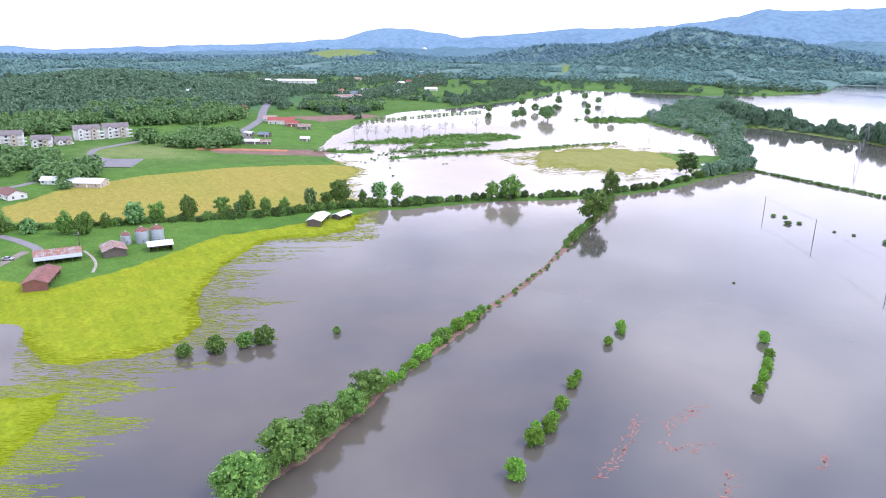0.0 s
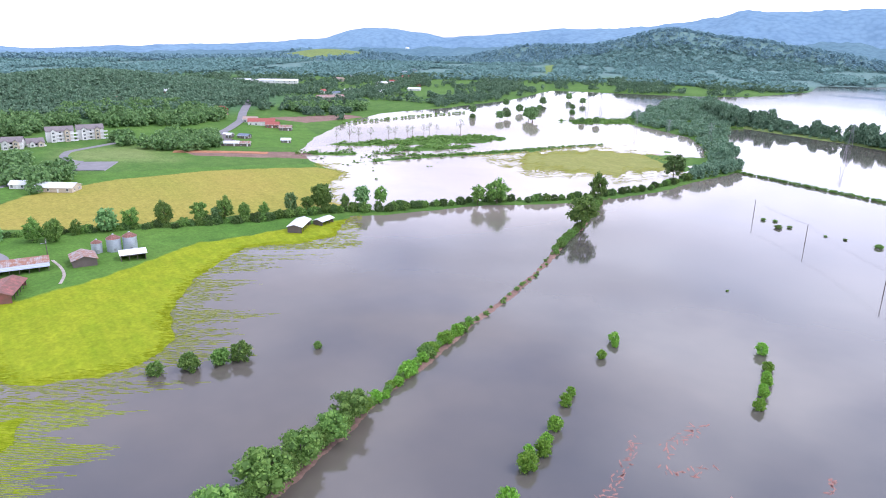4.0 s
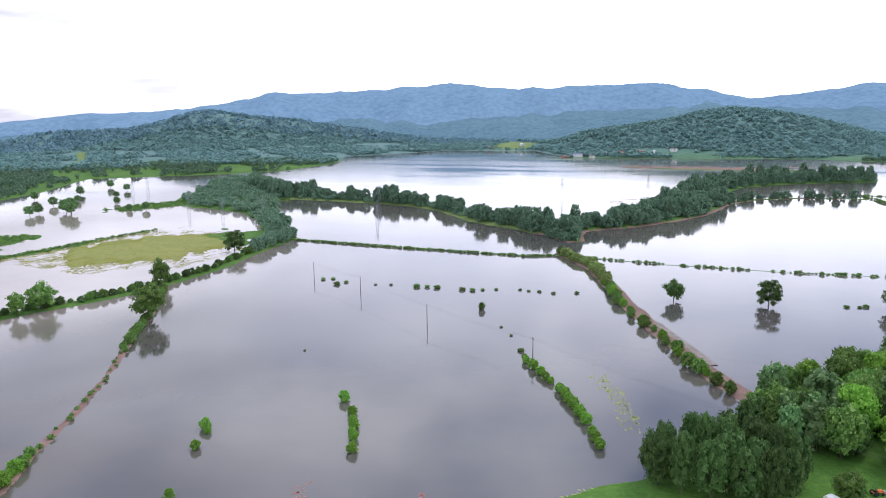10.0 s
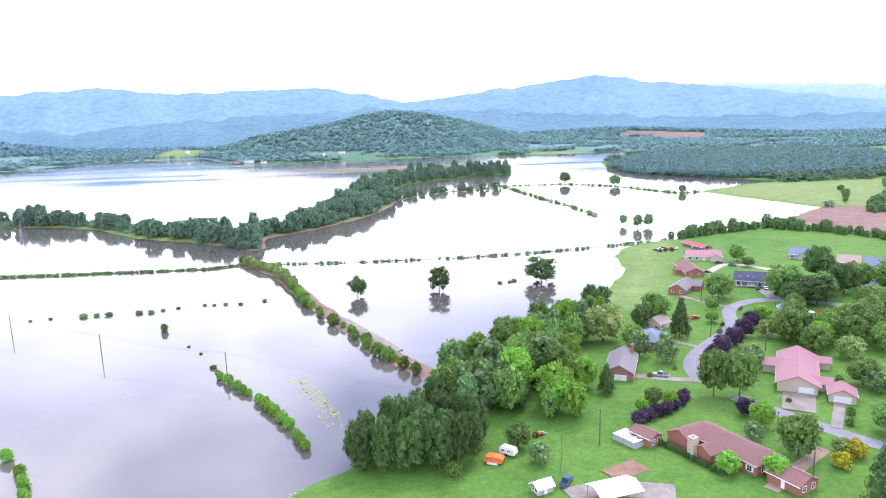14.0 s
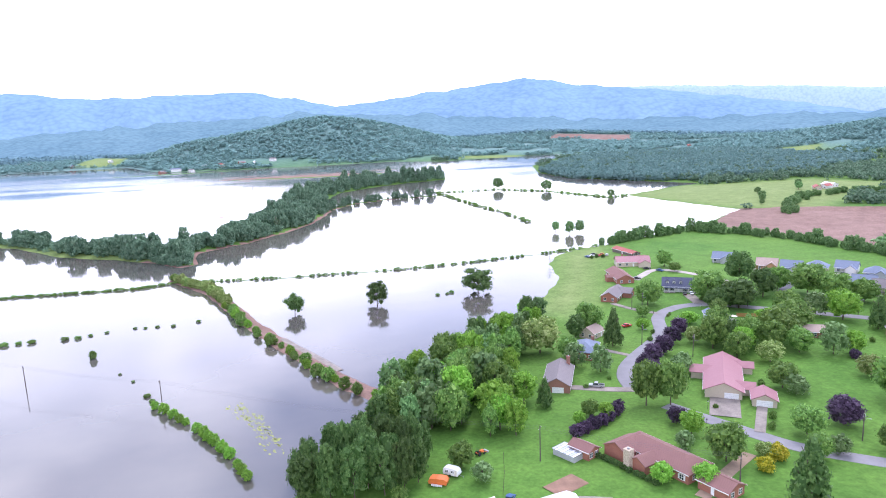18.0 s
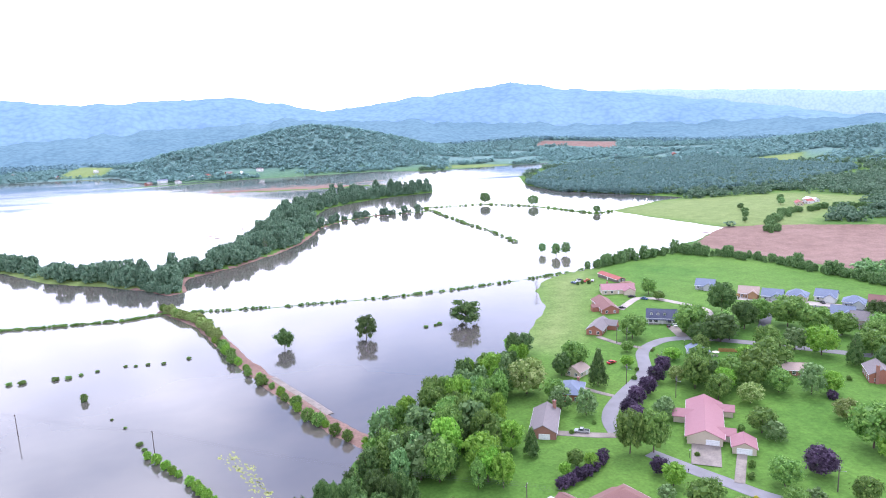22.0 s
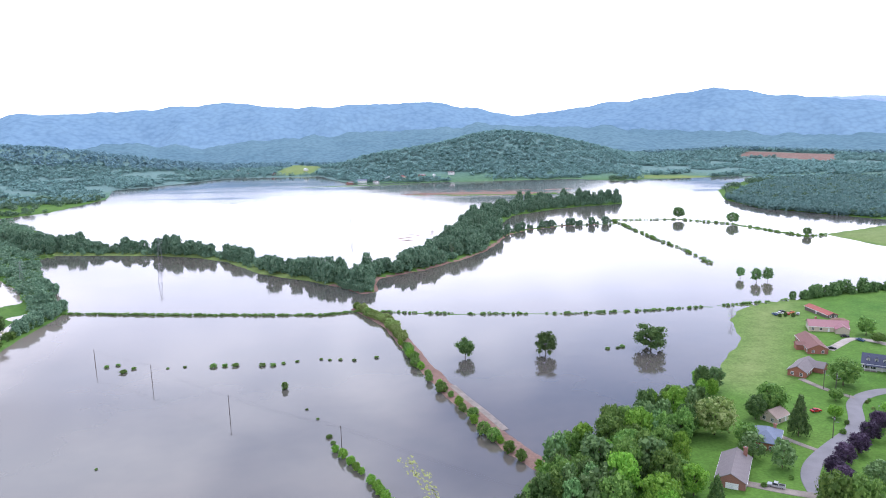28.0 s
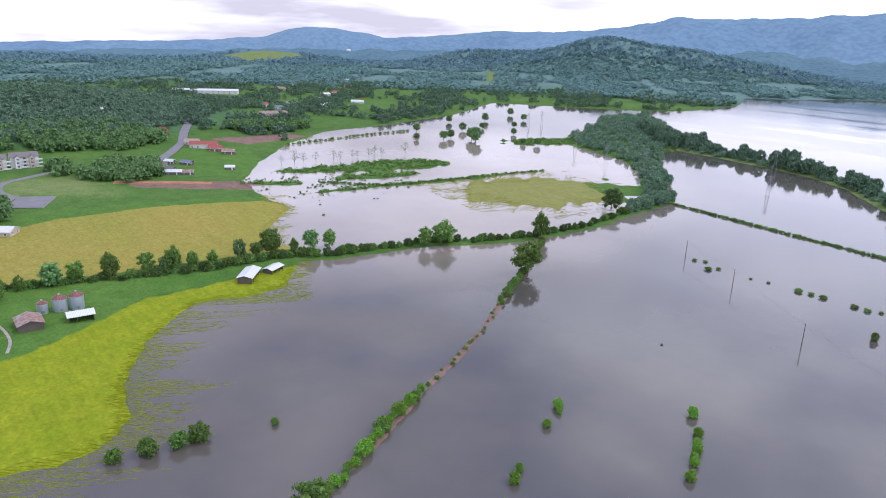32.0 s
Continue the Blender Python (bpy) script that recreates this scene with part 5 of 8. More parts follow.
ribbon("road_crescent", [(112, 219), (114, 231), (119.5, 241), (129, 251), (141, 262), (150, 270), (157, 281), (164, 298), (172, 306), (184, 312), (196, 311), (207, 304), (216, 296),
       (226, 288), (234, 280), (262, 255), (300, 225)], 6.4, ASPHALT, "grey asphalt residential road with a bend")
ribbon("road_side", [(225, 289), (242, 310), (258, 328), (285, 340), (330, 305), (350, 280)], 6.0, ASPHALT_DARK, "dark new asphalt side road", lift=0.14)
ribbon("road_south", [(116, 203), (120, 194.6), (125, 185), (130, 176), (134.4, 167.4), (140.3, 160.4), (154, 149), (185, 132)], 6.2, ASPHALT, "grey asphalt residential road")
ribbon("drive_pickup", [(88, 230), (98, 225.2), (104, 221.5), (112, 219)], 4.2, CONCRETE, "stained concrete driveway", category="driveway", lift=0.16)
ribbon("drive_cottage", [(119, 266), (124, 257), (129, 251)], 2.6, CONCRETE, "narrow concrete driveway", category="driveway", lift=0.16)
ribbon("drive_cape", [(200, 330), (196, 312)], 6.0, CONCRETE, "wide concrete driveway", category="driveway", lift=0.18)
ribbon("drive_pink_house", [(138, 203), (129, 189)], 10.0, CONCRETE, "weathered concrete driveway", category="driveway", lift=0.18)
ribbon("drive_garage", [(145, 192.5), (132.2, 176)], 3.4, CONCRETE, "weathered concrete garage drive", category="driveway", lift=0.2)
ribbon("drive_grey_house", [(156, 330), (160, 316), (168, 304)], 3.2, CONCRETE, "concrete driveway past a lawn", category="driveway", lift=0.16)
ribbon("drive_north_houses", [(190, 372), (212, 392), (222, 385), (228, 372), (236, 352), (225, 330), (205, 318)], 5.0, GRAVEL, "gravel driveway to the northern houses", category="driveway", lift=0.12)
ribbon("drive_new_houses", [(262, 372), (276, 358), (292, 346), (304, 334), (318, 316), (340, 300)], 9.0, GRAVEL, "bare building ground before new houses", category="driveway", lift=0.12)
ribbon("drive_farm", [(-372, -8), (-362, -2), (-355.7, 2.5), (-344, 7.3), (-332.7, 11.8), (-319, 11)], 4.2, ASPHALT, "grey farm lane to the barns", category="driveway")
ribbon("drive_farm_car", [(-312, -10), (-318, -3.4), (-323, 1), (-331, 6.5)], 4.2, CONCRETE, "pale concrete farm drive", category="driveway", lift=0.16)
ribbon("track_farm", [(-319, 28), (-308, 30), (-296, 30), (-287, 27)], 1.2, GRAVEL, "worn earth track across the farmyard", category="track", lift=0.07)
ribbon("road_hill", [(-1250, 460), (-1080, 395), (-943, 339), (-842, 300), (-760, 262), (-714, 244), (-670, 217), (-640, 196)], 9.0, ASPHALT, "grey country road climbing between woods", lift=0.3)
ribbon("road_apartments", [(-530, 84), (-548, 72), (-560, 66), (-580, 64), (-600, 70), (-628, 112), (-645, 112)], 6.0, ASPHALT, "grey access road to the apartments", lift=0.2)
ribbon("lot_bare", [(-515, 70), (-545, 84)], 24.0, ASPHALT, "grey gravelled lot", category="lot", lift=0.25)
ribbon("road_west", [(-470, -30), (-475, 10), (-500, 36), (-530, 60), (-555, 72)], 5.0, ASPHALT, "grey country lane", lift=0.2)
ribbon("gravel_yard", [(46, 154), (52, 156), (62, 155), (72, 151)], 8.0, CONCRETE, "trodden gravel yard round a canopy", category="yard", lift=0.08)
ribbon("dirt_drive", [(121, 165), (108, 157), (95, 148)], 4.0, CLAY_PALE, "bare earth drive beside a ranch house", category="driveway", lift=0.1)
ribbon("soil_garden", [(59, 161.5), (69, 166)], 7.0, SOIL, "dug garden plot of red soil", category="garden", lift=0.12, step=2.0)
ribbon("soil_bank", [(-569, 140), (-560, 162), (-552, 178), (-538, 205)], 9.0, CLAY, "bare bank of orange-red clay", category="bank", lift=0.2)
ribbon("lane_flooded", [(-14, 330), (-8, 316), (2, 296), (10, 278)], 3.4, CONCRETE, "muddy flooded lane", lift=0.02)


# ---------------------------------------------------------------- buildings
def at_ground(x, y, heading, sink=0.15):
    return pose(x, y, gz(x, y) - sink, 0, 0, heading)


def gable_roof(x0, x1, y0, y1, z, rise, over=0.5, thick=0.22):
    """Two slopes with the ridge along x."""
    bm = bmesh.new()
    ym = (y0 + y1) / 2
    drop = rise / max(0.1, (y1 - y0) / 2) * over
    prof = [(y0 - over, z - drop), (ym, z + rise), (y1 + over, z - drop), (y1 + over, z - drop + thick), (ym, z + rise + thick * 1.15), (y0 - over, z - drop + thick)]
    a = [bm.verts.new((x0 - over, y, q)) for y, q in prof]
    b = [bm.verts.new((x1 + over, y, q)) for y, q in prof]
    for i in range(6):
        bm.faces.new((a[i], a[(i + 1) % 6], b[(i + 1) % 6], b[i]))
    for r in (a, b):
        bm.faces.new((r[0], r[1], r[4], r[5]))
        bm.faces.new((r[1], r[2], r[3], r[4]))
    bmesh.ops.recalc_face_normals(bm, faces=bm.faces)
    return bm


def hip_roof(x0, x1, y0, y1, z, rise, over=0.5, thick=0.22):
    """Four slopes with a short ridge along the longer side."""
    bm = bmesh.new()
    x0, x1, y0, y1 = x0 - over, x1 + over, y0 - over, y1 + over
    run = (y1 - y0) / 2
    rings = []
    for dz in (0.0, thick):
        base = [bm.verts.new(p) for p in ((x0, y0, z + dz), (x1, y0, z + dz), (x1, y1, z + dz), (x0, y1, z + dz))]
        rings.append(base)
    top = [bm.verts.new((x0 + run, (y0 + y1) / 2, z + rise + thick)), bm.verts.new((x1 - run, (y0 + y1) / 2, z + rise + thick))]
    lo, hi = rings
    for i in range(4):
        bm.faces.new((lo[i], lo[(i + 1) % 4], hi[(i + 1) % 4], hi[i]))
    bm.faces.new(lo[::-1])
    bm.faces.new((hi[0], hi[1], top[1], top[0]))
    bm.faces.new((hi[2], hi[3], top[0], top[1]))
    bm.faces.new((hi[1], hi[2], top[1]))
    bm.faces.new((hi[3], hi[0], top[0]))
    bmesh.ops.recalc_face_normals(bm, faces=bm.faces)
    return bm


def walls_bm(x0, x1, y0, y1, h, rise=0.0):
    """Walls as one shell, with gables where rise is given."""
    ym = (y0 + y1) / 2
    prof = [(y0, -0.6), (y1, -0.6), (y1, h), (ym, h + rise), (y0, h)] if rise else [(y0, -0.6), (y1, -0.6), (y1, h), (y0, h)]
    bm = bmesh.new()
    a = [bm.verts.new((x0, y, z)) for y, z in prof]
    b = [bm.verts.new((x1, y, z)) for y, z in prof]
    k = len(prof)
    for i in range(k):
        bm.faces.new((a[i], a[(i + 1) % k], b[(i + 1) % k], b[i]))
    bm.faces.new(a[::-1])
    bm.faces.new(b)
    bmesh.ops.recalc_face_normals(bm, faces=bm.faces)
    return bm


PANE_BM, FRAME_BM = {}, {}


def lattice(xs, zs, y0, y1):
    """A window frame with its glazing bars, all of one piece: every second cell in both directions is left open."""
    bm = bmesh.new()
    v = {(i, k, s): bm.verts.new((x, y, z)) for i, x in enumerate(xs) for k, z in enumerate(zs) for s, y in enumerate((y0, y1))}

    def solid(i, k):
        return 0 <= i < len(xs) - 1 and 0 <= k < len(zs) - 1 and not (i % 2 and k % 2)

    for i in range(len(xs) - 1):
        for k in range(len(zs) - 1):
            if not solid(i, k):
                continue
            bm.faces.new((v[i, k, 0], v[i + 1, k, 0], v[i + 1, k + 1, 0], v[i, k + 1, 0]))
            bm.faces.new((v[i, k + 1, 1], v[i + 1, k + 1, 1], v[i + 1, k, 1], v[i, k, 1]))
            for di, dk, p, q in ((-1, 0, (i, k + 1), (i, k)), (1, 0, (i + 1, k), (i + 1, k + 1)), (0, -1, (i, k), (i + 1, k)), (0, 1, (i + 1, k + 1), (i, k + 1))):
                if not solid(i + di, k + dk):
                    bm.faces.new((v[*p, 0], v[*p, 1], v[*q, 1], v[*q, 0]))
    return bm


def window(parent, x, y, z, w, h, side, shutters=None):
    """A framed window let into a wall; side: the wall's outward direction in the thing's own axes."""
    turn = {"-y": 0, "+x": 90, "+y": 180, "-x": 270}[side]
    key = (w, h)
    if key not in FRAME_BM:
        f = lattice((-w / 2 - 0.1, -w / 2, -0.03, 0.03, w / 2, w / 2 + 0.1), (-0.14, 0, h / 2 - 0.03, h / 2 + 0.03, h, h + 0.12), -0.09, 0.02)
        me = bpy.data.meshes.new("window")
        f.to_mesh(me)
        f.free()
        me.materials.append(WHITE)
        FRAME_BM[key] = me
        g = box(-w / 2, w / 2, -0.045, -0.012, 0, h)
        me = bpy.data.meshes.new("pane")
        g.to_mesh(me)
        g.free()
        me.materials.append(GLASS)
        PANE_BM[key] = me
    ob = new("window", FRAME_BM[key])
    ob.parent = parent
    ob.matrix_basis = pose(x, y, z, 0, 0, turn)
    pn = new("pane", PANE_BM[key])
    pn.parent = ob
    if shutters:
        for s in (-1, 1):
            sh = part("shutter", box(s * (w / 2 + 0.32) - 0.2, s * (w / 2 + 0.32) + 0.2, -0.07, 0.0, -0.05, h + 0.05), shutters, parent)
            sh.matrix_basis = pose(x, y, z, 0, 0, turn)
    return ob


def house(x, y, heading, size, h, rise, wall, roof, label, hip=False, name="house", category="house", group="", wings=(), chimney=None, garage=None, windows=3,
          shutters=None, dormers=0, porch=None, door=WHITE, over=0.5, skip_sides=(), chimney_mat=None):
    """A house with its ridge along its own x. wings: (x, y, length, width, turned, height, rise)."""
    L, W = size
    t = thing(name, at_ground(x, y, heading), label, category, group)
    x0, x1, y0, y1 = -L / 2, L / 2, -W / 2, W / 2
    part("wall", walls_bm(x0, x1, y0, y1, h, 0 if hip else rise), wall, t)
    part("roof", (hip_roof if hip else gable_roof)(x0, x1, y0, y1, h, rise, over), roof, t)
    if not hip:
        cap = rod((x0 - over, 0, h + rise + 0.24), (x1 + over, 0, h + rise + 0.24), 0.12, 5)
        part("ridge_cap", cap, roof, t)
    fs = bmesh.new()
    for yy in (y0 - over - 0.06, y1 + over):
        drop = 0 if hip else rise / (W / 2) * over
        box(x0 - over, x1 + over, yy, yy + 0.06, h - drop - 0.04, h - drop + 0.2, fs)
    part("fascia", fs, WHITE, t)
    for wx, wy, wl, ww, turned, wh, wr in wings:
        sub = new("wing")
        sub.parent = t
        m = pose(wx, wy, 0, 0, 0, 90 if turned else 0)
        for nm, bm, mt in (("wall", walls_bm(-wl / 2, wl / 2, -ww / 2, ww / 2, wh, wr), wall), ("roof", gable_roof(-wl / 2, wl / 2, -ww / 2, ww / 2, wh, wr, over * 0.8), roof)):
            bm.transform(m)
            part("wing_" + nm, bm, mt, t)
        bpy.data.objects.remove(sub)
    n = windows
    for side, yy in (("-y", y0), ("+y", y1)):
        if side in skip_sides:
            continue
        for k in range(n):
            xx = x0 + L * (k + 0.5) / n
            if side == "-y" and k == n // 2:
                dr = part("door", box(xx - 0.5, xx + 0.5, yy - 0.08, yy + 0.02, 0.1, 2.2), door, t)
                part("door_handle", box(xx + 0.34, xx + 0.4, yy - 0.13, yy - 0.08, 1.05, 1.2), CHROME, dr)
                part("step", box(xx - 0.9, xx + 0.9, yy - 1.1, yy - 0.003, -0.4, 0.1), CONCRETE, t)
                continue
            for storey in range(2 if h > 4.6 else 1):
                window(t, xx, yy, 0.95 + 2.75 * storey, 1.3, 1.35, side, shutters)
    for side, xx in (("-x", x0), ("+x", x1)):
        if side not in skip_sides:
            for yy in (-W * 0.24, W * 0.24):
                window(t, xx, yy, 0.95, 1.2, 1.35, side)
    if chimney:
        cx, cy, ch, cs = chimney
        cm = box(cx - cs / 2, cx + cs / 2, cy - cs / 2, cy + cs / 2, 0, ch)
        box(cx - cs / 2 - 0.1, cx + cs / 2 + 0.1, cy - cs / 2 - 0.1, cy + cs / 2 + 0.1, ch, ch + 0.18, cm)
        ck = part("chimney", cm, chimney_mat or BRICK_BROWN, t)
        part("flue", tube(cs * 0.2, cs * 0.2, ch + 0.18, ch + 0.5, 8, None, cx, cy), STEEL, ck)
    if garage:
        gx, gw, side = garage
        if side == "-y":
            gd = part("garage_door", box(gx - gw / 2, gx + gw / 2, y0 - 0.09, y0 + 0.02, 0.1, 2.4), WHITE, t)
            for q in range(1, 4):
                part("door_groove", box(gx - gw / 2, gx + gw / 2, y0 - 0.1, y0 - 0.088, 0.1 + q * 0.575, 0.14 + q * 0.575), SIDING_GREY, gd)
        else:
            s = -1 if side == "-x" else 1
            xx = x0 if s < 0 else x1
            gd = part("garage_door", box(min(xx, xx + s * 0.09), max(xx, xx + s * 0.09), gx - gw / 2, gx + gw / 2, 0.1, 2.4), WHITE, t)
            for q in range(1, 4):
                part("door_groove", box(min(xx + s * 0.088, xx + s * 0.1), max(xx + s * 0.088, xx + s * 0.1), gx - gw / 2, gx + gw / 2, 0.1 + q * 0.575, 0.14 + q * 0.575), SIDING_GREY, gd)
    for k in range(dormers):
        dx = x0 + L * 0.62 * (k + 0.5) / dormers + 0.8
        zb = h + rise * 0.25
        dm = part("dormer", box(dx - 0.75, dx + 0.75, y0 * 0.72, y0 * 0.1, zb - 0.4, zb + 1.5), wall, t)
        g2 = gable_roof(-1.0 * W * 0.36, 0.0, -0.75, 0.75, 0, 0.8, 0.2, 0.12)
        g2.transform(pose(dx, y0 * 0.05, zb + 1.5, 0, 0, 90))
        part("dormer_roof", g2, roof, dm)
        wd = window(t, dx, y0 * 0.72, zb + 0.2, 0.8, 1.0, "-y")
    if porch:
        pa, pb, pd, ph = porch
        part("porch_roof", box(pa, pb, y0 - pd, y0 + 0.2, ph, ph + 0.18), roof, t)
        part("porch_floor", box(pa, pb, y0 - pd, y0 - 0.004, -0.5, 0.12), CONCRETE, t)
        k = max(2, int((pb - pa) / 2.6))
        for q in range(k + 1):
            xx = pa + 0.15 + (pb - pa - 0.3) * q / k
            part("porch_post", box(xx - 0.09, xx + 0.09, y0 - pd + 0.05, y0 - pd + 0.23, 0.12, ph), WHITE, t)
    return t


# the houses on the point of dry land
H = "houses of the suburb"
house(89.3, 234.6, 64.6 + 180, (21, 9.6), 3.2, 2.6, BRICK_BROWN, ROOF_GREY, "brown brick house with a grey shingle roof", group=H, chimney=(-9.2, 3.0, 7.2, 1.3), windows=5, garage=(0.5, 4.2, "+x"), skip_sides=("+x",))
house(111.0, 260.0, 62, (14, 10), 3.4, 3.0, BRICK_RED, ROOF_SLATE, "brick house with a blue-grey roof behind trees", group=H, hip=True, windows=4, chimney=(5, -2.5, 6.6, 1.1))
house(123.5, 282.5, 35, (8.5, 7.5), 3.0, 2.2, SIDING_TAN, ROOF_TAN, "small tan cottage beside a dark evergreen", group=H, windows=2)
house(145.5, 215.8, 57.7, (32, 12), 3.3, 2.7, SIDING_TAN, ROOF_PINK, "long ranch house with a pink metal roof", group=H, windows=7, porch=None, door=TIMBER,
      wings=((4.5, 7.5, 7, 6.5, True, 2.9, 1.5), (12.5, -7.5, 6, 5.0, True, 2.9, 1.3), (-9.0, -7.0, 6, 5.5, True, 2.9, 1.4)), garage=(-2.6, 4.6, "-x"), skip_sides=("-x",), over=0.8)
house(147.6, 195.4, 57.7, (8.2, 7.6), 2.7, 1.8, SIDING_TAN, ROOF_PINK, "detached garage with a pink metal roof", name="garage", category="garage", group=H, windows=1, garage=(0, 5.0, "-x"), skip_sides=("-x", "+y"))
house(95.0, 168.0, -68, (25, 10), 3.0, 2.5, BRICK_RED, ROOF_BROWN, "low brick ranch house with a brown roof", group=H, hip=True, windows=6, shutters=WHITE,
      wings=((-9.5, -4.0, 10, 8.5, True, 3.0, 2.1), (-0.5, -7.0, 6, 5.5, True, 2.9, 1.5)), chimney=(-3.2, -10.6, 6.0, 2.0), chimney_mat=STONE)
house(101.5, 149.5, -68, (9, 7), 2.8, 1.6, BRICK_RED, ROOF_BROWN, "low carport with a brown roof beside the ranch house", name="carport", category="carport", group=H, windows=1)
house(75.6, 178.6, -62, (7.2, 4.8), 2.9, 1.1, BRICK_RED, ROOF_BROWN, "small garden shed with a brown metal roof", name="shed", category="shed", group=H, windows=1)
house(161.5, 340.5, 50, (19, 8.5), 3.0, 2.4, BRICK_RED, ROOF_GREY, "brick house with a grey angled roof", group=H, windows=5, wings=((5.5, -4.5, 9, 8, True, 3.0, 2.0),))
house(183.5, 378.5, 80, (25, 10), 3.0, 2.4, BRICK_RED, ROOF_BROWN, "brown brick house with a brown roof on a lawn", group=H, windows=6, wings=((-3, 6.5, 5, 5, True, 2.8, 1.0),))
house(207.5, 410.5, -16, (21, 11), 3.1, 2.6, SIDING_TAN, ROOF_PINK, "long house with a faded pink roof", group=H, windows=5, wings=((6.5, -5.5, 8, 7, True, 3.0, 1.9),), chimney=(-6, 2, 6.8, 1.0))
house(221.0, 446.0, -82, (24, 6.5), 2.4, 1.2, BARN_WOOD, ROOF_RED, "low open shed with a red roof", name="shed", category="shed", windows=1, group=H)
house(200.5, 341.0, -30, (17, 10), 3.4, 3.6, SIDING_WHITE, ROOF_NAVY, "white cape house with a navy roof and dormers", group=H, windows=5, dormers=3, porch=(-7.5, 5.5, 2.2, 2.7),
      wings=((12.0, -2.0, 9.5, 8.5, True, 3.2, 2.8),), shutters=BLACK_PAINT)
house(186.0, 282.5, 68, (14.5, 9.5), 3.2, 2.4, SIDING_GREY, ROOF_SLATE, "house with a blue-grey roof among trees", group=H, windows=4)
house(240.5, 233.5, 58, (13, 9.5), 4.0, 2.6, BRICK_RED, ROOF_GREY, "orange brick house with a wooden deck", group=H, windows=4, porch=(-5, 4, 3.4, 1.0), chimney=(-6.8, 2, 8, 1.2))
house(213.5, 250.5, -28, (12.5, 8.5), 2.8, 1.8, BRICK_BROWN, ROOF_TAN, "low brown house behind trees", group=H, windows=4)
house(232.0, 205.0, -20, (16, 10), 3.4, 2.8, BRICK_RED, ROOF_NAVY, "house with a slate-blue roof by the lawns", group=H, windows=3)
N = "new houses in a row"
for x, y, hd, wall, roof, words in ((263, 395, -42, SIDING_GREY, ROOF_SLATE, "new grey house under construction"), (275.5, 368, -40, TIMBER, ROOF_TAN, "unfinished new house with bare boards"),
                                    (284, 357, -44, SIDING_GREY, ROOF_SLATE, "new house with a grey gabled roof"), (297, 351.5, -48, SIDING_TAN, ROOF_SLATE, "new tan house with a slate roof"),
                                    (311, 344, -50, SIDING_WHITE, ROOF_SLATE, "new white house with a slate roof"), (315, 327, -48, SIDING_GREY, ROOF_SLATE, "new grey house with a hipped roof"),
                                    (328, 322, -46, SIDING_TAN, ROOF_BROWN, "new house with a brown roof"), (290, 294.5, -40, SIDING_TAN, ROOF_GREY, "two-storey house with a grey roof"),
                                    (293.5, 312, -44, SIDING_WHITE, ROOF_SLATE, "white house with a slate roof beside trees"), (340, 311, -46, SIDING_TAN, ROOF_SLATE, "new tan house with a slate roof"),
                                    (305, 286, -44, SIDING_GREY, ROOF_GREY, "grey house beside the new road")):
    house(x, y, hd, (11.5, 9.5), 5.0 if (x, y) == (290, 294.5) else 3.2, 3.2, wall, roof, words, group=N, hip=(x in (297, 315)), windows=3, porch=(-4.5, 1.0, 1.8, 2.6),
          wings=((2.6, -4.6, 5, 5.5, True, 3.1, 2.0),))

# the glasshouse beside the shed
gh = thing("greenhouse", at_ground(71.2, 179.2, -62), "weathered greenhouse with a translucent panelled roof", "greenhouse")
part("wall", walls_bm(-4, 4, -2.6, 2.6, 2.0), SIDING_GREY, gh)
for k in range(8):
    q = part("roof_panel", box(-4.2 + k * 1.05, -4.2 + k * 1.05 + 0.95, -2.9, 2.9, 2.05, 2.12), TIN_WHITE if k % 2 else GALV, gh)
for k in range(9):
    part("rafter", box(-4.26 + k * 1.05, -4.18 + k * 1.05, -2.95, 2.95, 2.0, 2.16), POLE_WOOD, gh)

# open white shelter and small sheds at the foot of the lawn
sh = thing("canopy_shelter", at_ground(56.5, 151.5, 12), "white metal canopy shelter on a lawn", "shelter")
part("roof", gable_roof(-5.6, 5.6, -3.8, 3.8, 3.0, 1.2, 0.3, 0.1), TIN_WHITE, sh)
for px in (-5.4, -1.8, 1.8, 5.4):
    for py in (-3.7, 3.7):
        part("post", box(px - 0.06, px + 0.06, py - 0.06, py + 0.06, -0.3, 3.05), STEEL, sh)
house(40.0, 158.0, 20, (4.5, 3.2), 2.1, 1.0, SIDING_GREY, TIN_WHITE, "small grey garden shed with a pale roof", name="shed", category="shed", windows=1)

# ---------------------------------------------------------------- the farm on the west side
F = "farm buildings"


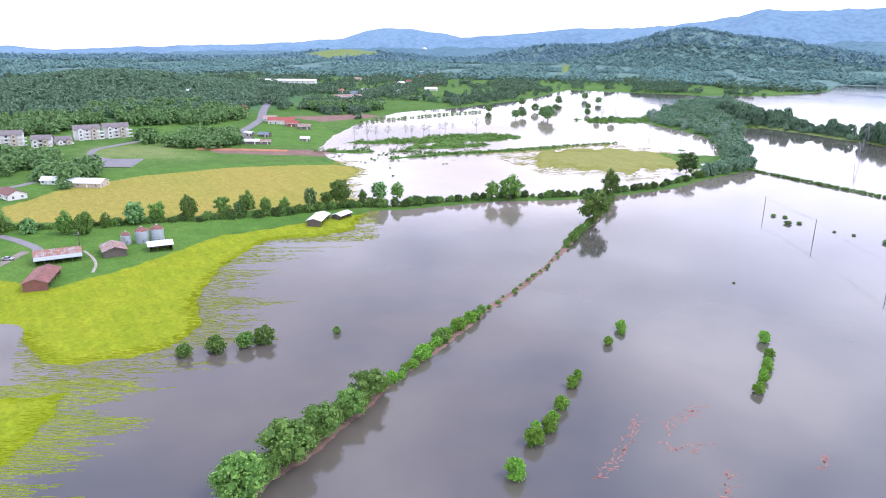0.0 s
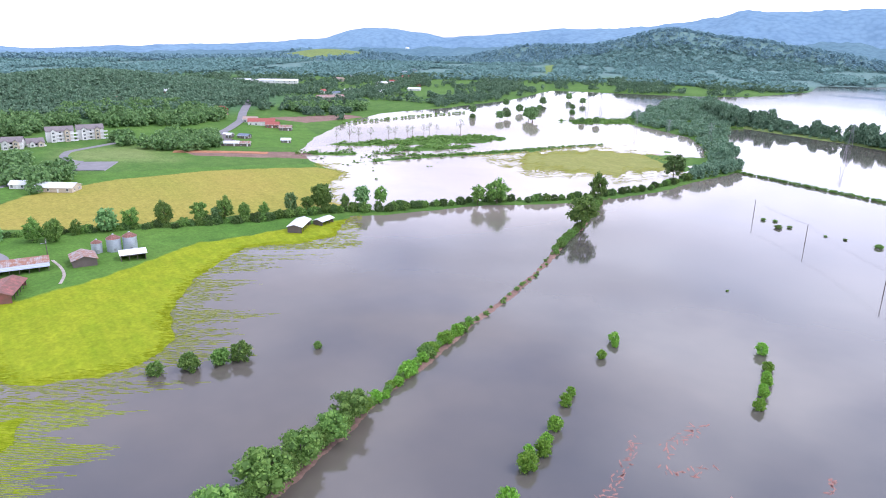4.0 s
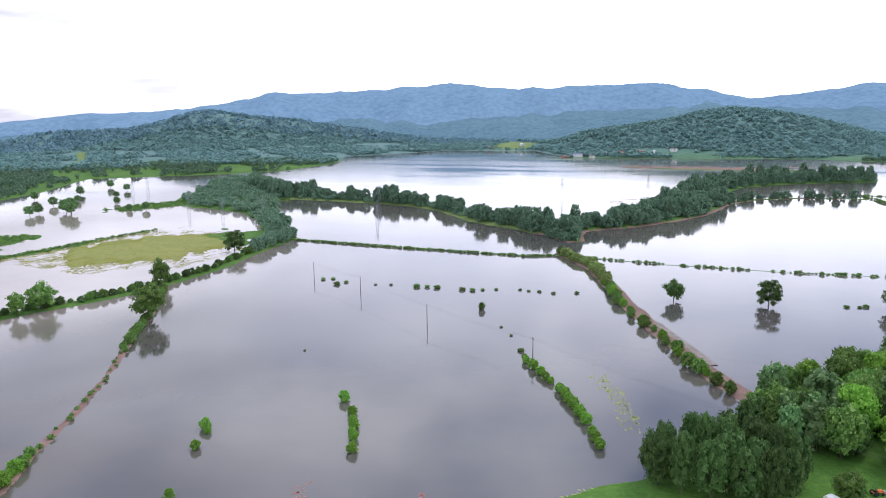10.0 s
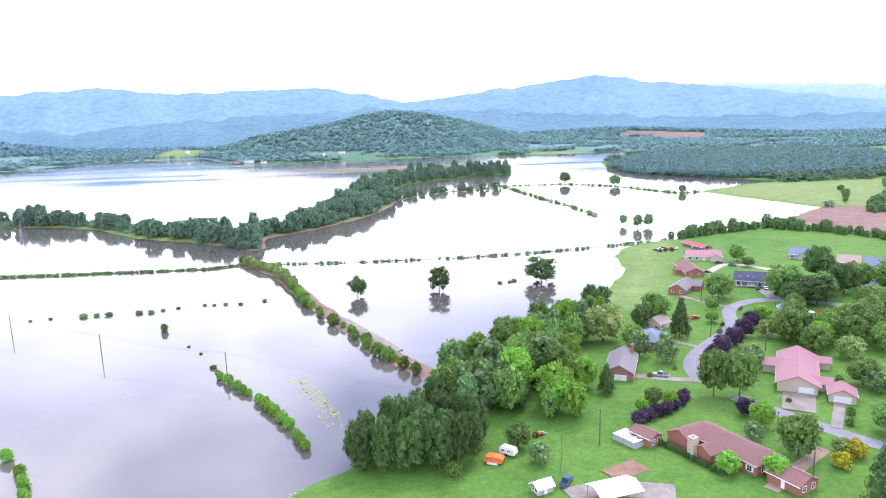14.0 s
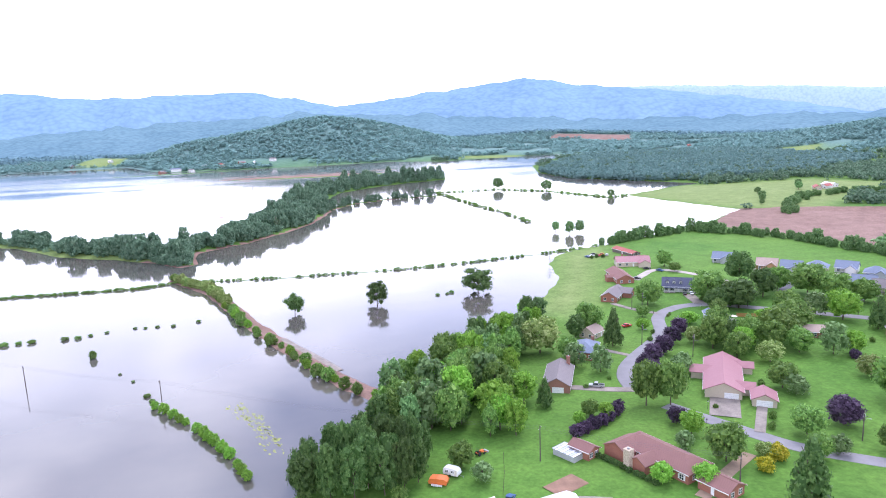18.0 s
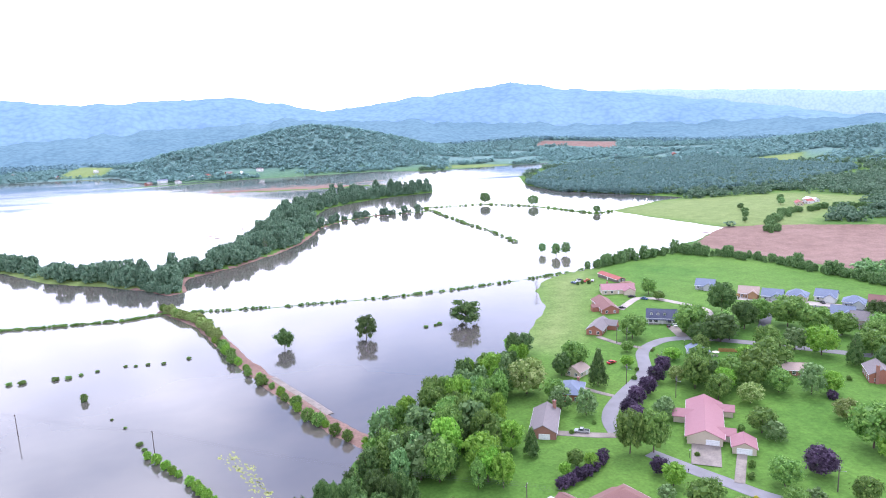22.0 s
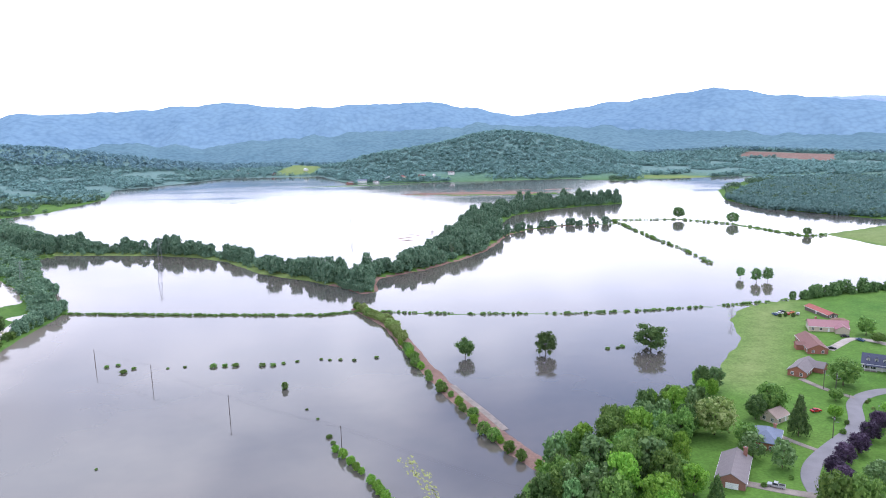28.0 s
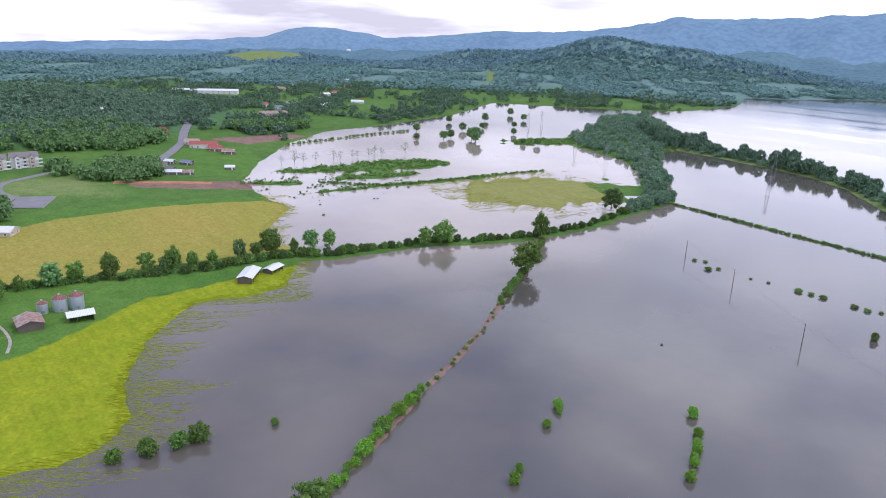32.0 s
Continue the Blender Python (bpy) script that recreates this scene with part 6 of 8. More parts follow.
def open_barn(x, y, heading, L, W, h, rise, wall, roof, label, lean=0.0, mono=False):
    """A tin-roofed barn on posts, boarded on three sides, open to one."""
    t = thing("barn", at_ground(x, y, heading), label, "barn", F)
    part("roof", gable_roof(-L / 2, L / 2, -W / 2, W / 2, h, rise, 0.6, 0.12), roof, t)
    if lean:
        bm = bmesh.new()
        p = [bm.verts.new(q) for q in ((-L / 2 - 0.4, -W / 2 - lean, h - 1.2), (L / 2 + 0.4, -W / 2 - lean, h - 1.2), (L / 2 + 0.4, -W / 2 - 0.4, h - 0.2), (-L / 2 - 0.4, -W / 2 - 0.4, h - 0.2))]
        f = bm.faces.new(p)
        e = bmesh.ops.extrude_face_region(bm, geom=[f])
        for v in [v for v in e["geom"] if isinstance(v, bmesh.types.BMVert)]:
            v.co.z += 0.12
        bmesh.ops.recalc_face_normals(bm, faces=bm.faces)
        part("lean_to_roof", bm, GALV, t)
    k = int(L / 0.9)
    for i in range(k):
        xx = -L / 2 + L * i / k
        part("board", box(xx + 0.02, xx + L / k - 0.02, W / 2 - 0.1, W / 2, -0.4, h), wall, t)
    for xx in (-L / 2, L / 2 - 0.1):
        part("end_wall", prism([(-W / 2, -0.4), (W / 2, -0.4), (W / 2, h), (0, h + rise), (-W / 2, h)], 0, 0.1).copy() if False else end_bm(xx, W, h, rise), wall, t)
    k = max(3, int(L / 3.2))
    for i in range(k + 1):
        xx = -L / 2 + 0.15 + (L - 0.3) * i / k
        part("post", box(xx - 0.1, xx + 0.1, -W / 2 - lean * 0.95, -W / 2 - lean * 0.95 + 0.2, -0.4, h - (1.2 if lean else 0)), POLE_WOOD, t)
    return t


def end_bm(x, W, h, rise):
    bm = bmesh.new()
    prof = [(-W / 2, -0.4), (W / 2, -0.4), (W / 2, h), (0, h + rise), (-W / 2, h)]
    a = [bm.verts.new((x, y, z)) for y, z in prof]
    b = [bm.verts.new((x + 0.1, y, z)) for y, z in prof]
    for i in range(5):
        bm.faces.new((a[i], a[(i + 1) % 5], b[(i + 1) % 5], b[i]))
    bm.faces.new(a[::-1])
    bm.faces.new(b)
    bmesh.ops.recalc_face_normals(bm, faces=bm.faces)
    return bm


open_barn(-312.5, 17.5, 86, 17, 7.5, 3.4, 1.5, BARN_WOOD, TIN_RUST, "long open barn with a rusty tin roof", lean=3.0) 
open_barn(-285.5, 9.5, 161, 18, 8.5, 3.2, 1.5, TIN_RED, TIN_RED, "red rusted tin barn at the field edge")
open_barn(-309.5, 38.5, 178, 11, 9.0, 3.0, 1.5, BARN_WOOD, TIN_RUST, "square barn with a patched rusty tin roof")
open_barn(-307.2, 57.0, 85, 9.7, 6.5, 3.0, 1.2, BARN_WOOD, TIN_WHITE, "dark barn with a white tin roof")
open_barn(-318.0, 137.0, 140, 16, 7.0, 3.0, 1.0, BARN_WOOD, TIN_WHITE, "open field shed with a white tin roof")
open_barn(-322.0, 152.0, 120, 10, 5.5, 2.4, 0.8, BARN_WOOD, TIN_WHITE, "sagging field shed with a white tin roof")


def grain_bin(x, y, r, h, label):
    """A ribbed steel grain bin with a rusty cone roof."""
    t = thing("grain_bin", at_ground(x, y, 0), label, "grain bin", "grain bins")
    bm = bmesh.new()
    rings = []
    n, k = 28, int(h / 0.35)
    for j in range(k + 1):
        rr = r + (0.04 if j % 2 else 0.0)
        rings.append([bm.verts.new((rr * math.cos(6.2832 * i / n), rr * math.sin(6.2832 * i / n), h * j / k)) for i in range(n)])
    for a, b in zip(rings, rings[1:]):
        for i in range(n):
            bm.faces.new((a[i], a[(i + 1) % n], b[(i + 1) % n], b[i]))
    part("shell", bm, GALV, t)
    roof = part("cone_roof", tube(r + 0.2, 0.35, h, h + r * 0.55, 28), TIN_RED, t)
    part("vent_cap", tube(0.45, 0.4, h + r * 0.55, h + r * 0.55 + 0.35, 12), GALV, roof)
    for i in range(14):
        a = 6.2832 * i / 14
        part("roof_rib", rod(((r + 0.2) * math.cos(a), (r + 0.2) * math.sin(a), h + 0.04), (0.4 * math.cos(a), 0.4 * math.sin(a), h + r * 0.55 + 0.04), 0.04, 4), TIN_RUST, t)
    part("door", box(r * 0.94, r + 0.1, -0.5, 0.5, 0.6, 1.8), STEEL, t)
    part("footing", tube(r + 0.3, r + 0.3, -0.5, 0.02, 28), CONCRETE, t)
    return t


grain_bin(-321.8, 45.6, 2.2, 4.6, "small ribbed steel grain bin with rusty roof")
grain_bin(-321.3, 52.3, 2.95, 5.8, "ribbed steel grain bin with rusty cone roof")
grain_bin(-320.6, 58.8, 2.95, 6.2, "tall ribbed steel grain bin with rusty cone roof")
house(-445, 7, 20, (15, 10), 3.0, 2.4, SIDING_WHITE, ROOF_BROWN, "white farmhouse with a brown roof", windows=4)
house(-477, 29, 60, (9, 7), 2.8, 1.6, SIDING_WHITE, TIN_WHITE, "small white house beside trees", windows=3)
house(-459, 47, 55, (22, 11), 3.0, 1.8, SIDING_TAN, TIN_WHITE, "long building with a white tin roof at a field edge", windows=4)
house(-610, 188, 70, (12, 9), 3.2, 2.2, SIDING_TAN, ROOF_GREY, "old tan farmhouse among sheds", windows=3)
for x, y, hd, s, roof, words in ((-596, 192, 30, (9, 6), ROOF_GREY, "grey farm shed beside a farmhouse"), (-583, 190, 60, (14, 7), TIN_WHITE, "pale tin-roofed farm shed"), (-578, 200, 65, (10, 6), TIN_RUST, "rusty farm shed beside a paddock"),
                                 (-626, 202, 40, (8, 6), TIN_WHITE, "white tin-roofed shed on a farm"), (-634, 190, 10, (8, 6), ROOF_SLATE, "slate-roofed outbuilding of a farm"), (-618, 214, 40, (10, 7), ROOF_SLATE, "blue-roofed farm building beside a road"),
                                 (-586, 240, 60, (8, 4), TIN_WHITE, "white tin shelter in a paddock")):
    house(x, y, hd, s, 2.6, 1.3, BARN_WOOD, roof, words, name="shed", category="shed", group=F, windows=2)
house(-690, 257, 65, (26, 11), 4.0, 2.6, SIDING_WHITE, ROOF_RED, "long red-roofed barn beside a country road", name="barn", category="barn", windows=5)
house(-673, 262, 60, (13, 9), 3.4, 2.2, TIN_RED, ROOF_RED, "red barn beside a country road", name="barn", category="barn", windows=3)
house(-708, 252, 60, (14, 9), 3.4, 2.2, SIDING_WHITE, ROOF_TAN, "white roadside building with tan roof", windows=3)
house(-655, 268, 60, (12, 8), 3.2, 1.8, BARN_WOOD, TIN_RUST, "dark roadside shed with rusty roof", name="shed", category="shed", windows=2)
house(-752, 238, 20, (9, 7), 5.4, 2.8, BRICK_RED, ROOF_RED, "tall red brick house beside the road", windows=2)
house(-872, 420, 80, (36, 16), 6.5, 2.0, SIDING_TAN, TIN_RUST, "tan warehouse beyond the flooded fields", name="warehouse", category="warehouse", windows=7)
house(-1235, 470, 62, (110, 26), 6.0, 2.0, SIDING_WHITE, TIN_WHITE, "long white factory roof among trees", name="factory", category="factory", windows=12)


def apartment(x, y, heading, L, storeys, label):
    """A three-storey block with gabled bays, balconies and window rows."""
    h = 2.9 * storeys
    t = thing("apartment_block", at_ground(x, y, heading), label, "apartment block", "apartment blocks")
    part("wall", walls_bm(-L / 2, L / 2, -6, 6, h, 3.0), SIDING_WHITE, t)
    part("roof", gable_roof(-L / 2, L / 2, -6, 6, h, 3.0, 0.6), ROOF_GREY, t)
    bays = max(2, int(L / 8))
    for b in range(bays):
        bx = -L / 2 + L * (b + 0.5) / bays
        bm = walls_bm(-4.5, 4.5, -1.9, 1.9, h, 1.6)
        bm.transform(pose(bx, -4.2, 0, 0, 0, 90))
        part("bay", bm, SIDING_TAN if b % 2 else SIDING_WHITE, t)
        bm = gable_roof(-4.5, 4.5, -1.9, 1.9, h, 1.6, 0.4)
        bm.transform(pose(bx, -4.2, 0, 0, 0, 90))
        part("bay_roof", bm, ROOF_GREY, t)
        for s in range(storeys):
            window(t, bx, -8.7, 0.8 + 2.9 * s, 1.6, 1.4, "-y")
            bal = part("balcony", box(bx + 2.2, bx + L / bays - 2.2, -7.4, -6.0, 2.9 * s + 0.1, 2.9 * s + 0.28), WHITE, t)
            part("railing", box(bx + 2.2, bx + L / bays - 2.2, -7.4, -7.34, 2.9 * s + 0.28, 2.9 * s + 1.25), WHITE, bal)
            window(t, bx + L / bays / 2 if b < bays - 1 else bx - L / bays / 2, -6.0, 0.3 + 2.9 * s, 1.5, 2.0, "-y")
    return t


apartment(-656, 72, 88, 20, 3, "white three-storey apartment block with grey roof")
apartment(-658, 95, 88, 20, 3, "white three-storey apartment block with grey roof")
apartment(-650, 14, 80, 22, 3, "white apartment block beside woods")
apartment(-634, 37, 75, 14, 2, "lower apartment building with tan gables")
apartment(-640, 52, 95, 12, 1, "small clubhouse of the apartments")

# scattered far houses
far_rng = random.Random(21)
SPOTS = [(-1000, 470), (-1010, 520), (-980, 560), (-1060, 600), (-1120, 640), (-1090, 700), (-1180, 700), (-1010, 640), (-960, 470), (-1300, 800), (-1400, 860), (-1500, 950),
         (-1250, 620), (-1350, 700), (-1600, 1200), (-1450, 1250), (-1380, 1320), (-1150, 330), (-1180, 260), (-830, 150), (-860, 210), (-790, 165), (-815, 130),
         (-289, 1622), (-262, 1630), (-228, 1618), (-208, 1673), (-170, 1668), (-126, 1690), (-95, 1672), (-55, 1690), (-640, 1960), (-560, 1940), (-700, 2060), (-480, 1990),
         (576, 690), (592, 694), (605, 705), (900, 1500), (980, 1450), (760, 1520), (-1580, 2050), (-1000, 1250), (-1080, 1330)]
for k, (x, y) in enumerate(SPOTS):
    L = far_rng.uniform(10, 22)
    house(x, y, far_rng.uniform(0, 180), (L, far_rng.uniform(7, 10)), far_rng.choice((3.0, 3.2, 5.2)), 2.2, far_rng.choice((SIDING_WHITE, SIDING_WHITE, SIDING_TAN, BRICK_RED)),
          far_rng.choice((TIN_WHITE, ROOF_GREY, ROOF_TAN, ROOF_RED, ROOF_SLATE)), "small far house among trees", group="far houses", windows=2)
tk = thing("water_tank", pose(-2640, 1630, 20), "white water tank on a far hill", "water tank")
part("tank", tube(9, 9, 0, 16, 24), WHITE, tk)
part("dome", tube(9, 2, 16, 19, 24), WHITE, tk)


# ---------------------------------------------------------------- trees of the suburb
LAWN = "on a mown lawn"
for kind, x, y, h, w in (
        ("broad", 147.3, 173.9, 9, 9), ("grey", 165.8, 202.6, 7, 9), ("broad", 164.8, 208.5, 9, 9.5), ("broad", 193, 186.5, 15, 15), ("lime", 192, 178.7, 8, 8),
        ("olive", 202, 208.5, 7.5, 9), ("lime", 215, 231, 9, 8), ("grey", 207, 233, 13, 10), ("olive", 178, 233, 8, 9), ("broad", 168, 240, 11, 10), ("broad", 166, 254, 14, 10),
        ("dark", 173, 254, 11, 9), ("broad", 183, 253, 12, 11), ("broad", 196, 252, 14, 15), ("broad", 196, 239, 10, 10), ("broad", 188, 246, 12, 11), ("lime", 175, 247, 10, 9)):
    tree(kind, x * 0.98, y * 0.98, h * 1.08, w * 1.15, LAWN, "garden trees")
for kind, x, y, h, w in (
        ("olive", 95.5, 273, 15, 16), ("conifer", 77.5, 217.5, 10, 7.5), ("lime", 72, 224, 11, 9), ("conifer", 128, 270, 16, 10), ("broad", 126, 292, 14, 12), ("grey", 103, 252, 10, 9),
        ("grey", 110.1, 243, 11, 9), ("broad", 111, 208, 15.5, 9.5), ("broad", 119.2, 206, 15.5, 10), ("grey", 137, 230, 9, 9), ("olive", 162, 262, 7, 7), ("broad", 176, 266, 13, 10),
        ("broad", 170, 259, 12, 10), ("lime", 151, 287, 5.5, 6), ("dark", 118, 288, 10, 9), ("grey", 128, 225, 6, 6), ("broad", 104, 262, 9, 8)):
    tree(kind, x * 0.985, y * 0.985, h * 1.06, w * 1.12, "beside suburban houses", "garden trees")
for kind, x, y, h, w in (
        ("broad", 179, 335, 13, 13), ("broad", 166, 316, 6, 6), ("broad", 212, 331, 16, 16), ("dark", 250, 358, 19, 16), ("dark", 218, 312, 15, 17), ("dark", 243, 327, 16, 14),
        ("dark", 207, 314, 11, 11), ("lime", 181, 297, 6, 8), ("broad", 233, 295, 12, 11), ("broad", 267, 322, 17, 18), ("broad", 272, 308, 15, 15), ("lime", 251, 278, 15, 14),
        ("broad", 283, 300, 12, 12), ("conifer", 255, 261, 15, 10), ("broad", 283, 277, 14, 13), ("broad", 199, 301, 9, 8), ("lime", 209, 277, 10, 10), ("broad", 218, 271, 14, 15),
        ("broad", 233, 415, 11, 10), ("broad", 232, 400, 6, 7), ("dark", 311, 306, 14, 12), ("broad", 273, 270, 13, 14), ("broad", 226, 322, 13, 13), ("broad", 258, 335, 14, 13),
        ("grey", 244, 288, 12, 11), ("broad", 295, 286, 14, 13), ("broad", 306, 270, 14, 14), ("dark", 262, 250, 12, 11), ("broad", 322, 288, 14, 14), ("broad", 335, 272, 13, 14), ("dark", 290, 255, 14, 13)):
    tree(kind, x * 0.955, y * 0.955, h * 1.0, w * 1.15, "between suburban houses", "street trees")
for kind, x, y, h, w in (("lime", 89, 157.5, 6, 7), ("lime", 99.5, 153, 6.5, 7.5), ("broad", 112, 163, 12, 12), ("grey", 105, 173, 6, 6.5), ("lime", 112, 181, 8, 8), ("conifer", 117, 136, 19, 15), ("broad", 137, 157, 8, 8),
                         ("olive", 124, 162, 4.5, 6), ("lime", 82, 197.5, 5, 4.5), ("lime", 92, 199, 6, 5.5), ("broad", 88, 203, 6, 6), ("broad", 39.2, 182, 8, 8), ("grey", 43.1, 172.6, 6, 7),
                         ("grey", 145, 158, 6, 7), ("broad", 160, 155, 9, 9)):
    tree(kind, x, y, h, w, "beside a brick ranch house", "garden trees")
for x, y, s in ((160, 271, 8), (151, 261, 8.2), (141, 250, 8.6), (131.6, 242, 8.4), (123.8, 233.4, 7.8), (122.5, 224.5, 8.6)):
    tree("plum", x, y, s * 0.95, s * 1.02, "in a row along the road", "row of plum trees")
tree("plum", 159.8, 173.5, 9.5, 11.5, LAWN)
tree("plum", 111.5, 189, 6, 6.5, "beside a drive")
for x, y, s in ((78.4, 190.5, 5.4), (82, 192, 5.2), (85.5, 194, 5.6), (89, 195.5, 5.2), (92.5, 198, 5), (96, 201, 5.4), (99, 204, 5), (207, 221.5, 5)):
    bush("bushplum", x, y, s * 0.8, s, "in a garden hedge", "purple hedge")
for i, (x, y) in enumerate(along([(78.7, 176.7), (85.2, 161.5), (87, 157)], 1.9, 0.2, 31)):
    bush("bushdark", x, y, 1.7, 2.3, "in a clipped garden hedge", "clipped hedge", name="hedge")
for x, y, s in ((142.5, 184, 3), (137.5, 177.5, 3), (155.7, 208, 3.2), (152, 203.5, 2.6), (144, 267, 3), (150, 276, 2.6), (139, 205, 2), (19.5, 170.5, 5), (96.5, 226, 2.2), (108, 231, 2), (200, 318, 2.4),
                (204, 322, 2.2), (188, 372, 2), (172, 300, 1.8), (163, 343, 2), (130, 196, 2), (116, 198, 2.2), (228, 236, 2.8), (248, 222, 4)):
    bush("bush", x, y, s * 0.85, s, "beside a house", "garden shrubs")
for x, y, s in ((170, 298, 2), (169, 291, 1.8), (168, 286, 1.8), (226, 282, 3)):
    bush("busholive", x, y, s * 0.7, s, "in yellow bloom on a verge", "blooming shrubs")
for x, y, s in ((126, 160, 6.5), (119, 155.5, 5.5)):
    bush("bushyellow", x, y, s * 0.8, s, "on a verge", "blooming shrubs")
# the belt along the shore: dark clump, then mixed trees
for x, y, h, w in ((-5, 179, 13, 11), (1, 176.5, 15, 12), (8, 175.5, 16, 12), (15, 175, 16, 12), (21, 174.5, 15, 11), (25, 179, 14, 10), (-3, 187, 14, 11), (5, 186, 16, 12), (12, 185, 16, 12), (19, 184, 15, 12), (2, 194, 13, 11), (10, 194, 14, 12), (18, 193, 14, 12),
                   (4, 199, 11, 10), (12, 200, 12, 11), (20, 199, 12, 11), (-8, 184, 11, 10), (29, 187, 12, 10), (26, 195, 12, 10), (-1, 181, 15, 11), (11, 180, 16, 12), (22, 189, 15, 11), (-4, 193, 12, 10)):
    tree("dark", x + plant_rng.uniform(-1.2, 1.2), y + plant_rng.uniform(-1.2, 1.2), h * plant_rng.uniform(0.88, 1.14), w * plant_rng.uniform(0.62, 0.82), "in a dense clump beside the flood", "shore clump")
belt = random.Random(44)
BELT = [(14, 212), (28, 246), (50, 268), (78, 290), (108, 330), (112, 318), (98, 292), (84, 268), (78, 246), (70, 232), (68, 205), (62, 194), (44, 200), (30, 204)]
done = []
while len(done) < 78:
    x, y = belt.uniform(10, 112), belt.uniform(190, 330)
    if float(to_polygon(np.array([x]), np.array([y]), BELT)[0]) > 0.5 and all(math.hypot(x - a, y - b) > 4.5 for a, b in done):
        done.append((x, y))
        h = belt.uniform(10, 16.5) * (0.8 if y > 285 else 1)
        tree(belt.choice(("broad", "broad", "lime", "woods", "dark", "grey", "broad")), x, y, h * belt.uniform(0.95, 1.2), h * belt.uniform(0.55, 0.88), "in a shore tree belt", "shore belt")
    elif len(done) > 70 and belt.random() < 0.01:
        break
# hedges at the north and east ends
HEDGE_E = []
for i, (x, y) in enumerate(along([(222, 490), (250, 500), (313, 514), (335, 480), (353, 442), (363, 380), (380, 330)], 2.0, 4.5, 33)):
    s = belt.choice((3.5, 5, 6.5, 8, 11)) * belt.uniform(0.85, 1.15)
    HEDGE_E.append((x, y, max(0, gz(x, y)), s, s * 0.8))
for i, (x, y) in enumerate(along([(440, 560), (470, 600), (520, 640), (580, 650), (700, 600)], 4, 6, 34)):
    s = belt.uniform(5, 9)
    HEDGE_E.append((x, y, max(0, gz(x, y)), s, s))
thicket("hedge_scrub", HEDGE_E, "woods", "thick green hedge scrub beyond the lawns")
rng = np.random.default_rng(77)
x, y = rng.uniform(560, 1500, 5200), rng.uniform(300, 900, 5200)
keep = (to_polygon(x, y, [(600, 640), (720, 690), (660, 800), (560, 850), (800, 980), (1500, 900), (1500, 300), (760, 420), (640, 520)]) > 0)
x, y = x[keep], y[keep]
woods("field_woods", x, y, rng.uniform(7, 13, len(x)), rng.uniform(9, 14, len(x)), "lighter", WOODS_MID_HAZED, "leafy woods beyond the pasture", 9)
x, y = rng.uniform(380, 700, 2600), rng.uniform(100, 400, 2600)
woods("south_woods", x, y, rng.uniform(8, 13, len(x)), rng.uniform(8, 13, len(x)), "lighter", WOODS, "leafy woods behind the suburb", 10)
for x, y, h in ((470, 640, 8), (480, 655, 9), (500, 690, 8), (455, 620, 6), (560, 700, 9), (575, 720, 10)):
    tree("woods", x, y, h, h, "on a far pasture", "pasture trees")


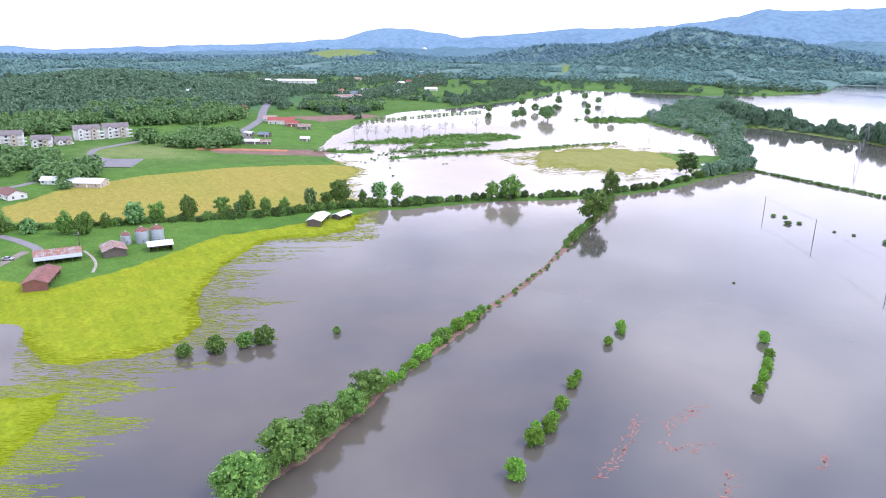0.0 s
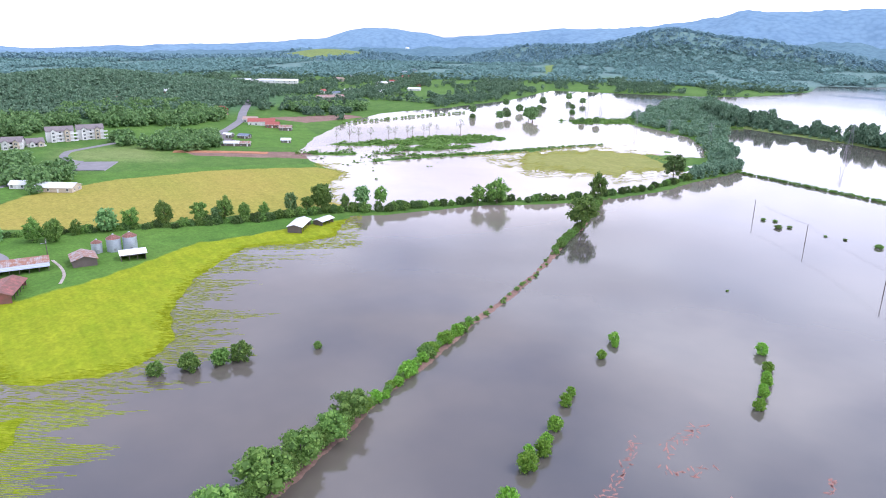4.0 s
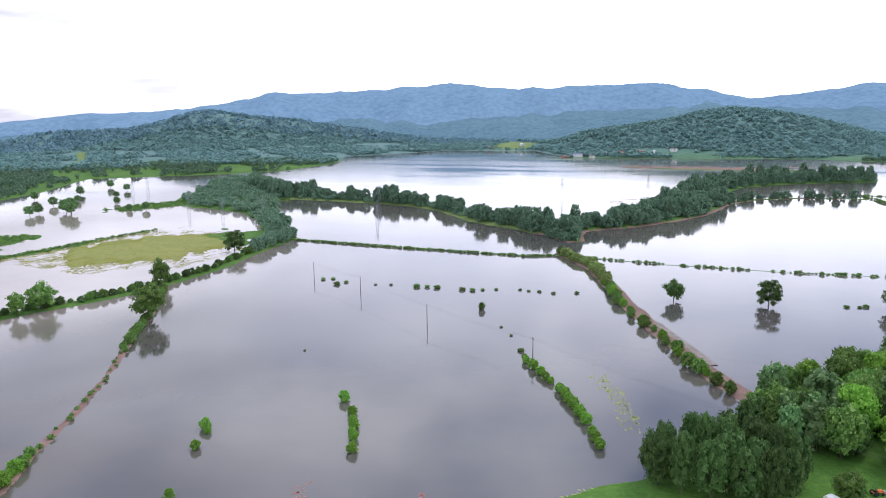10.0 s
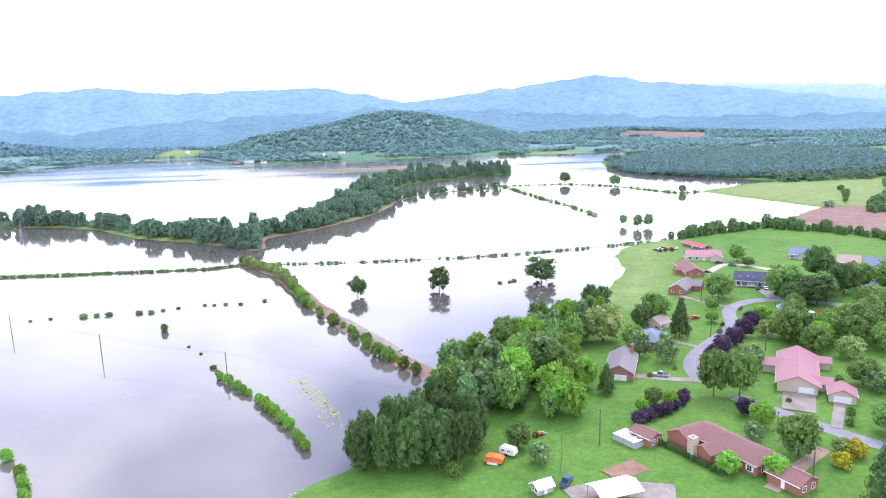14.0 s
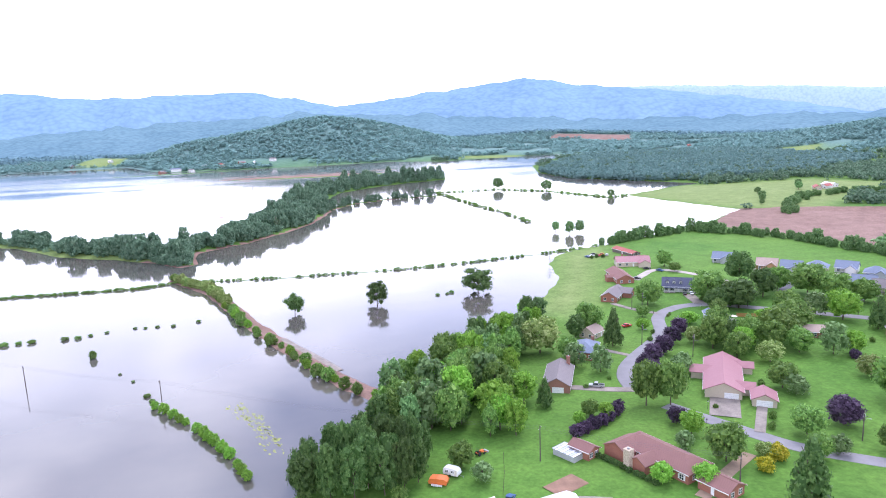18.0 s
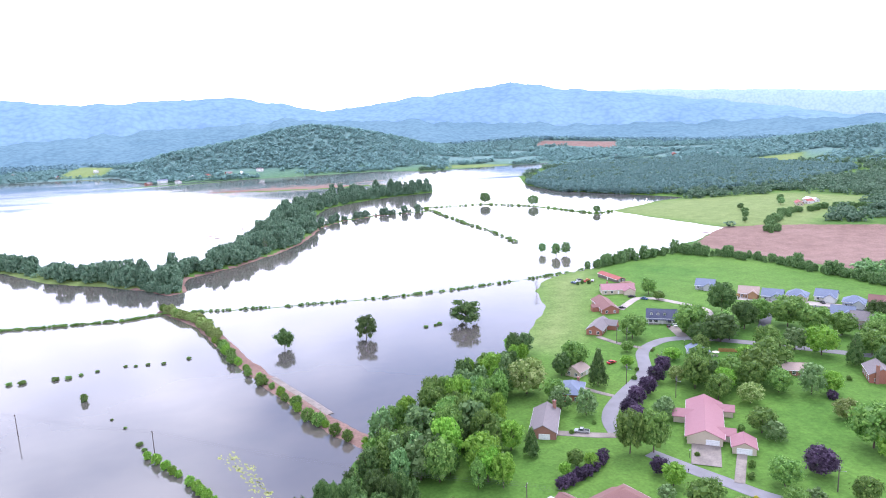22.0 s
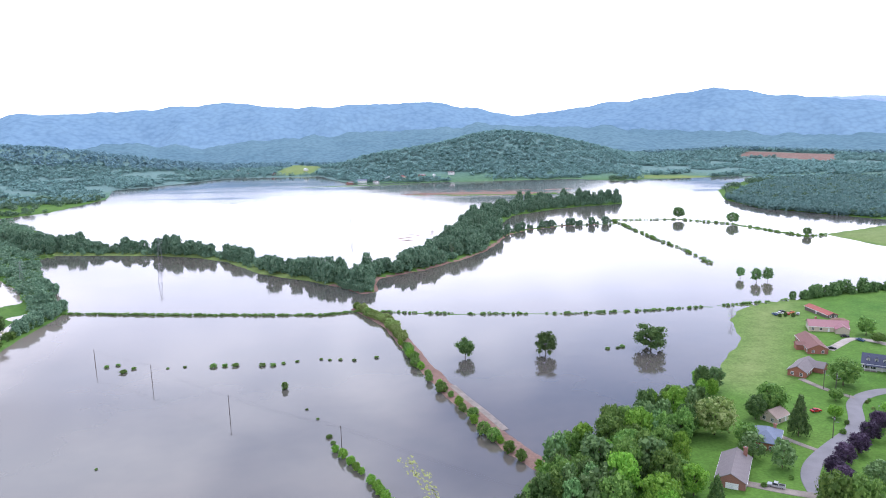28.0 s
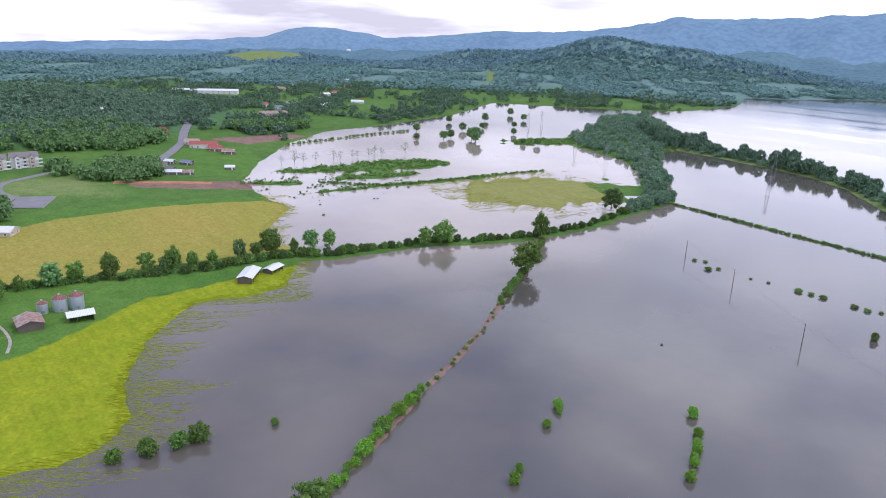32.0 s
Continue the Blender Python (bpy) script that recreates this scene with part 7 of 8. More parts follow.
# ---------------------------------------------------------------- vehicles
def car(x, y, heading, paint, words, kind="sedan"):
    """A parked car: body, glass house, four wheels, lamps, bumpers."""
    name = {"sedan": "car", "pickup": "pickup_truck", "van": "van"}[kind]
    t = thing(name, at_ground(x, y, heading, -0.12), words, "car" if kind == "sedan" else "pickup truck", "parked vehicles")
    L, W = (4.7, 1.8) if kind == "sedan" else (5.6, 1.95)
    low = [(-L / 2, 0.35), (L / 2, 0.35), (L / 2, 0.75), (L / 2 - 0.15, 0.9), (L / 2 - 1.3, 1.0), (-L / 2 + 0.1, 1.0), (-L / 2, 0.9)]
    part("body", prism(low, -W / 2, W / 2), paint, t)
    top = [(-1.5, 1.0), (1.0, 1.0), (0.35, 1.45), (-1.0, 1.45)] if kind == "sedan" else [(-0.7, 1.0), (1.35, 1.0), (0.7, 1.75), (-0.5, 1.75)]
    part("windows", prism(top, -W / 2 + 0.12, W / 2 - 0.12), GLASS, t)
    xs = [q[0] for q in top]
    part("roof", box(top[3][0] - 0.05, top[2][0] + 0.05, -W / 2 + 0.1, W / 2 - 0.1, top[2][1] - 0.02, top[2][1] + 0.06), paint, t)
    if kind == "pickup":
        part("bed", box(-L / 2 + 0.15, -0.85, -W / 2 + 0.12, W / 2 - 0.12, 1.003, 1.012), BLACK_PAINT, t)
        for yy in (-W / 2, W / 2 - 0.1):
            part("bed_side", box(-L / 2 + 0.05, -0.75, yy, yy + 0.1, 1.003, 1.2), paint, t)
        part("tailgate", box(-L / 2, -L / 2 + 0.1, -W / 2 + 0.1, W / 2 - 0.1, 1.003, 1.2), paint, t)
    for wx in (-L / 2 + 0.95, L / 2 - 0.95):
        for s in (-1, 1):
            bm = tube(0.34, 0.34, -0.11, 0.11, 14)
            bm.transform(Matrix.Rotation(math.pi / 2, 4, 'X'))
            bmesh.ops.translate(bm, vec=(wx, s * (W / 2 - 0.08), 0.34), verts=bm.verts)
            wh = part("wheel", bm, RUBBER, t)
            bm = tube(0.2, 0.18, -0.12, 0.12, 10)
            bm.transform(Matrix.Rotation(math.pi / 2, 4, 'X'))
            bmesh.ops.translate(bm, vec=(wx, s * (W / 2 - 0.06), 0.34), verts=bm.verts)
            part("rim", bm, CHROME, wh)
    for s in (-1, 1):
        part("headlight", box(L / 2 - 0.12, L / 2 + 0.02, s * (W / 2 - 0.3) - 0.18, s * (W / 2 - 0.3) + 0.18, 0.62, 0.78), WHITE, t)
        part("tail_light", box(-L / 2 - 0.02, -L / 2 + 0.06, s * (W / 2 - 0.25) - 0.14, s * (W / 2 - 0.25) + 0.14, 0.68, 0.86), RED_PAINT, t)
    for xx in (-L / 2 - 0.08, L / 2 - 0.02):
        part("bumper", box(xx, xx + 0.1, -W / 2 + 0.05, W / 2 - 0.05, 0.38, 0.56), CHROME if kind == "pickup" else BLACK_PAINT, t)
    return t


car(100.5, 225.6, 150, SILVER_PAINT, "silver pickup truck parked on a concrete drive", "pickup")
car(46.9, 160.2, 55, BLUE_PAINT, "blue pickup truck parked on a lawn", "pickup")
car(209.5, 394, -15, BLACK_PAINT, "black car parked beside a house")
car(192, 373.5, -20, BLACK_PAINT, "dark car parked beside a brick house")
car(214, 386, -60, BLUE_PAINT, "dark blue car on a gravel drive")
car(198.2, 330.5, 62, BLACK_PAINT, "black car before a garage")
car(201.8, 329.6, 62, WHITE, "white car before a garage")
car(206.5, 331, 40, BLACK_PAINT, "dark car beside a garage")
car(144, 289.5, 15, RED_PAINT, "red car parked on grass")
car(-322.2, -0.4, 60, SILVER_PAINT, "silver car on a farm drive")
car(236, 223, 40, BLUE_PAINT, "dark blue car beside a brick house")
for k, (x, y) in enumerate(((283, 345), (303, 338), (320, 318), (268, 378))):
    car(x, y, 40 + 30 * k, (WHITE, BLACK_PAINT, SILVER_PAINT, BLACK_PAINT)[k], ("white", "black", "silver", "black")[k] + " car beside the new houses")

# camper, tarped trailer and tractor on the lawn
cp = thing("camper_trailer", at_ground(35.6, 178.4, -40, -0.1), "small white camper trailer with a curved roof", "camper")
body = [(-2.4, 0.5), (2.2, 0.5), (2.5, 1.1), (2.2, 2.1), (1.5, 2.55), (-1.6, 2.6), (-2.3, 2.2), (-2.5, 1.2)]
part("shell", prism(body, -1.05, 1.05), WHITE, cp)
for xx in (-1.2, 0.6):
    wd = window(cp, xx, -1.05, 1.3, 0.9, 0.6, "-y")
part("door", box(1.3, 1.95, -1.1, -1.04, 0.55, 2.2), CREAM, cp)
part("roof_vent", box(-0.4, 0.3, -0.3, 0.3, 2.55, 2.72), WHITE, cp)
for s in (-1, 1):
    bm = tube(0.33, 0.33, -0.1, 0.1, 12)
    bm.transform(Matrix.Rotation(math.pi / 2, 4, 'X'))
    bmesh.ops.translate(bm, vec=(-0.2, s * 1.0, 0.33), verts=bm.verts)
    part("wheel", bm, RUBBER, cp)
part("drawbar", rod((2.4, 0, 0.5), (3.6, 0, 0.45), 0.06, 6), STEEL, cp)
part("jockey_leg", rod((3.5, 0, 0.0), (3.5, 0, 0.5), 0.05, 6), STEEL, cp)
tp = thing("tarped_trailer", at_ground(31.0, 175.2, -28, -0.05), "trailer covered by an orange tarpaulin", "trailer")
bm = prism([(-2.6, 0.45), (2.6, 0.45), (2.7, 1.5), (2.0, 2.0), (-0.2, 2.15), (-2.2, 1.9), (-2.7, 1.3)], -1.3, 1.3)
bmesh.ops.subdivide_edges(bm, edges=bm.edges[:], cuts=2)
for v in bm.verts:
    v.co += Vector(noise.noise_vector(v.co * 1.7)) * 0.14
part("tarpaulin", bm, TARP_ORANGE, tp)
part("bed", box(-2.5, 2.5, -1.1, 1.1, 0.35, 0.5), STEEL, tp)
part("ramp_board", box(-1.6, 1.4, -1.9, -1.45, 0.12, 0.55), TIN_WHITE, tp)
for s in (-1, 1):
    bm = tube(0.35, 0.35, -0.1, 0.1, 12)
    bm.transform(Matrix.Rotation(math.pi / 2, 4, 'X'))
    bmesh.ops.translate(bm, vec=(-0.3, s * 1.15, 0.35), verts=bm.verts)
    part("wheel", bm, RUBBER, tp)
tr = thing("garden_tractor", at_ground(46.2, 188.0, 30, -0.02), "small orange tractor parked on a lawn", "tractor")
part("bonnet", box(0.2, 1.5, -0.45, 0.45, 0.7, 1.25, None, 0.08), TARP_ORANGE, tr)
part("seat", box(-0.9, -0.3, -0.3, 0.3, 0.9, 1.4, None, 0.06), BLACK_PAINT, tr)
part("fender", box(-1.2, -0.1, -0.85, 0.85, 0.75, 0.9), TARP_ORANGE, tr)
part("loader_arm", rod((0.4, -0.6, 0.9), (2.6, -0.6, 0.4), 0.08, 5), TARP_ORANGE, tr)
part("loader_arm", rod((0.4, 0.6, 0.9), (2.6, 0.6, 0.4), 0.08, 5), TARP_ORANGE, tr)
part("bucket", box(2.4, 3.0, -0.9, 0.9, 0.05, 0.55), STEEL, tr)
part("roll_bar", rod((-0.9, 0.6, 0.9), (-0.9, 0.6, 2.1), 0.05, 5, rod((-0.9, -0.6, 0.9), (-0.9, -0.6, 2.1), 0.05, 5, rod((-0.9, -0.6, 2.1), (-0.9, 0.6, 2.1), 0.05, 5))), BLACK_PAINT, tr)
for wx, r in ((-0.7, 0.6), (1.2, 0.4)):
    for s in (-1, 1):
        bm = tube(r, r, -0.14, 0.14, 14)
        bm.transform(Matrix.Rotation(math.pi / 2, 4, 'X'))
        bmesh.ops.translate(bm, vec=(wx, s * 0.75, r), verts=bm.verts)
        part("wheel", bm, RUBBER, tr)


# ---------------------------------------------------------------- poles, wires, pylons
def utility_pole(x, y, h, heading, words, z=None, light=False):
    t = thing("utility_pole", pose(x, y, gz(x, y) if z is None else z, 0, 0, heading), words, "utility pole", "utility poles")
    part("pole", tube(0.2, 0.13, -0.6, h, 8), POLE_WOOD, t)
    arm = part("crossarm", box(-1.2, 1.2, -0.06, 0.06, h - 0.75, h - 0.6), POLE_WOOD, t)
    for k in (-1.1, 0.0, 1.1):
        part("insulator", tube(0.06, 0.04, h - 0.6, h - 0.4, 6, None, k, 0), WHITE, arm)
    if light:
        part("transformer", tube(0.28, 0.28, h - 2.2, h - 1.2, 10, None, 0.42, 0), STEEL, t)
        lamp = part("lamp_arm", rod((0, 0, h - 2.6), (0, -1.5, h - 2.2), 0.04, 5), STEEL, t)
        part("lamp_head", box(-0.12, 0.12, -1.9, -1.4, h - 2.28, h - 2.14), STEEL, lamp)
    return t


LINE = [(-258, 392), (-216, 366), (-171, 339), (-115, 296), (-57, 262), (62, 178.6), (106, 148)]
for x, y in LINE[1:5]:
    utility_pole(x, y, 10.5, -55, "dark wooden utility pole standing in flood water", z=-0.8)
utility_pole(*LINE[5], 11.0, 55, "wooden utility pole on a lawn")
utility_pole(106, 148, 10.5, 55, "wooden utility pole beside a house")
utility_pole(-319, 26.6, 10, 0, "wooden farmyard utility pole", light=True)
for x, y in ((163, 311), (160, 316), (138, 263), (150, 243), (157, 163), (214, 299), (252, 270)):
    utility_pole(x, y, 9.5, 40, "wooden roadside utility pole with street lamp", light=True)


def cable(name, ends, r, words):
    t = thing(name, pose(0, 0, 0), words, "power line", "power lines")
    for off in (-1.1, 0.0, 1.1):
        for (ax, ay, az_), (bx, by, bz) in zip(ends, ends[1:]):
            d = math.hypot(bx - ax, by - ay)
            nx, ny = -(by - ay) / d * off, (bx - ax) / d * off
            bm, prev = bmesh.new(), None
            for k in range(13):
                q = k / 12
                p = (ax + (bx - ax) * q + nx, ay + (by - ay) * q + ny, az_ + (bz - az_) * q - 4 * q * (1 - q) * d * 0.018)
                ring = [bm.verts.new((p[0] - (by - ay) / d * r * math.cos(w), p[1] + (bx - ax) / d * r * math.cos(w), p[2] + r * math.sin(w))) for w in (0.5, 2.6, 4.7)]
                if prev:
                    for e in range(3):
                        bm.faces.new((prev[e], prev[(e + 1) % 3], ring[(e + 1) % 3], ring[e]))
                prev = ring
            part("wire", bm, WIRE, t)
    return t


cable("power_line", [(-216, 366, 9.4), (-171, 339, 9.4), (-115, 296, 9.4), (-57, 262, 9.4), (62, 178.6, gz(62, 178.6) + 10.6), (106, 148, gz(106, 148) + 10.1)], 0.016, "thin sagging power wires over the flood")


def pylon(x, y, h, words):
    """A lattice tower: four tapering legs, braces and three arms."""
    t = thing("pylon", pose(x, y, -0.5, 0, 0, 35), words, "pylon", "pylons")
    w = h * 0.09
    for sx in (-1, 1):
        for sy in (-1, 1):
            part("leg", rod((sx * w, sy * w, 0), (sx * w * 0.18, sy * w * 0.18, h), 0.07, 4), STEEL, t)
    lat = bmesh.new()
    for k in range(7):
        a, b = k / 7, (k + 1) / 7
        wa, wb = w * (1 - 0.82 * a), w * (1 - 0.82 * b)
        for p, q in (((-1, -1), (1, -1)), ((1, -1), (1, 1)), ((1, 1), (-1, 1)), ((-1, 1), (-1, -1))):
            rod((p[0] * wa, p[1] * wa, h * a), (q[0] * wb, q[1] * wb, h * b), 0.035, 3, lat)
            rod((q[0] * wa, q[1] * wa, h * a), (p[0] * wb, p[1] * wb, h * b), 0.035, 3, lat)
    part("bracing", lat, STEEL, t)
    for k in (0.72, 0.84, 0.96):
        part("arm", rod((-h * 0.16, 0, h * k), (h * 0.16, 0, h * k), 0.06, 4, rod((-h * 0.16, 0, h * k), (0, 0, h * k + 1.2), 0.06, 3, rod((h * 0.16, 0, h * k), (0, 0, h * k + 1.2), 0.06, 3))), STEEL, t)
    return t


for x, y, h in ((-404, 589, 20), (-445, 580, 19), (-515, 614, 19), (-332, 707, 21), (-690, 718, 20), (-690, 745, 20), (-276, 583, 17), (-151, 832, 21), (-60, 945, 20)):
    pylon(x, y, h, "grey lattice pylon standing in flood water")

# board fence by the road
fc = thing("board_fence", pose(199, 286, 0, 0, 0, -28), "orange-brown wooden board fence behind a house", "fence")
for k in range(44):
    x = k * 0.32
    z = gz(199 + x * math.cos(radians(-28)), 286 + x * math.sin(radians(-28)))
    part("board", box(x, x + 0.29, -0.02, 0.02, z - 0.1, z + 1.75), FENCE_WOOD, fc)
    if k % 8 == 0:
        part("post", box(x - 0.05, x + 0.07, 0.03, 0.14, z - 0.4, z + 1.85), FENCE_WOOD, fc)
wf = thing("wire_fence", pose(0, 0, 0), "thin wire fence across the lawns", "fence")
for k, (x, y) in enumerate(along([(46, 163), (50, 175), (53, 186)], 2.4, 0, 3)):
    part("post", tube(0.06, 0.06, gz(x, y) - 0.3, gz(x, y) + 1.2, 6, None, x, y), POLE_WOOD, wf)
pm = thing("soil_heap", pose(222, 425, gz(222, 425)), "heap of red-brown soil on grass", "soil heap")
bm = bmesh.new()
bmesh.ops.create_icosphere(bm, subdivisions=3, radius=1.0)
for v in bm.verts:
    v.co = Vector((v.co.x * 6, v.co.y * 4.5, max(-0.3, v.co.z * 2.4))) * (1 + 0.18 * noise.noise(v.co * 2.3))
part("heap", bm, SOIL, pm)


# ---------------------------------------------------------------- what floats on the flood
def mats(name, spots, material, label, category, thick=0.04, ragged=0.55):
    """Ragged floating mats: x, y, length, width, turn."""
    verts, faces = [], []
    rng = random.Random(len(spots) + 3)
    for x, y, a, b, turn in spots:
        n = 18
        c, s = math.cos(radians(turn)), math.sin(radians(turn))
        o = len(verts)
        ph = rng.uniform(0, 9)
        for zz in (0.0, thick):
            for i in range(n):
                t = 6.2832 * i / n
                r = 1 - ragged * (0.5 + 0.5 * math.sin(3 * t + ph) * math.cos(5 * t - ph * 1.7)) + rng.uniform(-0.14, 0.14)
                u, v = a * r * math.cos(t), b * r * math.sin(t)
                verts.append((x + u * c - v * s, y + u * s + v * c, zz - 0.01))
        for i in range(n):
            faces.append((o + i, o + (i + 1) % n, o + n + (i + 1) % n, o + n + i))
        faces.append(tuple(o + n + i for i in range(n)))
    return tagged(raw(name, verts, faces, material), label, category, kind="stuff")


DEBRIS = plain("red_debris", (0.33, 0.17, 0.14), 0.95, vary=0.3, scale=0.6)
SCUM = plain("green_scum", (0.30, 0.33, 0.10), 0.9, vary=0.3, scale=0.5)
mr = random.Random(5)
spots = []
for line, wd in (([(-84, 102.9), (-90, 117), (-97.8, 131.1)], 1.5), ([(-90.2, 133), (-92, 142), (-93, 150)], 2.2), ([(-79.2, 136.3), (-82, 130), (-86, 127)], 1.8), ([(-64, 121), (-67.2, 126.1), (-70, 131)], 1.5),
                 ([(-60, 150), (-62, 156)], 0.8), ([(-45, 152), (-47, 158)], 0.8)):
    for x, y in along(line, 0.55, wd * 1.0, mr.randint(0, 99)):
        spots.append((x, y, mr.uniform(0.5, 1.7), mr.uniform(0.12, 0.4), mr.uniform(40, 170)))
mats("debris_mats", spots, DEBRIS, "reddish floating crop debris on the flood", "debris")
spots = [(x, y, mr.uniform(0.5, 1.5), mr.uniform(0.2, 0.6), mr.uniform(90, 140)) for x, y in along([(-31, 254), (-22, 237), (-14, 212)], 0.35, 3.0, 4)]
spots += [(x, y, mr.uniform(0.4, 1.1), mr.uniform(0.2, 0.4), mr.uniform(0, 180)) for x, y in along([(-52, 126), (-47, 138), (-34, 156), (-20, 172)], 1.0, 2.2, 5)]
mats("scum_mats", spots, SCUM, "yellow-green plant scum on the water", "scum")
spots = [(mr.uniform(-130, 190), mr.uniform(1270, 1390), mr.uniform(8, 34), mr.uniform(1.5, 5), mr.uniform(-12, 14)) for _ in range(70)]
spots += [(mr.uniform(-90, -45), mr.uniform(780, 850), mr.uniform(2, 10), mr.uniform(1, 3), mr.uniform(-20, 30)) for _ in range(30)]
spots += [(x, y, mr.uniform(6, 22), mr.uniform(1, 3), mr.uniform(-30, 10)) for x, y in along([(370, 560), (415, 600), (440, 560)], 5, 14, 8)]
spots += [(x, y, mr.uniform(3, 10), mr.uniform(0.7, 2), mr.uniform(60, 100)) for x, y in along([(-350, 490), (-380, 500), (-395, 480)], 4, 8, 9)]
mats("mud_bars", spots, plain("wet_mud", (0.30, 0.19, 0.15), 0.7, vary=0.25, scale=0.1), "long brown mud bars in the shallows", "mud")


# drowned crop standing out of the shallows in rows
def crop_rows(name, outline, turn, row, material, label, n, seed, tall=0.14):
    rng = np.random.default_rng(seed)
    fx, fy = np.array(outline, float).T
    x, y = rng.uniform(fx.min(), fx.max(), n), rng.uniform(fy.min(), fy.max(), n)
    c, s = math.cos(radians(turn)), math.sin(radians(turn))
    v = np.round((-x * s + y * c) / row) * row + rng.normal(0, row * 0.10, n)
    u = x * c + y * s
    x, y = u * c - v * s, u * s + v * c
    z = land_height(x, y)
    k = np.round(v / row)
    reach = 0.42 + 0.22 * np.sin(k * 0.21) * np.sin(k * 0.057 + 1) + 0.08 * np.sin(k * 0.83) + 0.14 * (np.abs(np.sin(k * 12.9898) * 43758.5) % 1.0)
    reach = np.clip(reach, 0, 1)
    ok = (to_polygon(x, y, outline) > 0) & (z > -0.12 - 1.0 * reach ** 1.6 * (1 + 0.5 * wobble(u, v, 40, 3)) + 0.7 * rng.random(n) ** 1.5)
    ok &= z < 0.05 + 0.35 * rng.random(n)
    ok &= wobble(u / 9, v, 3.0, 1) + 0.6 * wobble(u, v, 26, 3) + rng.normal(0, 0.5, n) > -0.7 + 0.5 * np.clip(-z, 0, 1)
    x, y, z = x[ok], y[ok], z[ok]
    verts, faces = [], []
    for i in range(len(x)):
        a, b, h = rng.uniform(0.5, 1.9), rng.uniform(0.08, 0.26), tall * rng.uniform(0.5, 1)
        o = len(verts)
        zz = max(z[i], 0.0)
        for du, dv, dz in ((-a, -b, 0), (a, -b, 0), (a * 0.8, 0, h * 0.5), (0, 0.05, h), (-a * 0.8, 0, h * 0.5), (a, b, 0), (-a, b, 0)):
            verts.append((x[i] + du * c - dv * s, y[i] + du * s + dv * c, zz + dz - 0.02))
        faces += [(o, o + 1, o + 2, o + 3, o + 4), (o + 5, o + 6, o + 4, o + 3, o + 2)]
    return tagged(raw(name, verts, faces, material), label, "crop", kind="stuff")


CROP = leafy("crop_lime", (0.19, 0.25, 0.01), (0.255, 0.31, 0.014), (0.32, 0.365, 0.022), 0.0)
crop_rows("drowned_crop", CROP_NORTH, 62, 0.7, CROP, "yellow-green crop rows drowning in the flood", 72000, 3)
crop_rows("drowned_crop_south", CROP_SOUTH, 62, 0.7, CROP, "yellow-green crop rows drowning in the flood", 60000, 4)
# small things about the suburb
tree("bare", 161, 437, 9, 6, "on the edge of the flood")
for k, (x, y, a) in enumerate(((196, 448, 20), (200, 446, 80), (204, 449, 40), (199, 452, 10), (206, 445, 60), (192, 446, 100))):
    car(x, y, a, (WHITE, RED_PAINT, TARP_ORANGE, BLACK_PAINT, SILVER_PAINT, BLUE_PAINT)[k], ("white", "red", "orange", "black", "silver", "blue")[k] + " old car standing in a yard of scrap")
for x, y, s in ((197, 442, 3), (201, 440, 2.6), (193, 441, 2.4)):
    bush("bushdark", x, y, s, s, "beside a scrap yard", "garden shrubs")


def pallet_stack(x, y, n, words):
    t = thing("timber_stack", at_ground(x, y, 35, 0), words, "timber stack", "timber stacks")
    for k in range(n):
        part("plank", box(-1.5, 1.5, -0.9, 0.9, 0.12 * k, 0.12 * k + 0.1), FENCE_WOOD, t)
    return t


for x, y, n in ((270, 372, 6), (266, 380, 8), (278, 372, 5), (262, 384, 4)):
    pallet_stack(x, y, n, "stack of new timber on building ground")


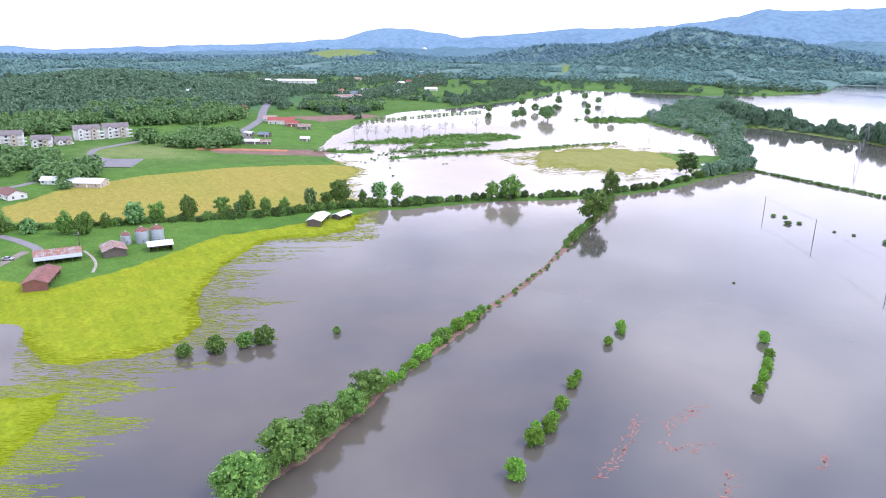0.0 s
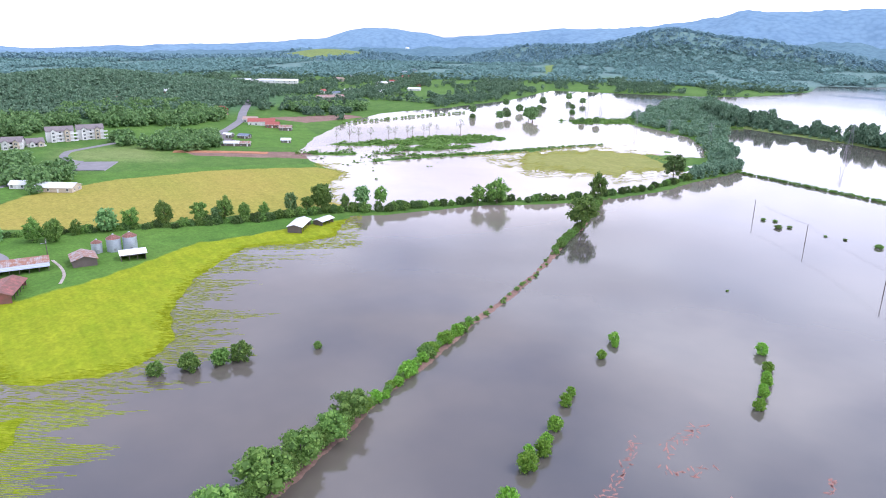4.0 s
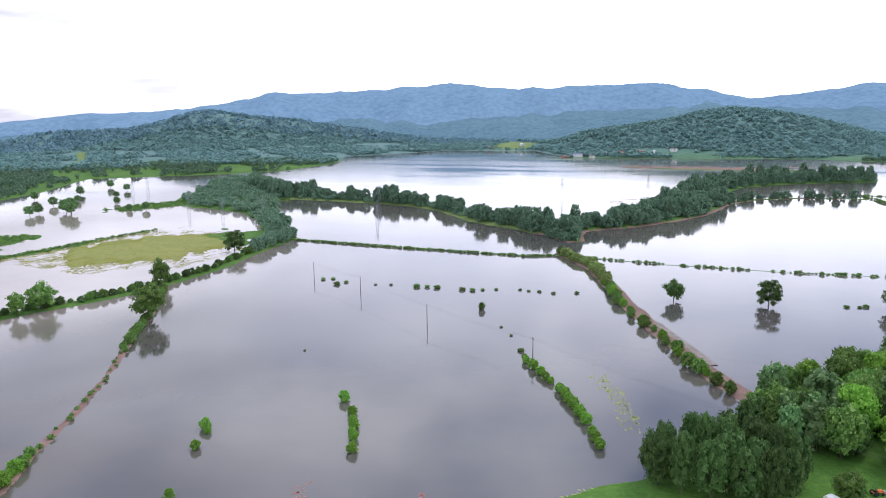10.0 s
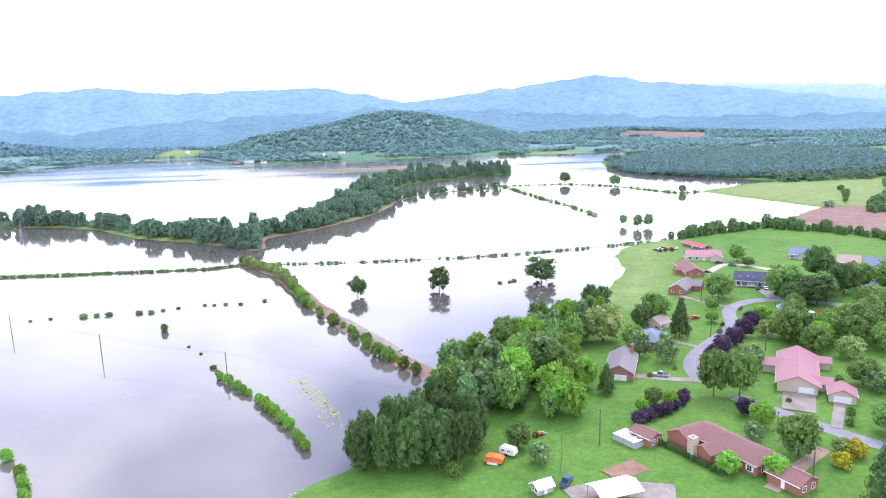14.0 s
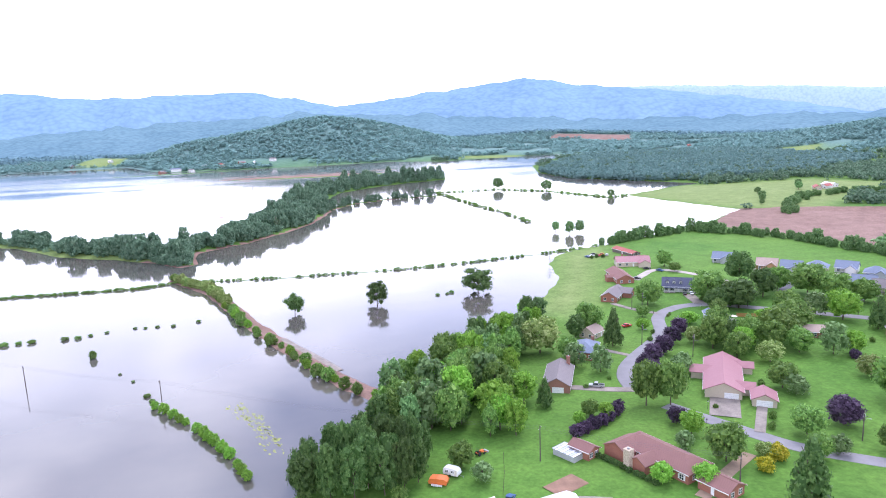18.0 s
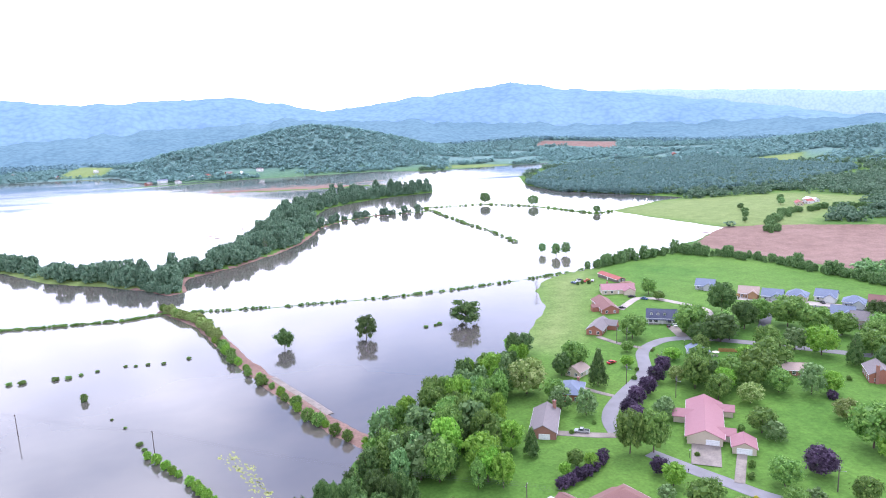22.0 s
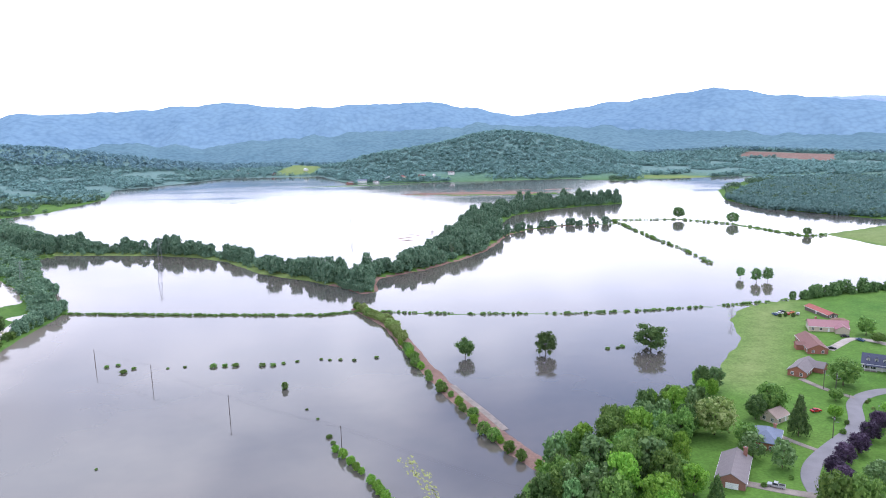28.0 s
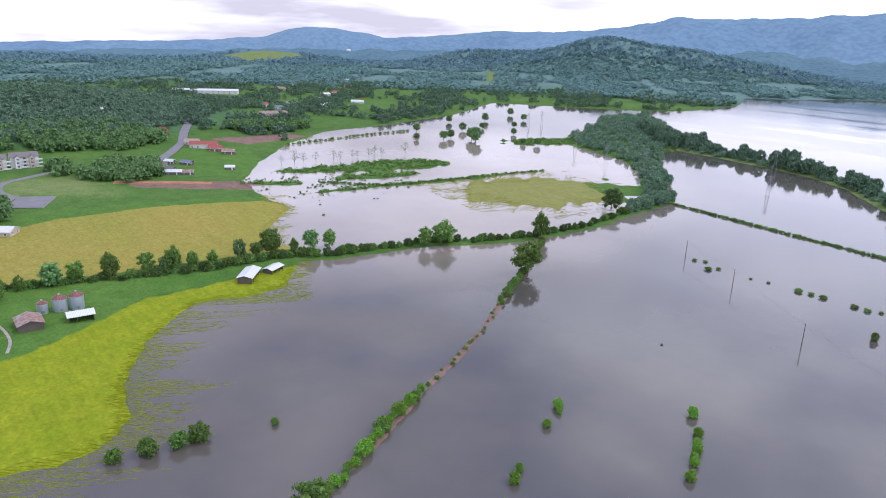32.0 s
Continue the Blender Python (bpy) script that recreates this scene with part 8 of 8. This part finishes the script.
def mailbox(x, y, words):
    t = thing("mailbox", at_ground(x, y, 20, 0), words, "mailbox", "mailboxes")
    part("post", box(-0.05, 0.05, -0.05, 0.05, -0.2, 1.05), POLE_WOOD, t)
    part("box", prism([(-0.25, 1.05), (0.25, 1.05), (0.25, 1.25), (0.15, 1.36), (-0.15, 1.36), (-0.25, 1.25)], -0.1, 0.1), BLACK_PAINT, t)
    return t


for x, y in ((115.5, 216), (133, 248), (121, 187), (166, 305), (201, 314)):
    mailbox(x, y, "black mailbox on a wooden post beside a road")


def lamp_post(x, y, words):
    t = thing("lamp_post", at_ground(x, y, 0, 0), words, "lamp post", "lamp posts")
    part("post", tube(0.07, 0.05, -0.2, 2.6, 8), BLACK_PAINT, t)
    part("lantern", tube(0.14, 0.2, 2.6, 3.0, 8), WHITE, t)
    part("cap", tube(0.24, 0.04, 3.0, 3.2, 8), BLACK_PAINT, t)
    return t


for x, y in ((169.5, 288), (127, 196), (189, 300)):
    lamp_post(x, y, "black garden lamp post with white lantern")
pt = thing("patio_set", at_ground(194, 281, 0, 0), "patio table with a cream parasol on a terrace", "patio table")
part("tabletop", tube(0.7, 0.7, 0.7, 0.76, 16), CREAM, pt)
part("pole", tube(0.04, 0.04, 0.0, 2.5, 6), STEEL, pt)
part("parasol", tube(1.7, 0.05, 2.1, 2.7, 12), CREAM, pt)
part("base", tube(0.3, 0.26, 0.0, 0.12, 10), STEEL, pt)
for k in range(4):
    a = k * math.pi / 2
    part("seat", box(-0.25, 0.25, -0.25, 0.25, 0.42, 0.47).copy() if False else box(1.1 * math.cos(a) - 0.25, 1.1 * math.cos(a) + 0.25, 1.1 * math.sin(a) - 0.25, 1.1 * math.sin(a) + 0.25, 0.0, 0.45), CREAM, pt)


RIPE = leafy("crop_ripe", (0.25, 0.27, 0.05), (0.31, 0.31, 0.07), (0.37, 0.345, 0.10), 0.0)
crop_rows("drowned_grain", [(-462, 345), (-458, 440), (-440, 515), (-385, 490), (-335, 455), (-300, 420), (-300, 352), (-360, 330)], 82, 1.1, RIPE, "ripe grain rows drowning in the shallows", 26000, 5, 0.2)
crop_rows("drowned_grain_west", [(-485, 170), (-485, 235), (-425, 250), (-360, 205), (-350, 178), (-420, 170)], 82, 1.1, RIPE, "ripe grain rows drowning at the field edge", 16000, 6, 0.2)
